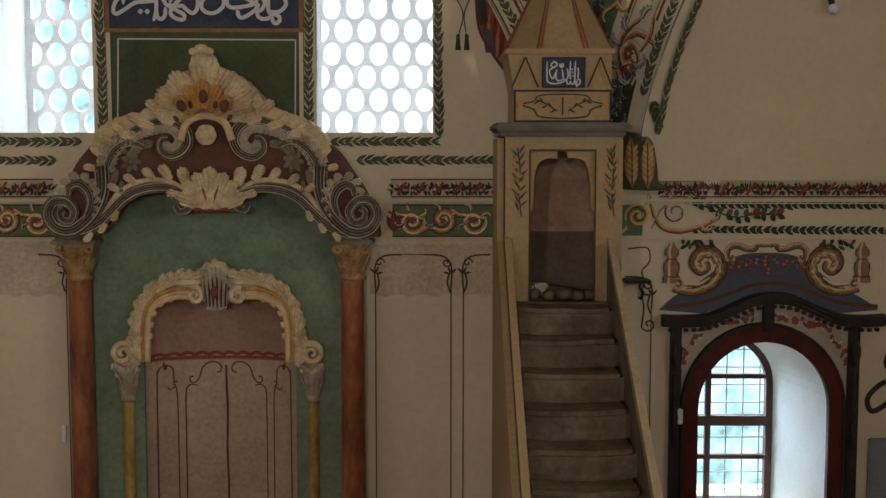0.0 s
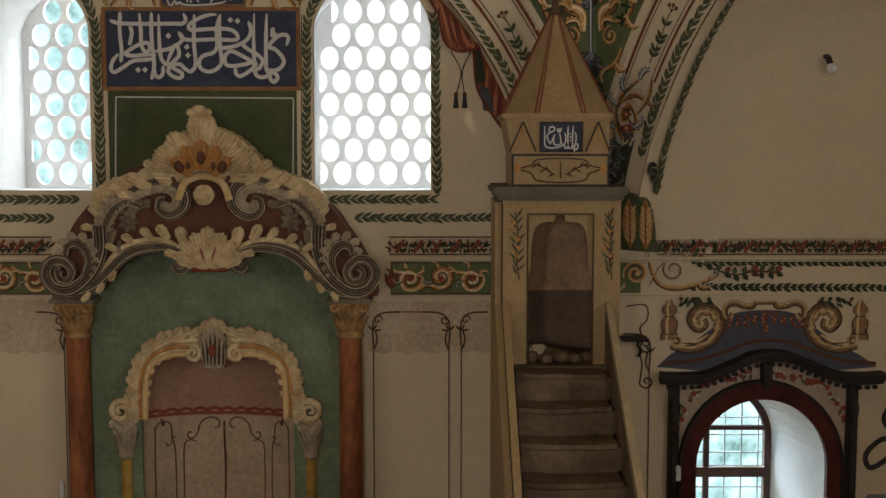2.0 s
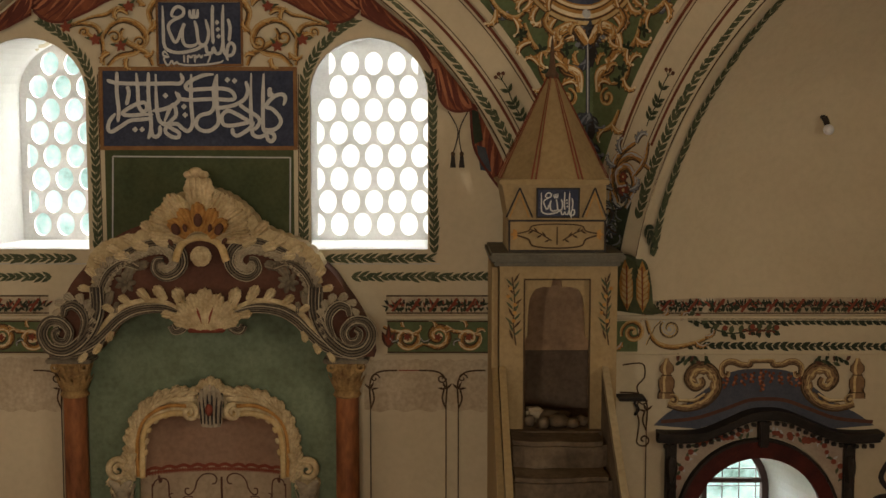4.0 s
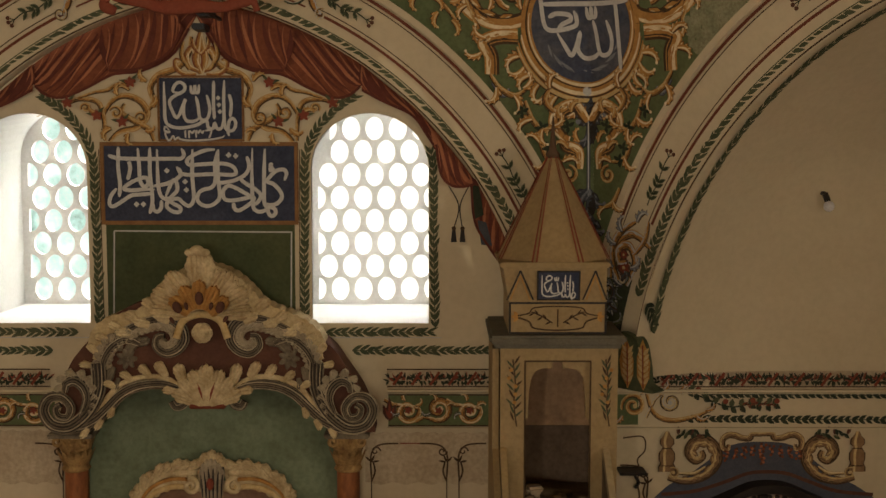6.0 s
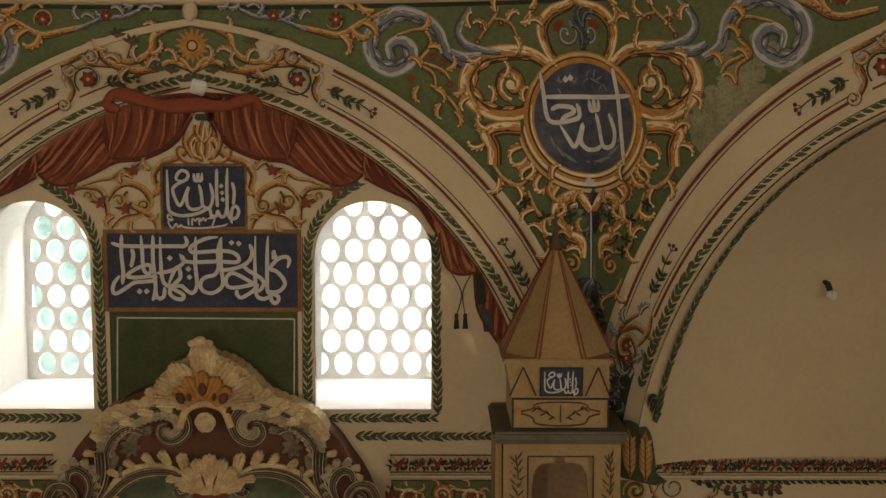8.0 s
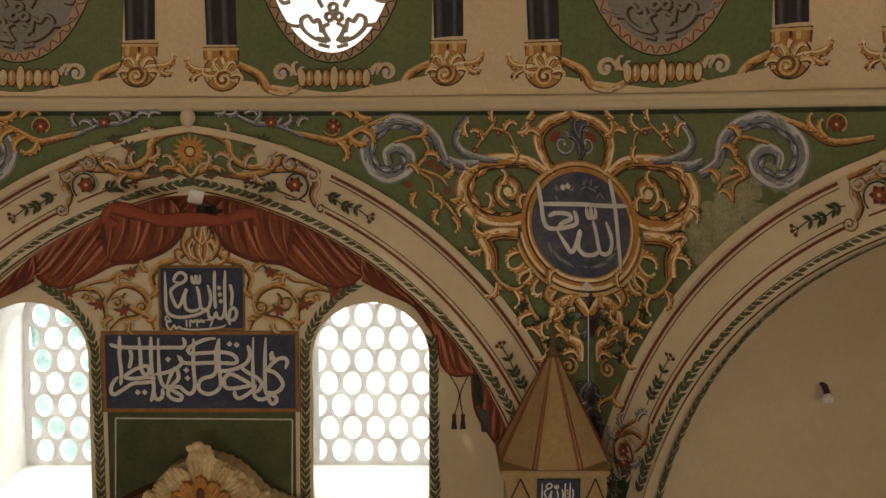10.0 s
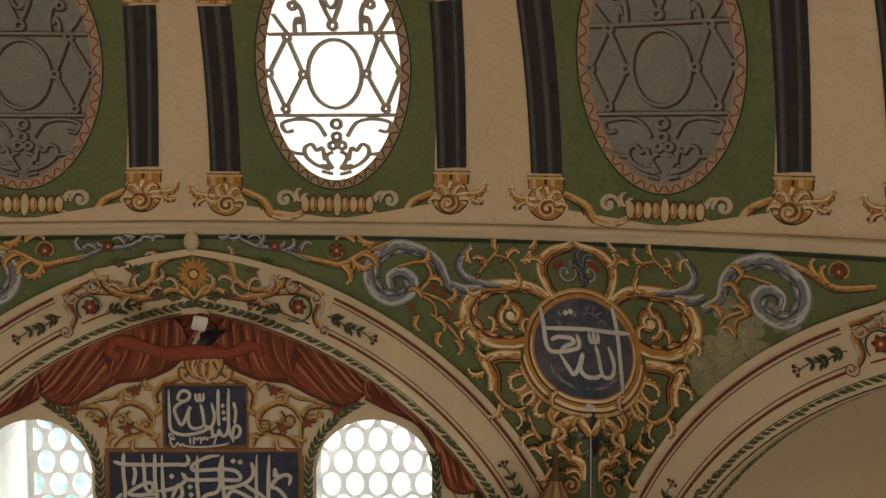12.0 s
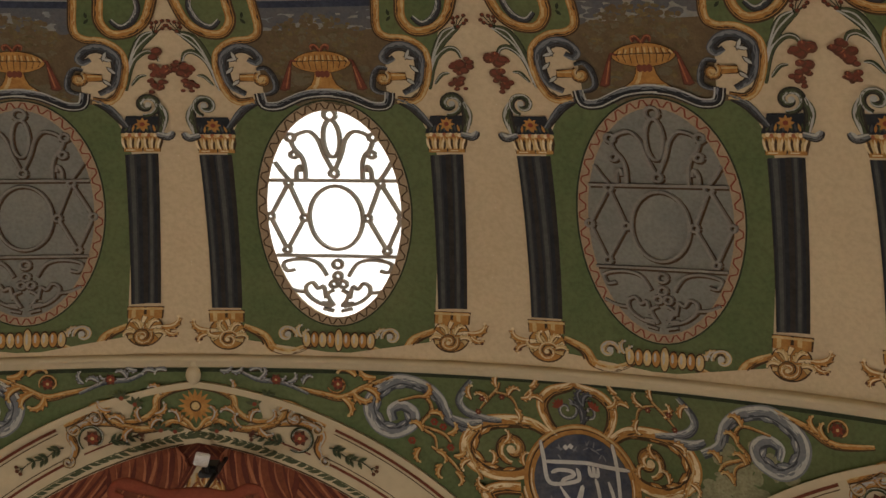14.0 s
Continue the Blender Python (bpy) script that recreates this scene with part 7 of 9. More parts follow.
def band_paint(arch, mp, apex, garlands=True):
    if garlands:
        for s in (1, -1):
            g = lane(0.16, -0.001, None, 3.0 if mp is DIAG else 2.45)
            g = g + [(-0.04, g[-1][1])]
            garland(arch, "painted_garland", g if s > 0 else mirror(g, 0), mp, 0.062, 0.10, 0.032, LEAF, 0.45, 0.008)
    for s in (1, -1):
        fl = (lambda pts: pts) if s > 0 else (lambda pts: mirror(pts, 0))
        fx = (lambda u: u) if s > 0 else (lambda u: -u)
        an = (lambda a: a) if s > 0 else (lambda a: math.pi - a)
        for f, w, m in ((0.32, 0.022, REDD), (0.39, 0.008, UMBER), (0.79, 0.008, UMBER), (0.855, 0.024, REDD)):
            line(arch, "painted_line", fl(lane(f, 0.98, None, 3.62)), w, mp, m, 0.018 if f > 0.7 else 0.012)
        line(arch, "painted_line", fl(lane(0.335, 0.0, 0.9)), 0.014, mp, REDD, 0.012)
        line(arch, "painted_line", fl(lane(0.02, 0.0)), 0.012, mp, UMBER, 0.006)
        pn = Paint(arch, "painted_cartouche", lambda u, v, d=0.0: mp(u, v, d + 0.014), "painted cartouche end with flowers and twigs")
        # closing scroll of the long field near the crown
        a, b = at_lane(0.30, 1.0), at_lane(0.80, 0.95)
        pn.brush(fl([(b[0] - 0.35, b[1] + 0.02), (b[0] - 0.12, b[1] + 0.03), (b[0] + 0.02, b[1] - 0.06), (a[0] - 0.04, a[1] + 0.12), (a[0] + 0.0, a[1] + 0.02)]), 0.06, UMBER, GOLD, GREYL)
        pn.scroll(fx(a[0] + 0.02), a[1] + 0.01, 0.05, 1.2, 1.0, s, 0.02, UMBER, GOLDL, GREYL, 0.008)
        pn.scroll(fx(b[0] - 0.02), b[1] - 0.02, 0.06, 1.2, 2.0, -s, 0.02, UMBER, GOLDL, GREYL, 0.008)
        c = at_lane(0.52, 0.80)
        pn.scroll(fx(c[0]), c[1], 0.12, 1.3, 4.0, s, 0.020, LEAFD, LEAF, GREYL, 0.005)
        flower(pn, fx(c[0]), c[1], 0.07)
        c2 = at_lane(0.56, 1.08)
        twig(pn, (fx(c2[0]), c2[1]), an(-0.45), 0.36)
        twig(pn, (fx(c[0] - 0.12), c[1] - 0.04), an(2.9), 0.22, 4)
        # foot of the band
        q = at_lane(0.5, 2.62)
        twig(pn, (fx(q[0]), q[1]), an(2.05), 0.42)
        q = at_lane(0.5, 2.80)
        pn.brush(fl([(q[0] - 0.22, q[1] + 0.12), (q[0] - 0.05, q[1] + 0.22), (q[0] + 0.12, q[1] + 0.10), (q[0] + 0.16, q[1] - 0.25)]), 0.06, UMBER, GOLD, GREYL)
        flower(pn, fx(q[0] + 0.02), q[1] - 0.05, 0.075)
        pn.scroll(fx(q[0] + 0.0), q[1] - 0.03, 0.13, 1.1, 1.0, -s, 0.018, LEAFD, LEAF, GREYL, 0.005)
        ground = [(p[0], p[1]) for p in lane(0.30) if p[0] > 0 and p[1] < 3.22] + [(p[0], p[1]) for p in lane(0.97)[::-1] if p[0] > 0 and p[1] < 3.12]
        pn.fill(fl(ground), LEAFD, 0.002)
        gr = random.Random(31)
        for k in range(38):
            z = 2.46 + 0.02 * k
            f = gr.uniform(0.36, 0.90)
            p = min((q for q in lane(f) if q[0] > 0), key=lambda q: abs(q[1] - z))
            pn.acanthus(fx(p[0]), z, an(gr.uniform(0.3, 2.9)), gr.uniform(0.07, 0.11), BLACK, (LEAF, GREYD, LEAF, GREYD)[k % 4], (GREY, UMBER, GREY, GREYL)[k % 4], 0.006 + 0.0002 * k)
        for pts, w in (([(2.76, 3.16), (2.68, 3.34), (2.74, 3.48), (2.84, 3.44), (2.83, 3.34), (2.77, 3.35)], 0.055), ([(2.84, 3.20), (2.90, 3.34), (2.88, 3.50), (2.79, 3.60), (2.68, 3.66)], 0.050), ([(2.70, 3.40), (2.60, 3.52), (2.56, 3.66)], 0.036)):
            pn.brush(fl(pts), w, UMBER, GOLD, GREYL, 0.012)
        for (u, v), a in (((2.86, 3.48), 0.6), ((2.72, 3.30), 2.6), ((2.66, 3.66), 2.2), ((2.88, 3.30), 0.2), ((2.80, 3.58), 1.3)):
            pn.acanthus(fx(u), v, an(a), 0.10, UMBER, GREY, GREYL, 0.016)
        flower(pn, fx(2.785), 3.40, 0.05)
        for k in range(10):
            pn.leaf(fx(2.93), 2.72, 0.628 * k, 0.09, 0.022, BROWN if k % 2 else UMBER, 0.022)
        pn.done()
    if apex:
        pn = Paint(arch, "painted_crown", lambda u, v, d=0.0: mp(u, v, d + 0.014), "green painted crown cartouche with ochre sunburst and acanthus")
        cu, cv = 0.0, 5.68
        pn.fill([(-0.51, 5.60), (-0.46, 5.72), (-0.36, 5.80), (0.01, 5.85), (0.37, 5.80), (0.48, 5.72), (0.52, 5.60), (0.38, 5.53), (0.00, 5.51), (-0.38, 5.53)], GREEN, 0.003)
        for k in range(16):
            pn.leaf(0, (0.01, 5.69)[1], 2 * math.pi * k / 16, 0.14, 0.035, GOLD, 0.008)
        pn.disc(0, (0.01, 5.69)[1], 0.075, GOLD, 0.010)
        pn.disc(0, (0.01, 5.69)[1], 0.045, UMBER, 0.012)
        pn.disc(0, (0.01, 5.69)[1], 0.032, GOLDL, 0.013)
        for s in (1, -1):
            fl = (lambda pts: pts) if s > 0 else (lambda pts: mirror(pts, 0))
            fx = (lambda u: u) if s > 0 else (lambda u: -u)
            an = (lambda a: a) if s > 0 else (lambda a: math.pi - a)
            for pts, w in (([(0.02, 5.85), (0.18, 5.82), (0.29, 5.76), (0.31, 5.66), (0.42, 5.58), (0.55, 5.57)], 0.055), ([(0.00, 5.50), (0.16, 5.57), (0.29, 5.52), (0.46, 5.51), (0.64, 5.57), (0.69, 5.67), (0.60, 5.74)], 0.05),
                           ([(0.02, 5.51), (0.08, 5.58), (0.16, 5.60)], 0.04), ([(0.63, 5.74), (0.77, 5.70), (0.88, 5.61), (1.01, 5.54)], 0.05)):
                pn.brush(fl(pts), w, UMBER, GOLD, GOLDL)
            for (u, v), a in (((0.25, 5.79), 0.9), ((0.31, 5.63), 2.6), ((0.42, 5.57), 1.2), ((0.55, 5.56), 0.7), ((0.12, 5.57), 1.2), ((0.65, 5.66), 0.3), ((0.49, 5.52), -0.8), ((0.71, 5.61), -0.4), ((0.35, 5.52), 2.2)):
                pn.acanthus(fx(u), v, an(a), 0.10, UMBER, GOLD, GREYL, 0.009)
            for (u, v) in ((0.46, 5.71), (0.56, 5.76), (0.27, 5.50), (0.16, 5.49)):
                for q in range(4):
                    pn.leaf(fx(u), v, an(0.5 + 0.8 * q), 0.075, 0.028, LEAF, 0.012)
                pn.disc(fx(u), v, 0.018, RED, 0.014, 8)
            u, v = (0.77, 5.60)
            pn.scroll(fx(u), v, 0.06, 1.2, 2.0, s, 0.024, UMBER, GOLD, GREYL, 0.01)
        pn.done()


band_paint(arches[0], FRONT, True)
band_paint(arches[1], DIAG, True, True)


# leaf garlands on the corner vault, two rows along the arch
def vault(u, v, d=0.0):
    """u: metres along the arch from its right foot; v: metres into the vault."""
    pts = VPTS
    k = min(max(u / VSTEP, 0.0), len(pts) - 1.001)
    i = int(k)
    a, b, f = pts[i], pts[i + 1], k - i
    au, av = a[0] + (b[0] - a[0]) * f, a[1] + (b[1] - a[1]) * f
    al = v / (HALF + 0.1)
    p = merge(DIAG(au * math.cos(al), Z_IN + (av - Z_IN) * math.cos(al), -(HALF + 0.25) * math.sin(al)))
    return p + (Vector((X0 + 2.0, CY + 2.0, 3.2)) - p).normalized() * (d + 0.008)


VSTEP = 0.05
VPTS = resample(arch_points(R_IN, OFF_IN, Z_IN, 2.42, 80), VSTEP)
VL = (len(VPTS) - 1) * VSTEP
VG = arches[1]
garland(VG, "painted_garland", [(VL - 0.36, 0.19), (VL - 0.42, 0.17), (VL / 2, 0.14)], vault, 0.075, 0.115, 0.036, LEAF, 0.35, 0.008)
garland(VG, "painted_garland", [(VL - 0.62, 0.02), (VL - 0.55, 0.09), (VL - 0.42, 0.17)], vault, 0.06, 0.10, 0.034, LEAFD, 0.5, 0.008)

# feathered foot ornament where the arches meet the frieze
ft = thing("pendentive_foot", (1.5, 9.2, 2.42), "painted yellow and green feathered plaster foot of the pendentive", "ornament")
bm = bmesh.new()
fo = smooth_path([(-2.95, 2.36), (-2.94, 2.60), (-2.89, 2.76), (-2.78, 2.80), (-2.65, 2.73), (-2.60, 2.55), (-2.58, 2.42), (-2.50, 2.36), (-2.95, 2.36)])[:-1]
fa, fb = [bm.verts.new(DIAG(u, v, 0.07)) for u, v in fo], [bm.verts.new(DIAG(u, v, -0.06)) for u, v in fo]
bm.faces.new(fa)
for i in range(len(fa)):
    bm.faces.new((fa[i], fa[(i + 1) % len(fa)], fb[(i + 1) % len(fa)], fb[i]))
part("body", bm, LEAF, ft)
pn = Paint(ft, "painted_feather", lambda u, v, d=0.0: DIAG(u, v, d + 0.07))
for x, a in ((-2.73, 1.64), (-2.585, 1.60)):
    pn.leaf(x, 2.37, a, 0.40, 0.135, GOLD, 0.004)
    pn.stroke([(x, 2.39), (x - 0.01, 2.72)], 0.012, RED, 0.008)
    for k in range(6):
        for s in (1, -1):
            pn.leaf(x, 2.42 + 0.045 * k, a - s * 0.7, 0.08, 0.03, GOLDL, 0.006)
pn.stroke([(-2.658, 2.37), (-2.665, 2.76)], 0.03, LEAF, 0.005)
pn.done()

# ---- painting on the green spandrels ----
def spandrel_side(s, full):
    fl = (lambda pts: pts) if s > 0 else (lambda pts: mirror(pts, 0))
    fx = (lambda u: u) if s > 0 else (lambda u: -u)
    an = (lambda a: a) if s > 0 else (lambda a: math.pi - a)
    pn = Paint(spand, "painted_scrollwork", spandrel, "grey and ochre painted acanthus scrolls on green")
    u, v = (1.60, 5.67)
    pn.brush(fl([(2.16, 5.54), (2.02, 5.63), (1.97, 5.78), (1.84, 5.89), (1.63, 5.93), (1.46, 5.84), (1.38, 5.71), (1.43, 5.56), (1.56, 5.49), (1.72, 5.56), (1.74, 5.67), (1.64, 5.73), (1.55, 5.68), (1.57, 5.59)]), 0.105, GREYD, GREY, GREYL, 0.004, True, True)
    pn.brush(fl([(0.81, 5.84), (0.99, 5.80), (1.17, 5.77), (1.35, 5.86), (1.59, 5.95)]), 0.05, UMBER, GOLD, GOLDL)
    for (a_, b_), a in (((1.17, 5.77), -0.9), ((1.26, 5.81), -0.6), ((1.35, 5.86), -0.5), ((1.29, 5.95), 2.6), ((1.45, 5.94), 2.9)):
        pn.acanthus(fx(a_), b_, an(a), 0.13, UMBER, GOLD, GOLDL, 0.009)
    pn.scroll(fx((1.13, 5.88)[0]), (1.13, 5.88)[1], 0.08, 1.2, 3.5, s, 0.018, UMBER, GOLD, GOLDL)
    flower(pn, fx((1.14, 5.88)[0]), (1.14, 5.88)[1], 0.06)
    # climbing sprays
    for pts in ([(1.62, 5.76), (1.83, 5.80), (1.89, 5.69), (1.79, 5.56), (1.90, 5.47), (1.91, 5.34)], [(1.81, 5.56), (1.97, 5.50), (2.03, 5.43)], [(1.87, 5.39), (2.00, 5.30), (2.11, 5.16)]):
        pn.brush(fl(pts), 0.03, UMBER, GOLD, GOLDL)
    for (a_, b_), a in (((1.83, 5.80), 0.8), ((1.87, 5.67), 0.0), ((1.81, 5.52), 2.2), ((2.01, 5.50), 0.6), ((1.91, 5.36), -0.6), ((2.05, 5.32), 0.3), ((1.78, 5.38), -2.0), ((2.06, 5.19), -1.0), ((1.95, 5.25), -2.0)):
        pn.acanthus(fx(a_), b_, an(a), 0.10, UMBER, GOLD, GOLDL, 0.009)
    for a_, b_ in ((1.72, 5.44), (1.98, 5.56), (2.03, 5.39), (1.91, 5.60)):
        for k in range(6):
            pn.disc(fx(a_) + 0.02 * math.cos(k * 1.05), b_ + 0.02 * math.sin(k * 1.05), 0.013, RED, 0.014, 8)
    # small leaves under the ring towards the crown
    pn.brush(fl([(0.37, 5.97), (0.50, 5.91), (0.61, 5.90), (0.72, 5.88), (0.90, 5.80)]), 0.035, GREYD, GREY, GREYL)
    for (a_, b_), a in (((0.44, 5.98), 0.3), ((0.52, 5.92), 0.9), ((0.63, 5.94), -0.4), ((0.74, 5.89), 0.5), ((0.86, 5.88), 1.0), ((0.30, 5.97), 0.2), ((0.21, 5.98), 0.1)):
        pn.acanthus(fx(a_), b_, an(a), 0.085, UMBER, GREY, GREYL, 0.008)
    flower(pn, fx((0.65, 5.91)[0]), (0.65, 5.91)[1], 0.05)
    pn.done()
    if not full:
        return
    # the medallion
    md = Paint(spand, "painted_medallion", spandrel, "navy medallion with white Arabic writing in an ochre ring")
    mu, mv = (3.11, 5.13)
    ra, rb = 0.41, 0.40
    md.disc(mu, mv, ra + 0.10, UMBER, 0.006, 48, rb + 0.10)
    ringp = lambda k: [(mu + (ra + k) * math.cos(2 * math.pi * i / 64), mv + (rb + k) * math.sin(2 * math.pi * i / 64)) for i in range(65)]
    md.stroke(ringp(0.055), 0.085, GOLD, 0.010)
    arc = lambda a0, a1, k, n=40: [(mu + (ra + k) * math.cos(a0 + (a1 - a0) * i / n), mv + (rb + k) * math.sin(a0 + (a1 - a0) * i / n)) for i in range(n + 1)]
    for k, w_, m_, a0, a1 in ((0.085, 0.032, GOLD, 3.25, 6.15), (0.110, 0.032, GOLD, 3.3, 6.1), (0.135, 0.030, GOLD, 3.35, 6.05), (0.158, 0.026, GOLD, 3.4, 6.0), (0.15, 0.030, GOLDL, 3.4, 6.0), (0.10, 0.030, CREAMP, 3.25, 6.15), (0.125, 0.012, UMBER, 3.3, 6.1), (0.035, 0.022, CREAMP, 2.9, 6.5), (0.055, 0.012, UMBER, 0.2, 6.2), (0.075, 0.020, GOLDL, 0.4, 2.8), (0.17, 0.010, UMBER, 3.4, 6.0)):
        md.stroke(arc(a0, a1, k), (lambda w_: (lambda s: w_ * (0.35 + 0.65 * math.sin(math.pi * min(max(s, 0.02), 0.98)))))(w_), m_, 0.012 if m_ is GOLD else 0.016)
    md.disc(mu, mv, ra + 0.012, NAVYW, 0.0165, 48, rb + 0.012)
    for i in range(17):
        a = math.pi * (1.12 + 0.76 * i / 16)
        k = ra + 0.15
        md.acanthus(mu + k * math.cos(a), mv + k * math.sin(a), a + 0.25 * math.sin(i * 2.4), 0.13, UMBER, GOLD, CREAMP, 0.005)
    md.done()
    md = Paint(spand, "painted_writing", spandrel, "white Arabic words crossed by a long bar")
    write_taala(Pen(md, mu, mv, 0.034, NAVYW, 1.10, 0.020))
    rr = random.Random(5)
    for k in range(26):
        a = rr.uniform(3.5, 5.9)
        md.leaf(mu + 0.32 * math.cos(a), mv + 0.32 * math.sin(a), a + 1.4, 0.10, 0.014, GREY, 0.0195)
    for k in range(14):
        a = rr.uniform(1.0, 2.3)
        md.leaf(mu + 0.33 * math.cos(a), mv + 0.31 * math.sin(a), rr.uniform(0, 6), 0.07, 0.014, GREY, 0.0195)
    md.done()
    # scrollwork round the medallion, mirrored about the pendentive's middle
    for q in (1, -1):
        gl = (lambda pts: pts) if q < 0 else (lambda pts: [(2 * mu + 0.02 - a, b) for a, b in pts])
        gx = (lambda u: u) if q < 0 else (lambda u: 2 * mu + 0.02 - u)
        gn = (lambda a: a) if q < 0 else (lambda a: math.pi - a)
        pn = Paint(spand, "painted_scrollwork", spandrel, "ochre painted scrolls round the medallion")
        pn.brush(gl([(2.87, 5.51), (2.70, 5.62), (2.44, 5.63), (2.25, 5.57), (2.15, 5.41), (2.20, 5.26), (2.40, 5.16), (2.63, 5.19), (2.71, 5.35)]), 0.120, UMBER, GOLD, CREAMP, 0.004, True, True)
        pn.brush(gl([(2.27, 5.57), (2.17, 5.43), (2.21, 5.28), (2.26, 5.12)]), 0.05, UMBER, GOLD, GOLDL)
        pn.scroll(gx((2.53, 5.39)[0]), (2.53, 5.39)[1], 0.12, 1.2, 4.6 if q < 0 else math.pi - 4.6, -q * -1, 0.065, UMBER, GOLD, CREAMP, 0.010)
        pn.brush(gl([(2.92, 5.53), (2.84, 5.64), (2.81, 5.79), (2.90, 5.90), (3.06, 5.95), (3.12, 5.98)]), 0.085, UMBER, GOLD, CREAMP)
        pn.scroll(gx((3.02, 5.75)[0]), (3.02, 5.75)[1], 0.10, 1.2, 1.2, q, 0.022, GREYD, GREY, GREYL, 0.008)
        pn.brush(gl([(2.46, 5.63), (2.30, 5.65), (2.17, 5.70), (2.13, 5.80), (2.24, 5.95)]), 0.06, GREYD, GREY, GREYL)
        pn.brush(gl([(2.30, 5.61), (2.16, 5.60), (2.05, 5.64)]), 0.07, GREYD, GREY, GREYL)
        for pts in ([(2.29, 5.72), (2.37, 5.81), (2.45, 5.89), (2.48, 5.95)], [(2.42, 5.87), (2.56, 5.83), (2.61, 5.72)], [(2.68, 5.85), (2.82, 5.96)], [(2.37, 5.83), (2.28, 5.85)]):
            pn.brush(gl(pts), 0.025, UMBER, GOLD, GOLDL)
        for (a_, b_), a in (((2.45, 5.91), 1.5), ((2.59, 5.74), -1.2), ((2.54, 5.85), 0.8), ((2.36, 5.78), 2.2), ((2.74, 5.93), 0.8), ((2.65, 5.83), 0.3), ((2.23, 5.80), 1.8), ((2.30, 5.59), 3.5), ((2.18, 5.30), 3.8), ((2.24, 5.12), -1.4), ((2.84, 5.81), 2.6), ((2.47, 5.44), 1.0), ((2.36, 5.26), 1.3), ((2.62, 5.26), 1.6)):
            pn.acanthus(gx(a_), b_, gn(a), 0.10, UMBER, GOLD, CREAMP, 0.010)
        for a_, b_ in ((2.32, 5.81), (2.49, 5.83), (2.28, 5.70)):
            flower(pn, gx(a_), b_, 0.03)
        for k in range(5):
            pn.leaf(gx((2.98, 5.78)[0]), (2.98, 5.78)[1], gn(1.2 + 0.5 * k), 0.075, 0.03, RED, 0.012)
        # bracket beside the medallion
        pn.brush(gl([(2.58, 5.07), (2.42, 5.07), (2.30, 5.02), (2.35, 4.92), (2.35, 4.78)]), 0.095, UMBER, GOLD, CREAMP, 0.008, False)
        pn.brush(gl([(2.36, 4.72), (2.44, 4.62), (2.49, 4.67)]), 0.03, GREYD, GREY, GREYL)
        # hanging ornament below
        pn.brush(gl([(3.11, 4.42), (3.01, 4.55), (2.87, 4.49), (2.84, 4.38), (2.93, 4.28)]), 0.095, UMBER, GOLD, CREAMP)
        pn.brush(gl([(3.04, 4.05), (3.03, 4.19), (2.93, 4.24), (2.95, 4.31)]), 0.085, UMBER, GOLD, CREAMP)
        pn.scroll(gx((2.95, 4.01)[0]), (2.95, 4.01)[1], 0.07, 1.3, 1.5, q, 0.035, UMBER, GOLD, GOLDL, 0.009)
        for (a_, b_), a in (((2.87, 4.38), 3.4), ((2.95, 4.21), 2.4), ((2.91, 4.44), 2.0), ((2.98, 4.49), 1.2), ((3.04, 4.26), 2.0)):
            pn.acanthus(gx(a_), b_, gn(a), 0.09, UMBER, GOLD, GOLDL, 0.010)
        for pts in ([(2.35, 4.78), (2.43, 4.67), (2.54, 4.62), (2.63, 4.67)], [(2.62, 4.58), (2.67, 4.44), (2.75, 4.36), (2.84, 4.38)], [(2.73, 4.26), (2.79, 4.14), (2.91, 4.11)], [(2.84, 3.91), (2.90, 3.80), (3.00, 3.75)], [(2.85, 4.49), (2.78, 4.58), (2.82, 4.67)]):
            pn.brush(gl(pts), 0.04, UMBER, GOLD, GOLDL)
        for (a_, b_), a, k in (((2.40, 4.68), -1.9, 0.12), ((2.54, 4.62), -1.2, 0.12), ((2.61, 4.67), 0.8, 0.11), ((2.67, 4.44), 3.6, 0.12), ((2.75, 4.36), -1.6, 0.11), ((2.84, 4.38), 0.6, 0.10), ((2.73, 4.26), 2.4, 0.10), ((2.79, 4.14), -2.2, 0.11), ((2.91, 4.11), 0.3, 0.10), ((2.90, 3.80), -2.4, 0.10), ((2.98, 3.76), -0.8, 0.09), ((2.82, 4.67), 1.4, 0.11), ((2.29, 4.94), 3.4, 0.11), ((2.33, 5.05), 2.6, 0.11)):
            pn.acanthus(gx(a_), b_, gn(a), k, UMBER, GOLD, CREAMP, 0.012)
        for a_, b_ in ((2.75, 4.37), (2.80, 4.21), (2.96, 4.38), (2.84, 4.12), (2.60, 4.49)):
            for k in range(4):
                pn.leaf(gx(a_), b_, gn(0.6 + 1.3 * k), 0.06, 0.03, LEAFD, 0.007)
        pn.done()
    pn = Paint(spand, "painted_pendant", spandrel, "slate grey painted bell flower pendant")
    for (a_, b_), a, k in (((3.11, 4.63), -1.57, 0.20), ((3.11, 4.63), -1.2, 0.19), ((3.11, 4.63), -1.95, 0.19), ((3.11, 4.49), -1.57, 0.22), ((3.10, 3.89), -1.57, 0.20), ((3.10, 3.89), -1.0, 0.16), ((3.10, 3.89), -2.1, 0.16), ((3.11, 3.68), -1.57, 0.22), ((3.11, 3.68), -1.1, 0.15), ((3.11, 3.68), -2.0, 0.15), ((3.17, 5.79), 1.2, 0.12), ((3.17, 5.79), 1.9, 0.12), ((3.14, 5.64), 1.57, 0.16)):
        pn.acanthus(a_, b_, a, k, BLACK, GREYD, GREY, 0.012)
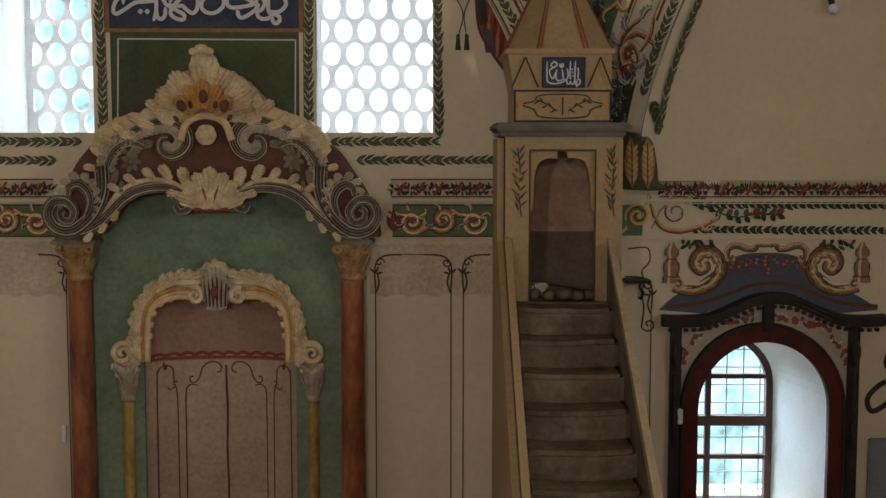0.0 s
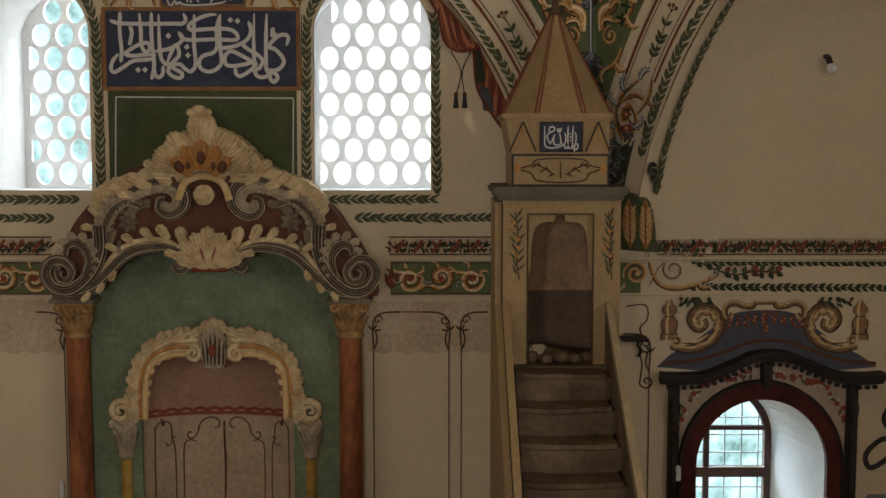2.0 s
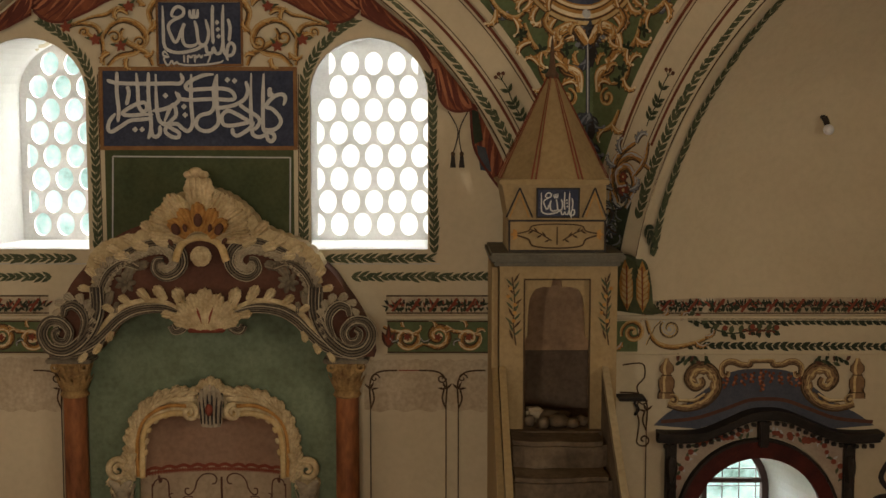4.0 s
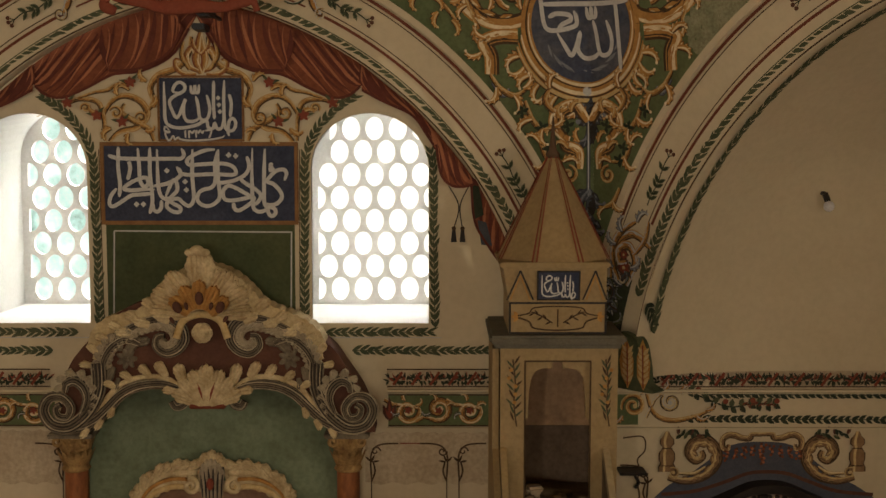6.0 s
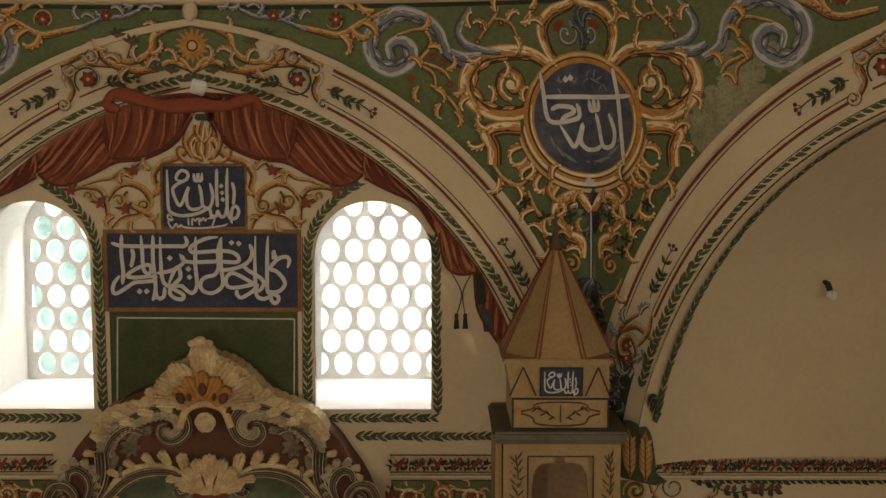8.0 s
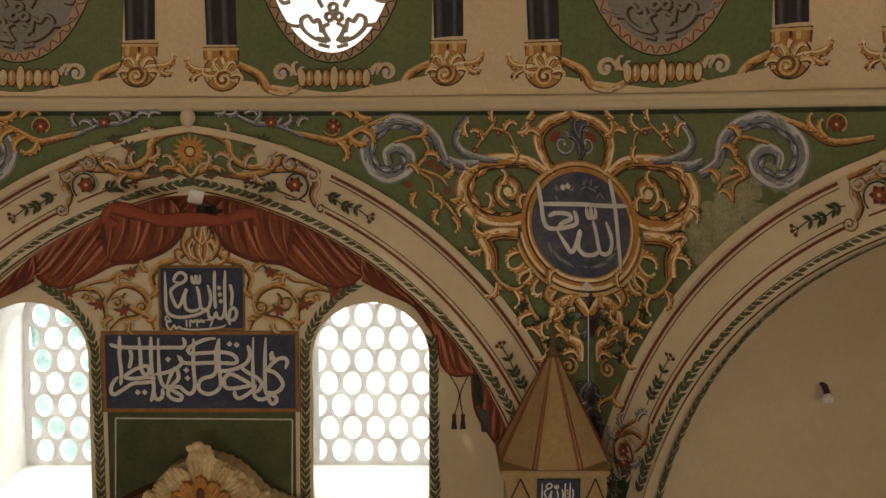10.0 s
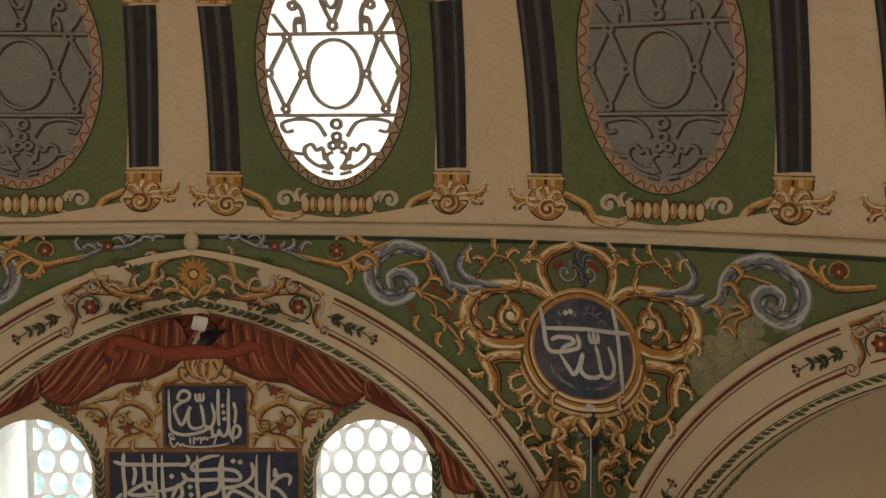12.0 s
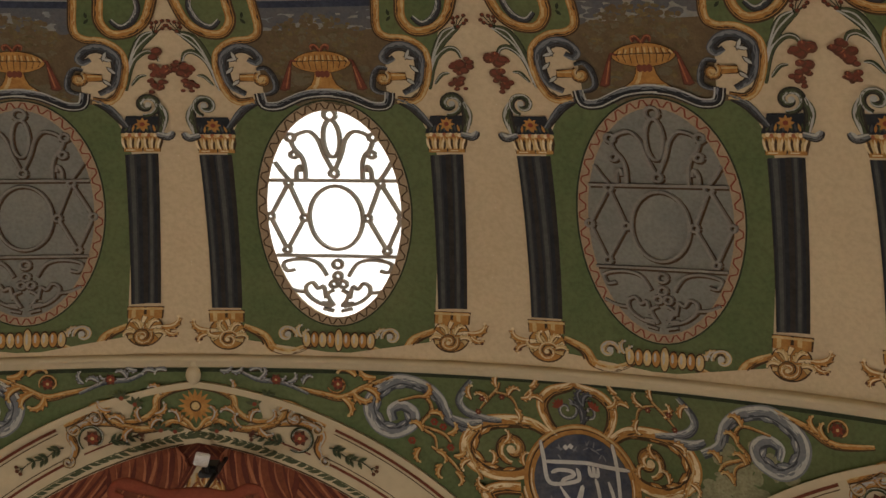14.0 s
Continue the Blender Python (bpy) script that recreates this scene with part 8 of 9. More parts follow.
    pn.stroke([(3.11, 4.45), (3.10, 3.89)], 0.03, GREYD, 0.009)
    pn.stroke([(3.11, 4.45), (3.10, 3.89)], 0.01, GREYL, 0.011)
    pn.disc(*(3.11, 4.65), 0.035, GREYL, 0.014)
    pn.done()


spandrel_side(1, True)
spandrel_side(-1, False)
# the next grey scroll on the far side of the pendentive, mirrored about its middle
pm = (3.16, 5.13)[0]
pn = Paint(spand, "painted_scrollwork", spandrel, "grey painted acanthus scroll, flaking beside bare green")
gm = lambda pts: [(2 * pm - a, b) for a, b in pts]
pn.brush(gm([(2.16, 5.54), (2.02, 5.63), (1.97, 5.78), (1.84, 5.89), (1.63, 5.93), (1.46, 5.84), (1.38, 5.71), (1.43, 5.56), (1.56, 5.49), (1.72, 5.56), (1.74, 5.67), (1.64, 5.73), (1.55, 5.68), (1.57, 5.59)]), 0.105, GREYD, GREY, GREYL, 0.004, True, True)
pn.brush(gm([(0.90, 5.80), (1.17, 5.77), (1.35, 5.86), (1.59, 5.95)]), 0.05, UMBER, GOLD, GOLDL)
for pts in ([(1.62, 5.76), (1.83, 5.80), (1.89, 5.69), (1.79, 5.56), (1.90, 5.47), (1.91, 5.34)], [(1.81, 5.56), (1.97, 5.50), (2.03, 5.43)]):
    pn.brush(gm(pts), 0.03, UMBER, GOLD, GOLDL)
for a_, b_ in gm([(1.83, 5.80), (1.87, 5.67), (1.81, 5.52), (2.01, 5.50), (1.91, 5.36), (1.28, 5.84), (1.21, 5.80)]):
    pn.acanthus(a_, b_, 2.2, 0.10, UMBER, GOLD, GOLDL, 0.009)
pn.scroll(*gm([(1.13, 5.88)])[0], 0.08, 1.2, 3.5, -1, 0.018, UMBER, GOLD, GOLDL)
flower(pn, *gm([(1.14, 5.88)])[0], 0.06)
pn.done()
WORN = mat("worn_pale_green", (0.33, 0.31, 0.19), (0.20, 0.205, 0.11), scale=9, fine=50, mix=0.6, bump=0.4)
pn = Paint(spand, "worn_patch", spandrel, "worn pale patch of green paint")
wr = random.Random(8)
for i in range(150):
    t, e = wr.random(), wr.gauss(0, 1)
    c0, c1 = (4.61, 5.54), (4.12, 5.02)
    pn.disc(c0[0] + (c1[0] - c0[0]) * t + 0.13 * e * (1.1 - 0.7 * t), c0[1] + (c1[1] - c0[1]) * t + 0.07 * wr.gauss(0, 1), wr.uniform(0.02, 0.07), WORN, 0.0065 + 0.000006 * i, 10, wr.uniform(0.02, 0.06))
    pn.up = 0.0
pn.done()
# the ring's shadow painted as a dark line; the small drop over the crown
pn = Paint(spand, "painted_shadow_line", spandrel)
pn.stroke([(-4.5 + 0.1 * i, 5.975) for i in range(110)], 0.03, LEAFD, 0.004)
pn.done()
bm = bmesh.new()
for dz, rr_ in ((0.0, 0.066),):
    bmesh.ops.create_uvsphere(bm, u_segments=16, v_segments=10, radius=1.0)
    bm.transform(Matrix.Translation((X0, YF - 0.17, 5.945)) @ Matrix.Diagonal((0.06, 0.04, 0.075, 1)))
carved_leaf(bm, X0, YF - 0.17, 5.95, math.pi / 2, 0.15, 0.05, 0.02)
tagged(mesh_ob("trim_drop", bm, CREAM, True), "cream plaster drop over the crown of the arch", "trim", kind="structure")

# ---- painted bays of the dome ----
def bar(bm, pts, w, mp, d0, d1):
    """A raised plaster bar along a line."""
    n = len(pts)
    rows = []
    for i, (u, v) in enumerate(pts):
        a, b = pts[max(i - 1, 0)], pts[min(i + 1, n - 1)]
        tx, tz = b[0] - a[0], b[1] - a[1]
        k = math.hypot(tx, tz) or 1.0
        nx, nz = -tz / k * w / 2, tx / k * w / 2
        rows.append([bm.verts.new(mp(u + nx, v + nz, d0)), bm.verts.new(mp(u + nx * 0.7, v + nz * 0.7, d1)), bm.verts.new(mp(u - nx * 0.7, v - nz * 0.7, d1)), bm.verts.new(mp(u - nx, v - nz, d0))])
    for a, b in zip(rows, rows[1:]):
        for j in range(4):
            bm.faces.new((a[j], a[(j + 1) % 4], b[(j + 1) % 4], b[j]))
    bm.faces.new(rows[0])
    bm.faces.new(rows[-1][::-1])


def ellipse(cu, cv, a, b, n=28):
    return [(cu + a * math.cos(2 * math.pi * i / n), cv + b * math.sin(2 * math.pi * i / n)) for i in range(n + 1)]


OC = (-0.04, 0.06)[0]            # the oval's middle in its bay
OV = (-0.04, 0.06)[1]


def oval_bars(win, mp, material, d0, d1, w, outline=None):
    def put(name, pts):
        bm = bmesh.new()
        bar(bm, pts, w, mp, d0, d1)
        part(name, bm, material, win)
        # umber stroke offset down and right paints a cast shadow beside the bar
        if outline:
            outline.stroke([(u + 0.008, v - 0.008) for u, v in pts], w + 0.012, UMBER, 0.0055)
    inside = lambda v: 0.49 * math.sqrt(max(0.0, 1 - ((v - OV) / 0.865) ** 2))
    for v in ((-0.03, 0.35)[1], (-0.05, -0.28)[1]):
        put("cross_bar", [(OC - inside(v), v), (OC, v), (OC + inside(v), v)])
    put("centre_oval", ellipse(OC, (-0.04, 0.04)[1], 0.195, 0.265))
    put("stem_oval", ellipse(OC, (-0.06, 0.69)[1], 0.058, 0.15, 18))
    for c, r in (((-0.04, 0.88), 0.042), ((-0.05, 0.41), 0.03), ((-0.01, -0.35), 0.035), ((-0.01, -0.45), 0.03), ((-0.04, -0.52), 0.028), ((0.03, -0.52), 0.028)):
        put("ring", ellipse(OC, c[1], r, r, 12) if abs(c[0] - OC) < 0.06 and r > 0.029 else ellipse(c[0] - (-0.01, -0.49)[0] + OC, c[1], r, r, 12))
    for s in (1, -1):
        f = lambda pts: [(OC + s * (u - OC), v) for u, v in pts]
        for c in ((0.29, 0.33), (0.19, 0.04), (0.33, -0.23), (0.44, 0.05)):
            put("ring", ellipse(OC + s * (c[0] - OC), c[1], 0.026, 0.026, 10))
        for a, b in (((0.29, 0.33), (0.19, 0.04)), ((0.19, 0.04), (0.33, -0.23)), ((0.33, -0.23), (0.44, 0.05)), ((0.44, 0.05), (0.29, 0.33))):
            q = f([a, b])
            k = math.hypot(q[1][0] - q[0][0], q[1][1] - q[0][1])
            e = 0.026 / k
            put("diamond_bar", [(q[0][0] + (q[1][0] - q[0][0]) * e, q[0][1] + (q[1][1] - q[0][1]) * e), (q[1][0] - (q[1][0] - q[0][0]) * e, q[1][1] - (q[1][1] - q[0][1]) * e)])
        put("tulip_bar", smooth_path(f([(-0.03, 0.44), (0.02, 0.56), (0.055, 0.68), (0.11, 0.745), (0.18, 0.735), (0.225, 0.705)])))
        put("ring", ellipse(*f([(0.25, 0.70)])[0], 0.03, 0.03, 10))
        put("tulip_bar", smooth_path(f([(0.165, 0.36), (0.165, 0.47), (0.185, 0.55), (0.225, 0.605), (0.245, 0.66)])))
        put("tulip_bar", smooth_path(f([(0.23, 0.36), (0.225, 0.43), (0.20, 0.47), (0.19, 0.42)])))
        put("ring", ellipse(*f([(0.235, 0.56)])[0], 0.026, 0.026, 10))
        put("tulip_bar", f([(0.29, 0.36), (0.33, 0.42), (0.375, 0.50)]))
        put("scroll_bar", smooth_path(f([(0.04, -0.45), (0.11, -0.34), (0.23, -0.31), (0.36, -0.34), (0.34, -0.41), (0.28, -0.40)])))
        put("scroll_bar", smooth_path(f([(0.01, -0.71), (0.11, -0.68), (0.19, -0.61), (0.20, -0.54), (0.15, -0.51), (0.11, -0.56), (0.07, -0.54), (0.05, -0.64)])))
        put("scroll_bar", smooth_path(f([(0.20, -0.59), (0.28, -0.58), (0.36, -0.54)])))
        put("basket_bar", smooth_path(f([(-0.01, -0.75), (0.07, -0.73)]), 3))
        put("basket_bar", smooth_path(f([(-0.01, -0.69), (0.08, -0.68)]), 3))
        put("petal_bar", smooth_path(f([(-0.01, -0.57), (0.04, -0.61), (-0.01, -0.71)])))


def bay(k, centre):
    mp = bay_map(centre)
    dm = dome_ob
    # green field between the columns
    bm = bmesh.new()
    x0, x1 = (-0.74, -0.03)[0] - 0.03, (0.69, -0.00)[0] + 0.03
    zt, zb = (0.05, 1.03)[1], (-0.02, -1.10)[1]
    n, m = 16, 24
    hole = k == 1
    loopo = []
    rr = 48
    prev = None
    for s in (0.0, 0.15, 0.4, 0.7, 1.0):
        row = []
        for i in range(rr):
            a = 2 * math.pi * i / rr
            ca, sa = math.cos(a), math.sin(a)
            e = min((x1 - OC) / abs(ca) if ca > 1e-6 else ((OC - x0) / abs(ca) if ca < -1e-6 else 1e9), (zt - OV) / abs(sa) if sa > 1e-6 else ((OV - zb) / abs(sa) if sa < -1e-6 else 1e9))
            iu, iv = OC + 0.555 * ca, OV + 0.915 * sa
            ou, ov = OC + e * ca, OV + e * sa
            ou = OC + min(max(ou - OC, -0.73 + 0.5 * max(0.0, ov - 0.62)), 0.75 - 0.5 * max(0.0, ov - 0.62))
            row.append(bm.verts.new(mp(iu + (ou - iu) * s, iv + (ov - iv) * s, 0.004)))
        if prev:
            for i in range(rr):
                bm.faces.new((prev[i], prev[(i + 1) % rr], row[(i + 1) % rr], row[i]))
        prev = row
    part("green_field", bm, GREEN, dm, "dark green painted field round the oval")
    # oval border with a red wavy line
    pn = Paint(dm, "oval_border", mp, "tan painted oval border with a red zigzag line")
    pn.stroke(ellipse(OC, OV, 0.525, 0.892, 64), 0.075, BORDER, 0.007)
    pn.stroke(ellipse(OC, OV, 0.565, 0.932, 64), 0.012, LEAFD, 0.008)
    nz = 160
    pn.stroke([(OC + (0.525 + 0.022 * (1 if (i // 2) % 2 else -1)) * math.cos(2 * math.pi * i / nz), OV + (0.892 + 0.022 * (1 if (i // 2) % 2 else -1)) * math.sin(2 * math.pi * i / nz)) for i in range(nz + 1)], 0.011, RED if k != 1 else UMBER, 0.010)
    pn.done()
    win = thing("window_%d" % (k + 4), mp(OC, OV - 0.93), "oval window with pierced plaster tracery against bright sky" if k == 1 else "blind oval window with grey painted plaster tracery", "window")
    tagged(win, kind="structure")
    if k == 1:
        oval_bars(win, mp, TRACERY, -0.05, -0.005, 0.031)
    else:
        bm = bmesh.new()
        rings = [[bm.verts.new(mp(OC + 0.495 * q / 9 * math.cos(2 * math.pi * i / 40), OV + 0.862 * q / 9 * math.sin(2 * math.pi * i / 40), 0.004)) for i in range(40)] for q in range(1, 10)]
        bm.faces.new(rings[0])
        for a, b in zip(rings, rings[1:]):
            for i in range(40):
                bm.faces.new((a[i], a[(i + 1) % 40], b[(i + 1) % 40], b[i]))
        part("blind_field", bm, BLIND, win)
        # holds the shadow strokes painted on the blind field
        ol = Paint(win, "painted_bar_shadow", mp)
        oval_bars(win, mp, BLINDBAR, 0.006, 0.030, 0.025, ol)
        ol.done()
    # paired columns
    for pr in (((-0.99, -0.73), (-0.97, 0.56), (-0.89, -0.73), (-0.88, 0.56)), ((-0.89, -0.73), (-0.88, 0.56), (-0.76, -0.73), (-0.74, 0.56)), ((0.73, -0.70), (0.66, 0.56), (0.85, -0.69), (0.80, 0.57)), ((0.85, -0.69), (0.80, 0.57), (0.95, -0.69), (0.89, 0.57))):
        pn = Paint(dm, "painted_column", mp, "painted slate blue column")
        lb, lt, rb, rt = pr
        lerp = lambda a, b, f: (a[0] + (b[0] - a[0]) * f, a[1] + (b[1] - a[1]) * f)
        for f0, f1, m_ in ((0.0, 0.05, BLACK), (0.05, 0.14, COLD), (0.14, 0.22, COLEDGE), (0.22, 0.44, COLMID), (0.44, 0.54, COLEDGE), (0.54, 0.76, COLD), (0.76, 1.0, BLACK)):
            pts_l = [lerp(lerp(lb, rb, f0), lerp(lt, rt, f0), i / 8) for i in range(9)]
            pts_r = [lerp(lerp(lb, rb, f1), lerp(lt, rt, f1), i / 8) for i in range(9)]
            nb = len(pn.bm.faces)
            a = [pn.bm.verts.new(mp(u, v, 0.009)) for u, v in pts_l]
            b = [pn.bm.verts.new(mp(u, v, 0.009)) for u, v in pts_r]
            for i in range(8):
                pn.bm.faces.new((a[i], a[i + 1], b[i + 1], b[i]))
            pn.slot(m_, nb)
        pn.done()
    for s, cb, ct in ((-1, (-0.88, -0.80), (-0.84, 0.62)), (1, (0.84, -0.77), (0.78, 0.63))):
        # foot: gilt drum and shell
        pn = Paint(dm, "painted_column_foot", mp, "ochre painted column foot with acanthus shell")
        u, v = cb
        for q in (-0.068, 0.068):
            pn.fill([(u + q - 0.066, v - 0.05), (u + q + 0.066, v - 0.05), (u + q + 0.070, v + 0.055), (u + q - 0.070, v + 0.055)], UMBER, 0.010)
            pn.fill([(u + q - 0.06, v - 0.05), (u + q + 0.055, v - 0.05), (u + q + 0.055, v + 0.05), (u + q - 0.06, v + 0.05)], GOLD, 0.012)
            pn.stroke([(u + q - 0.02, v - 0.045), (u + q - 0.02, v + 0.045)], 0.03, GOLDL, 0.013)
            pn.stroke([(u + q - 0.068, v + 0.035), (u + q + 0.068, v + 0.035)], 0.018, GOLDL, 0.014)
        pn.disc(u, v - 0.15, 0.145, UMBER, 0.011, 24)
        pn.disc(u, v - 0.148, 0.134, GOLD, 0.013, 24)
        for i in range(7):
            a = math.pi * (-0.12 + 1.24 * i / 6)
            b = [(u + r_ * math.cos(a + s * 0.5 * (0.13 - r_) / 0.13), v - 0.16 + r_ * math.sin(a + s * 0.5 * (0.13 - r_) / 0.13)) for r_ in (0.03, 0.055, 0.08, 0.105, 0.13)]
            pn.stroke(b, lambda t: 0.012 + 0.034 * t, UMBER, 0.0145)
            pn.stroke(b, lambda t: 0.008 + 0.026 * t, CREAMP if i % 2 else GOLDL, 0.0155)
        for i in range(4):
            a = math.pi * (0.05 + 0.30 * i)
            pn.acanthus(u + 0.06 * math.cos(a), v - 0.18 + 0.05 * math.sin(a), a, 0.085, UMBER, GOLDL, CREAMP, 0.017)
        pn.scroll(u - s * 0.01, v - 0.20, 0.075, 1.4, 0.5, -s, 0.032, UMBER, GOLD, CREAMP, 0.021)
        pn.acanthus(u + s * 0.13, v - 0.12, 0.25 if s > 0 else math.pi - 0.25, 0.13, UMBER, GOLD, CREAMP, 0.010)
        pn.acanthus(u + s * 0.15, v - 0.15, -0.5 if s > 0 else math.pi + 0.5, 0.09, UMBER, GOLD, CREAMP, 0.010)
        for q in range(3):
            pn.disc(u + s * (0.20 + 0.02 * q), v - 0.20 + 0.02 * (q % 2), 0.013, BROWN, 0.012, 8)
        pn.done()
        # capital
        pn = Paint(dm, "painted_capital", mp, "ochre and green painted capital with flower and scroll")
        u, v = ct
        for q, hw in ((-0.062, 0.066), (0.068, 0.060)):
            pn.fill([(u + q - hw, v - 0.045), (u + q + hw, v - 0.045), (u + q + hw * 1.25, v + 0.10), (u + q - hw * 1.25, v + 0.10)], UMBER, 0.010)
            pn.fill([(u + q - hw * 0.92, v - 0.04), (u + q + hw * 0.9, v - 0.04), (u + q + hw * 1.15, v + 0.09), (u + q - hw * 1.18, v + 0.09)], GOLD, 0.0112)
            for i in range(9):
                e = (i - 4) / 4
                pn.leaf(u + q + e * hw * 0.85, v - 0.025, 1.57 - 0.25 * e, 0.10, 0.022, (CREAMP, GOLDL, UMBER)[(i * 2 + (q > 0)) % 3], 0.013)
            for i in range(7):
                e = (i - 3) / 3
                pn.disc(u + q + e * hw * 1.05, v + 0.088 + 0.006 * (i % 2), 0.015, (GOLDL, CREAMP, CURTAINL)[i % 3], 0.0145, 8)
            pn.stroke([(u + q - hw * 0.95, v - 0.035), (u + q + hw * 0.95, v - 0.035)], 0.022, GOLD, 0.0142)
            pn.stroke([(u + q - hw * 0.7, v - 0.032), (u + q + hw * 0.2, v - 0.032)], 0.009, CREAMP, 0.0150)
        pn.fill([(u - 0.15, v + 0.105), (u + 0.15, v + 0.105), (u + 0.11, v + 0.24), (u - 0.11, v + 0.24)], COLD, 0.010)
        for i in range(10):
            pn.leaf(u - 0.12 + 0.026 * i, v + 0.115, 1.2 + 0.08 * i, 0.06, 0.018, (LEAF, GREYD, GOLD)[i % 3], 0.0115)
        for i in range(8):
            pn.leaf(u, v + 0.175, 0.785 * i, 0.055, 0.025, GOLD, 0.013)
        pn.disc(u, v + 0.175, 0.018, RED, 0.015, 8)
        pn.scroll(u + s * 0.03, v + 0.33, 0.085, 1.3, 4.4, s, 0.04, BLACK, LEAF, GREYL, 0.012)
        pn.brush([(u + s * 0.13, v + 0.11), (u + s * 0.15, v + 0.24), (u + s * 0.11, v + 0.34)], 0.06, BLACK, LEAF, GREYL, 0.010)
        pn.brush([(u + s * 0.10, v + 0.10), (u + s * 0.18, v + 0.08), (u + s * 0.21, v + 0.12)], 0.05, BLACK, GREY, GREYL, 0.011)
        pn.brush([(u - s * 0.10, v + 0.15), (u - s * 0.22, v + 0.30), (u - s * 0.33, v + 0.36)], 0.05, BLACK, GREYD, GREY, 0.009)
        pn.done()
    # foot of the bay: ochre swags and a gadrooned centre piece
    pn = Paint(dm, "painted_bay_foot", mp, "ochre painted swag and gadrooned border under the oval")
    pn.fill([(-0.77, -1.00), (-0.59, -1.09), (-0.37, -1.15), (-0.02, -1.16), (0.37, -1.14), (0.59, -1.08), (0.74, -0.97), (0.75, -1.19), (-0.77, -1.24)], CEIL, 0.006)
    for s in (1, -1):
        f = lambda pts: [(OC + 0.02 + s * (u - OC - 0.02), v) for u, v in pts]
        pn.brush(f([(0.71, -0.88), (0.56, -0.96), (0.49, -1.07), (0.35, -1.10), (0.20, -1.03)]), 0.075, UMBER, GOLD, GOLDL, 0.009)
        pn.scroll(f([(0.38, -0.95)])[0][0], (0.38, -0.95)[1], 0.07, 1.1, 3.4 if s > 0 else -0.3, -s, 0.045, UMBER, GOLDL, GREYL, 0.012)
        for c in ((0.27, -0.97), (0.22, -1.01)):
            pn.acanthus(f([c])[0][0], c[1], 1.2 if s > 0 else 1.9, 0.09, UMBER, GOLDL, GREYL, 0.012)
    for i in range(9):
        u = OC + 0.02 + 0.062 * (i - 4)
        h = 0.075 + 0.03 * (i == 4)
        pn.disc(u, (-0.00, -0.99)[1], 0.038, UMBER, 0.014, 14, h)
        pn.disc(u, (-0.00, -0.99)[1], 0.029, GOLD if i % 2 else GOLDL, 0.016, 14, h - 0.012)
        pn.disc(u - 0.006, (-0.00, -0.99)[1] + 0.01, 0.010, GREYL, 0.018, 10, h * 0.5)
    pn.done()
    # landscape with an urn over the oval
    tp = Paint(dm, "painted_landscape", mp, "painted panel with a golden urn before brown trees and dusky blue sky")
    zt2, zb2 = (0.05, 1.87)[1], (-0.03, 0.98)[1] - 0.02
    nb = len(tp.bm.faces)
    rows = [[tp.bm.verts.new(mp(OC + 0.62 * (2 * i / 12 - 1), zb2 + (zt2 - zb2) * j / 8, 0.006)) for i in range(13)] for j in range(9)]
    for a, b in zip(rows, rows[1:]):
        for i in range(12):
            tp.bm.faces.new((a[i], a[i + 1], b[i + 1], b[i]))
    tp.slot(SKYB, nb)
    for f_ in list(tp.bm.faces)[nb:nb + 60]:
        f_.material_index = tp.mats.index(TREEA) if TREEA in tp.mats else (tp.mats.append(TREEA) or 1)
    r = random.Random(20 + k)
    zn = (0.03, 1.71)[1]
    for q in range(70):
        tp.disc(OC + r.uniform(-0.40, 0.40), zn - 0.03 - 0.16 * r.random() ** 2, r.uniform(0.03, 0.06), SKYM, 0.0066 + 0.000008 * q, 12, r.uniform(0.015, 0.03))
        tp.up = 0.0
    tp.stroke([(OC - 0.45 + 0.09 * i, zn) for i in range(11)], 0.075, SKYM, 0.0074)
    tp.stroke([(OC - 0.45 + 0.09 * i, zn + 0.012) for i in range(11)], 0.05, NAVY, 0.0077)
    tc = (-0.04, 1.43)[1]
    for q in range(520):
        a, d = r.uniform(0, 6.28), r.random() ** 0.55
        u, v = OC - 0.02 + 0.33 * d * math.cos(a), tc + 0.215 * d * math.sin(a)
        k_ = r.uniform(0.010, 0.030) * (1.3 - 0.6 * d)
        tp.disc(u, v, k_, (TREEA, TREEB, TREEA, LANDSC)[q % 4], 0.0078 + 0.000005 * q, 8, k_ * r.uniform(0.6, 1.0))
        tp.up = 0.0
    for q in range(120):
        u, v = OC + r.gauss(0, 0.17), zb2 + abs(r.gauss(0, 0.16))
        tp.disc(u, v, r.uniform(0.03, 0.07), (TREEA, LANDSC, TREEB)[q % 3], 0.0072 + 0.000004 * q, 10, r.uniform(0.02, 0.04))
        tp.up = 0.0
    tp.done()
    pn = Paint(dm, "painted_urn", lambda u, v, d=0.0: mp(u, v, d + 0.012), "golden painted urn with red drapes")
    v = (-0.03, 1.28)[1]
    u = OC + 0.0
    lens = [(0.195 * math.cos(2 * math.pi * i / 28) , (0.088 if i < 14 else 0.075) * math.sin(2 * math.pi * i / 28) * abs(math.sin(2 * math.pi * i / 28)) ** 0.25) for i in range(28)]
    foot = [(-0.055, -0.06), (0.055, -0.06), (0.065, -0.12), (0.09, -0.17), (0.16, -0.225), (-0.16, -0.225), (-0.09, -0.17), (-0.065, -0.12)]
    pn.fill([(u + a * 1.06, v + b * 1.0) for a, b in foot], UMBER, 0.005)
    pn.fill([(u + a * 0.96, v + b) for a, b in foot], GOLD, 0.007)
    pn.stroke([(u - 0.03, v - 0.10), (u - 0.045, v - 0.16), (u - 0.07, v - 0.20)], 0.022, GOLDL, 0.009)
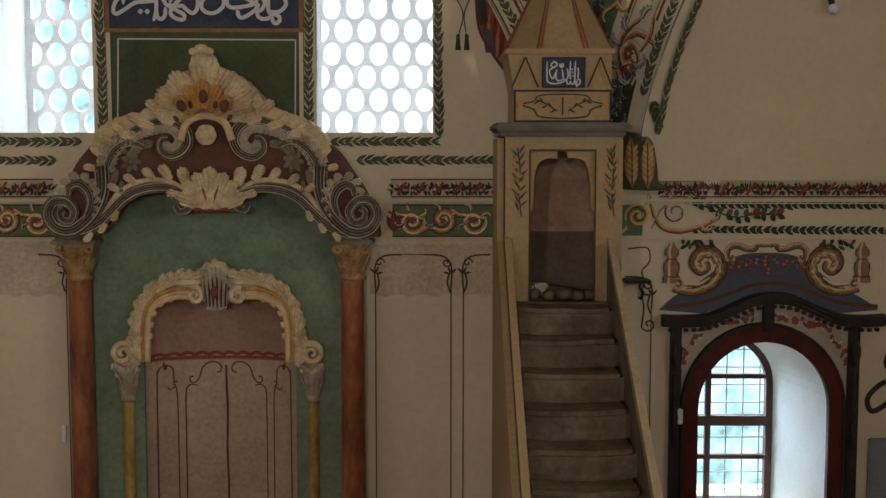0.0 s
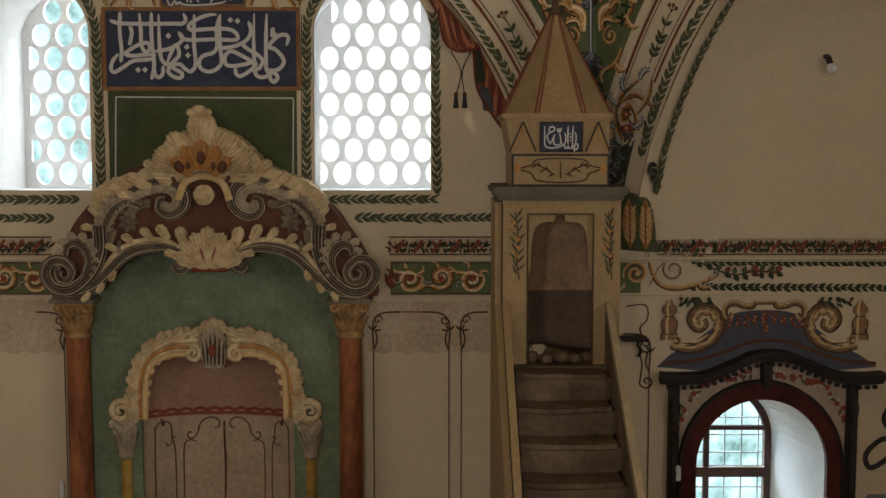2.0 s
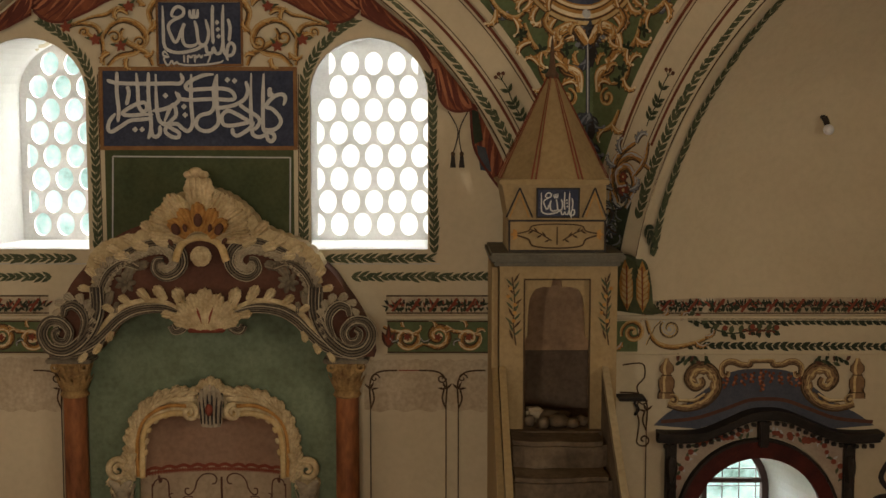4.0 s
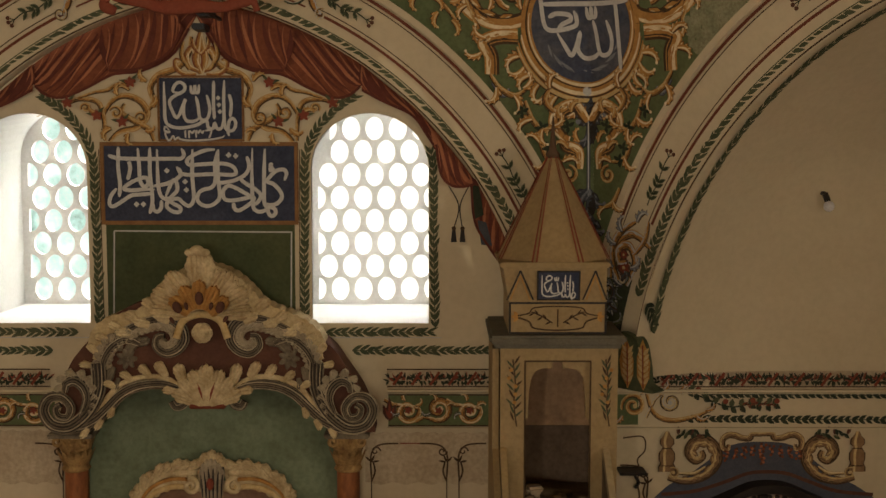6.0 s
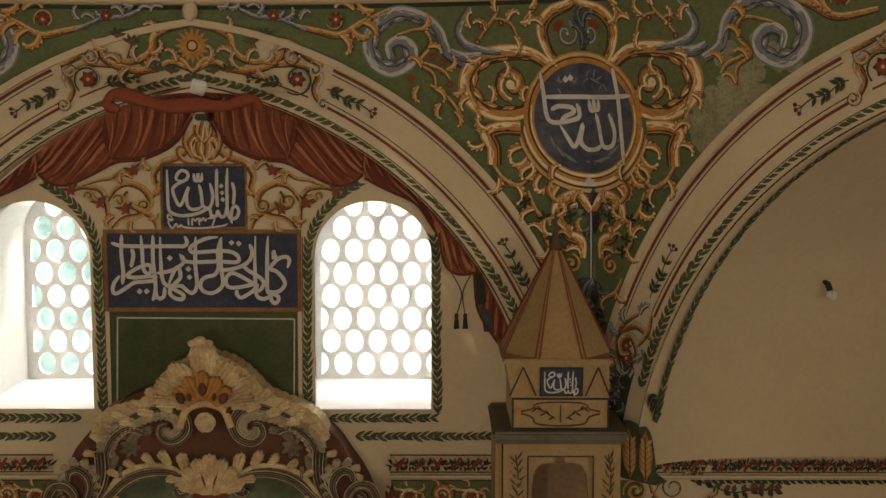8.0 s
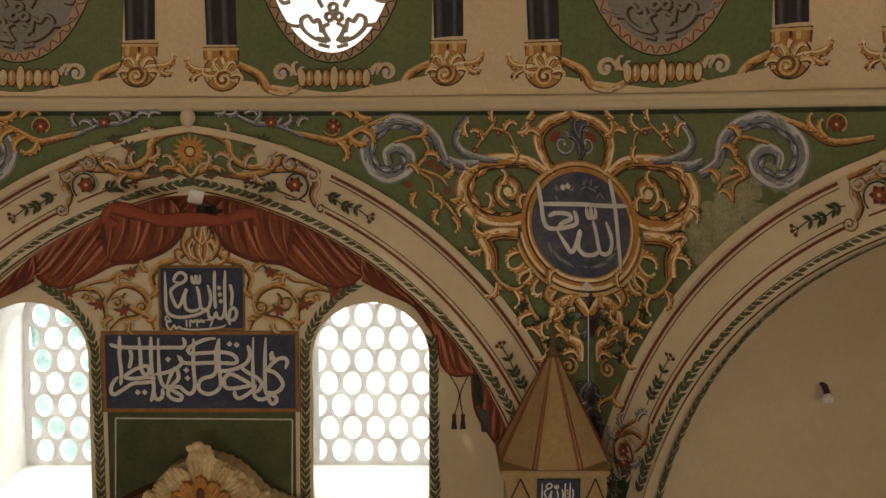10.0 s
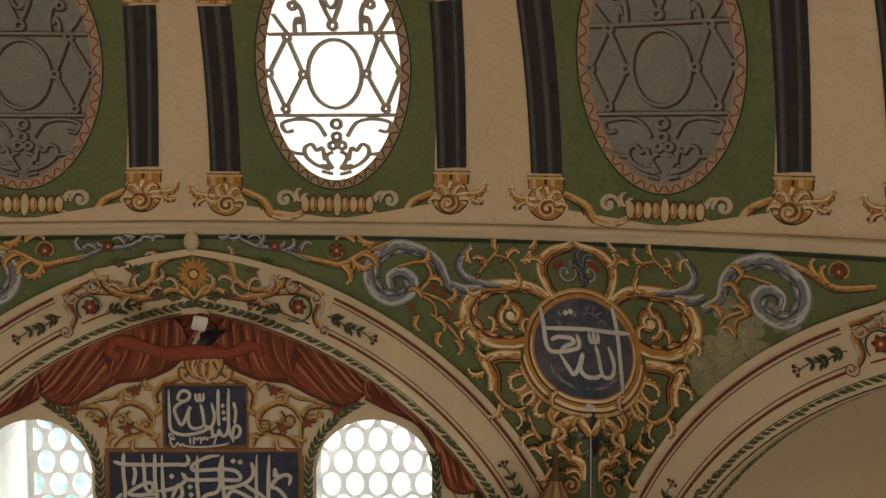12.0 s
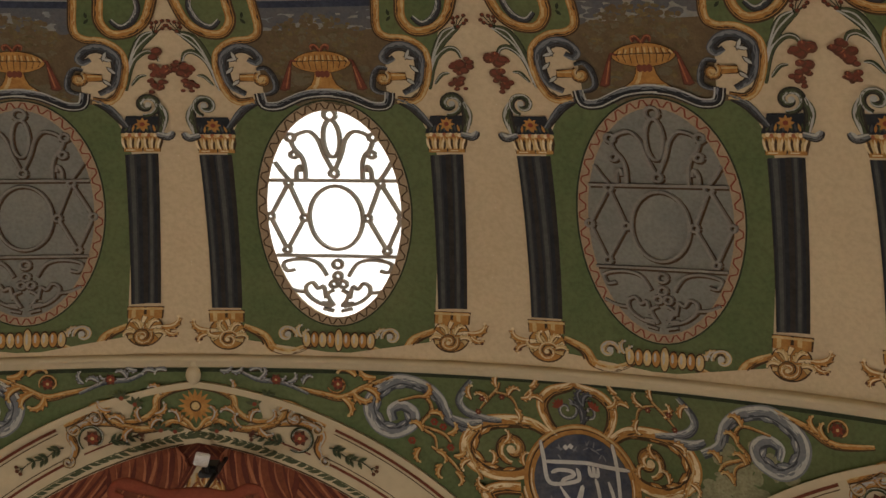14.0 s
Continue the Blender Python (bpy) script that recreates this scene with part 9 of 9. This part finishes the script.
    pn.stroke([(u - 0.12, v - 0.205), (u + 0.12, v - 0.205)], 0.012, GOLDL, 0.009)
    pn.fill([(u + a * 1.05, v + b * 1.06) for a, b in lens], UMBER, 0.010)
    pn.fill([(u + a, v + b) for a, b in lens], GOLD, 0.012)
    for q in range(9):
        e = -0.15 + 0.0375 * q
        h = 0.072 * math.sqrt(max(0.0, 1 - (e / 0.19) ** 2))
        pn.stroke([(u + e, v + h * 0.9), (u + e * 1.12, v), (u + e, v - h * 0.75)], 0.005, UMBER, 0.0135)
        pn.stroke([(u + e + 0.014, v + h * 0.8), (u + e * 1.12 + 0.014, v + 0.01)], 0.011, GOLDL, 0.0137)
    pn.stroke([(u - 0.17, v + 0.012), (u, v + 0.018), (u + 0.17, v + 0.012)], 0.007, UMBER, 0.0142)
    for e in (-0.03, 0.0, 0.03):
        pn.disc(u + e, v - 0.085, 0.02, DRAPE, 0.0145, 10, 0.028)
    for s in (1, -1):
        pn.brush([(u, v + 0.088), (u + s * 0.03, v + 0.13), (u + s * 0.055, v + 0.125), (u + s * 0.05, v + 0.095)], 0.026, BROWN, DRAPE, CURTAINL, 0.012)
        x = u + s * 0.205
        pn.fill([(x - 0.006, v + 0.02), (x + 0.012, v + 0.02), (x + s * 0.06 + 0.035, v - 0.20), (x + s * 0.06 + 0.0, v - 0.215), (x + s * 0.06 - 0.04, v - 0.205)], BROWN, 0.011)
        pn.fill([(x - 0.002, v + 0.015), (x + 0.008, v + 0.015), (x + s * 0.06 + 0.026, v - 0.195), (x + s * 0.06 + 0.0, v - 0.205), (x + s * 0.06 - 0.03, v - 0.198)], DRAPE, 0.0125)
        pn.stroke([(x + s * 0.008, v - 0.03), (x + s * 0.05, v - 0.19)], 0.009, CURTAINL, 0.014)
        pn.stroke([(u + s * 0.16, v + 0.01), (x, v + 0.022)], 0.014, DRAPE, 0.011)
    pn.done()
    # framing scrolls left and right of the landscape
    for s in (1, -1):
        pn = Paint(dm, "painted_frame_scroll", mp, "ochre and slate painted frame scroll on green")
        f = lambda pts: [(OC + s * (a - OC), b) for a, b in pts]
        an = (lambda a: a) if s > 0 else (lambda a: math.pi - a)
        g0 = [(0.37, 1.84), (0.36, 1.66), (0.34, 1.53), (0.41, 1.46), (0.54, 1.45), (0.65, 1.34), (0.67, 1.21)]
        g1 = [(0.86, 1.82), (0.85, 1.70), (0.81, 1.59), (0.76, 1.52), (0.73, 1.44), (0.72, 1.33), (0.69, 1.21)]
        nb = len(pn.bm.faces)
        rows = [[pn.bm.verts.new(mp(*f([(a[0] + (b[0] - a[0]) * i / 4, a[1] + (b[1] - a[1]) * i / 4)])[0], 0.0118)) for i in range(5)] for a, b in zip(g0, g1)]
        for a, b in zip(rows, rows[1:]):
            for i in range(4):
                pn.bm.faces.new((a[i], a[i + 1], b[i + 1], b[i]))
        pn.slot(GREEN, nb)
        pn.fill(f([(0.38, 1.03), (0.38, 1.20), (0.40, 1.35), (0.44, 1.41), (0.54, 1.43), (0.62, 1.34), (0.64, 1.21), (0.61, 1.08), (0.54, 1.01), (0.45, 1.00)]), CEIL, 0.0125)
        pn.brush(f([(0.45, 0.99), (0.56, 0.98), (0.63, 1.05), (0.67, 1.21), (0.65, 1.36), (0.54, 1.45), (0.41, 1.47), (0.35, 1.54), (0.36, 1.74), (0.37, 1.86)]), 0.048, UMBER, GOLD, GOLDL, 0.0145, False)
        pn.brush(f([(0.50, 1.04), (0.59, 1.10), (0.62, 1.21), (0.61, 1.33), (0.52, 1.40), (0.43, 1.39), (0.37, 1.32), (0.40, 1.28), (0.45, 1.31)]), 0.062, BLACK, GREYD, GREY, 0.0175)
        for c, a in (((0.59, 1.30), 2.9), ((0.61, 1.20), 2.4), ((0.55, 1.37), 4.4), ((0.58, 1.11), 2.5)):
            pn.leaf(*f([c])[0], an(a), 0.085, 0.034, BLACK, 0.022)
            pn.leaf(*f([c])[0], an(a), 0.075, 0.022, GREYL, 0.0232)
        # gilt roll with a slate curl beside the urn
        pn.fill(f([(0.41, 1.20), (0.52, 1.20), (0.53, 1.14), (0.40, 1.14)]), UMBER, 0.0235)
        pn.fill(f([(0.41, 1.20), (0.52, 1.19), (0.52, 1.15), (0.41, 1.14)]), GOLD, 0.0245)
        pn.stroke(f([(0.41, 1.18), (0.52, 1.18)]), 0.012, GOLDL, 0.0255)
        pn.scroll(*f([(0.37, 1.16)])[0], 0.05, 1.2, 1.0 if s > 0 else 2.1, -s, 0.032, UMBER, GOLD, GOLDL, 0.0235)
        pn.brush(f([(0.40, 1.23), (0.34, 1.24), (0.30, 1.18), (0.29, 1.09), (0.33, 1.05), (0.40, 1.04)]), 0.036, BLACK, GREYD, GREY, 0.020)
        # ribbon that lies on the oval's top
        rb = f([(0.40, 1.05), (0.38, 0.96), (0.29, 0.95), (0.20, 0.99), (0.11, 1.03), (-0.01, 1.05), (-0.10, 1.05)])
        pn.brush(rb, 0.060, BLACK, COLD, GREY, 0.0185, False)
        pn.stroke(shift_path(smooth_path(rb), -0.024), 0.010, GREYL, 0.0235)
        pn.stroke(shift_path(smooth_path(rb), 0.028), 0.008, GREYL, 0.0235)
        # gilt C scroll over it
        pn.brush(f([(0.53, 1.86), (0.52, 1.72), (0.52, 1.60), (0.59, 1.51), (0.71, 1.52), (0.80, 1.60), (0.84, 1.72), (0.86, 1.84)]), 0.058, UMBER, GOLD, GOLDL, 0.0145, False)
        pn.brush(f([(0.59, 1.61), (0.65, 1.56), (0.72, 1.60), (0.76, 1.70), (0.74, 1.79)]), 0.04, BLACK, GREYD, GREYL, 0.0135)
        for q in range(5):
            c = (0.42, 1.58) if q < 2 else (0.44, 1.68)
            pn.leaf(*f([(c[0] + 0.02 * (q % 2), c[1] + 0.04 * q)])[0], an(0.9 + 0.9 * (q % 3)), 0.05, 0.022, LEAFD, 0.0135)
        pn.done()
        # strap leaves, berries and a hanging red flower on the cream pilaster
        fp = Paint(dm, "painted_flower_stem", lambda u, v, d=0.0: mp(u, v, d + 0.006), "painted green stem with red hanging flowers")
        for pts, w in (([(0.68, 1.11), (0.71, 1.28), (0.76, 1.40), (0.83, 1.48), (0.88, 1.52)], 0.05), ([(0.69, 1.20), (0.72, 1.34), (0.78, 1.48), (0.86, 1.52)], 0.05), ([(0.68, 1.15), (0.73, 1.30), (0.80, 1.37), (0.86, 1.36), (0.89, 1.30)], 0.036), ([(0.67, 1.07), (0.69, 1.22), (0.74, 1.32)], 0.05), ([(0.71, 1.11), (0.76, 1.18), (0.81, 1.19)], 0.026)):
            fp.stroke(smooth_path(f(pts)), lambda t, w=w: w * (0.35 + 0.75 * math.sin(math.pi * min(1, t * 0.9 + 0.08))), LEAFD, 0.0052)
            fp.stroke(smooth_path(f(pts)), lambda t, w=w: 0.8 * w * (0.3 + 0.7 * math.sin(math.pi * min(1, t * 0.9 + 0.08))), LEAF, 0.0068)
            fp.stroke(shift_path(smooth_path(f(pts)), w * 0.16), lambda t, w=w: 0.22 * w, GREYL, 0.0084)
        for q in range(7):
            c = (0.89, 1.57)
            e = (c[0] + 0.045 * math.cos(q * 0.9), c[1] + 0.045 * math.sin(q * 0.9) * (0.6 + 0.4 * (q % 2)))
            fp.stroke(f([(0.86, 1.51), e]), 0.007, LEAFD, 0.008)
            fp.disc(*f([e])[0], 0.015, BROWN, 0.010, 10)
            fp.disc(*f([(e[0] - 0.004, e[1] + 0.004)])[0], 0.007, RED, 0.011, 8)
        for c, k_ in (((0.90, 1.28), 0.115), ((0.88, 1.14), 0.085)):
            rf = random.Random(int(100 * k_) + k)
            for q in range(15):
                e = (c[0] + rf.gauss(0, 0.3) * k_, c[1] - 0.35 * k_ + rf.gauss(0, 0.34) * k_)
                h = k_ * rf.uniform(0.20, 0.34)
                fp.disc(*f([e])[0], h, BROWN, 0.010 + 0.0004 * q, 9, h * rf.uniform(0.6, 0.95))
                fp.disc(*f([(e[0] - 0.2 * h, e[1] + 0.2 * h)])[0], h * 0.75, DRAPE, 0.0102 + 0.0004 * q, 9, h * 0.55)
                if q % 3 == 0:
                    fp.leaf(*f([e])[0], an(rf.uniform(0.5, 2.6)), h * 0.9, h * 0.3, CURTAINL, 0.0104 + 0.0004 * q)
        fp.done()


TREEA = mat("tree_brown_paint", (0.165, 0.118, 0.065), (0.12, 0.085, 0.048), scale=14, fine=70)
TREEB = mat("tree_olive_paint", (0.14, 0.122, 0.075), (0.17, 0.135, 0.085), scale=14, fine=70)
SKYM = mat("dusk_sky_paint", (0.10, 0.105, 0.115), (0.13, 0.125, 0.12), scale=10, fine=60)
DRAPE = mat("faded_drape_paint", (0.20, 0.065, 0.04), (0.15, 0.05, 0.032), scale=12, fine=60)
BORDER = mat("border_tan_paint", (0.40, 0.29, 0.19), (0.33, 0.235, 0.15), scale=8)
TRACERY = mat("tracery_plaster", (0.42, 0.36, 0.29), (0.34, 0.29, 0.23), scale=8)
BLINDBAR = mat("blind_tracery_paint", (0.27, 0.25, 0.215), (0.21, 0.195, 0.17), scale=8)
COLD = mat("column_slate_paint", (0.022, 0.024, 0.028), (0.036, 0.038, 0.042), scale=9, fine=60)
COLEDGE = mat("column_half_tone_paint", (0.050, 0.051, 0.050), (0.038, 0.039, 0.040), scale=9, fine=60)
COLMID = mat("column_highlight_paint", (0.095, 0.095, 0.085), (0.065, 0.066, 0.062), scale=9, fine=60)
for k, c in enumerate(BAYS):
    bay(k, c)
# ---- lamps ----
spot = thing("spotlight", (X0, YF - 0.05, 5.27), "small white square floodlight with black mount on the arch crown", "lamp")
bm = bmesh.new()
box(bm, -0.055, 0.055, -0.02, 0.02, -0.055, 0.055, 0.008)
bm.transform(Matrix.Translation((-1.80, 9.02, 5.36)) @ Euler((0.35, 0.25, 0.2)).to_matrix().to_4x4())
part("housing", bm, mat("white_lamp_glass", (0.88, 0.87, 0.84), (0.80, 0.79, 0.76), scale=9), spot, "white square lamp face")
bm = bmesh.new()
box(bm, -1.82, -1.70, 9.10, 9.30, 5.20, 5.285, 0.015)
tube_path(bm, [(-1.80, 5.34), (-1.78, 5.30), (-1.77, 5.25)], 9.08, 0.018)
part("mount", bm, IRON, spot)
bm = bmesh.new()
box(bm, -1.90, -1.80, 9.34, YW - 0.02, 5.12, 5.17, 0.01)
part("arm", bm, IRON, spot)
wl = thing("wall_lamp", (3.0, 9.5, 3.75), "small bare bulb in a white socket on the plain wall", "lamp")
bm = bmesh.new()
bmesh.ops.create_uvsphere(bm, u_segments=14, v_segments=10, radius=0.042, matrix=Matrix.Translation((3.05, YW - 0.22, 3.76)))
part("bulb", bm, STEEL, wl, "", True)
bm = bmesh.new()
tube_path(bm, [(3.02, 3.86), (3.035, 3.83), (3.045, 3.80)], YW - 0.2, 0.025, 8, 1.0)
box(bm, 3.005, 3.035, YW - 0.20, YW - 0.002, 3.845, 3.875, 0.006)
part("socket", bm, HOOD, wl)

# carved red bar in front of the arch crown, held by an iron rod
rb = thing("carved_bar", (X0, 9.4, 5.2), "dull red carved wooden bar hung before the arch crown", "bar")
bm = bmesh.new()
tube_path(bm, smooth_path([(-2.28, 5.18), (-2.36, 5.22), (-2.33, 5.29), (-2.24, 5.29), (-2.10, 5.25), (-1.94, 5.21), (-1.72, 5.22), (-1.52, 5.21), (-1.40, 5.25), (-1.31, 5.25), (-1.28, 5.18)], 6), 8.62, lambda s: 0.028 + 0.022 * math.sin(math.pi * s) + 0.008 * math.sin(s * 25), 10, 0.5)
part("bar", bm, RED, rb, "", True)
bm = bmesh.new()
q = (-1.72, 5.22)
box(bm, q[0] - 0.012, q[0] + 0.012, 8.63, YW - 0.005, q[1] - 0.012, q[1] + 0.012)
part("rod", bm, IRON, rb)
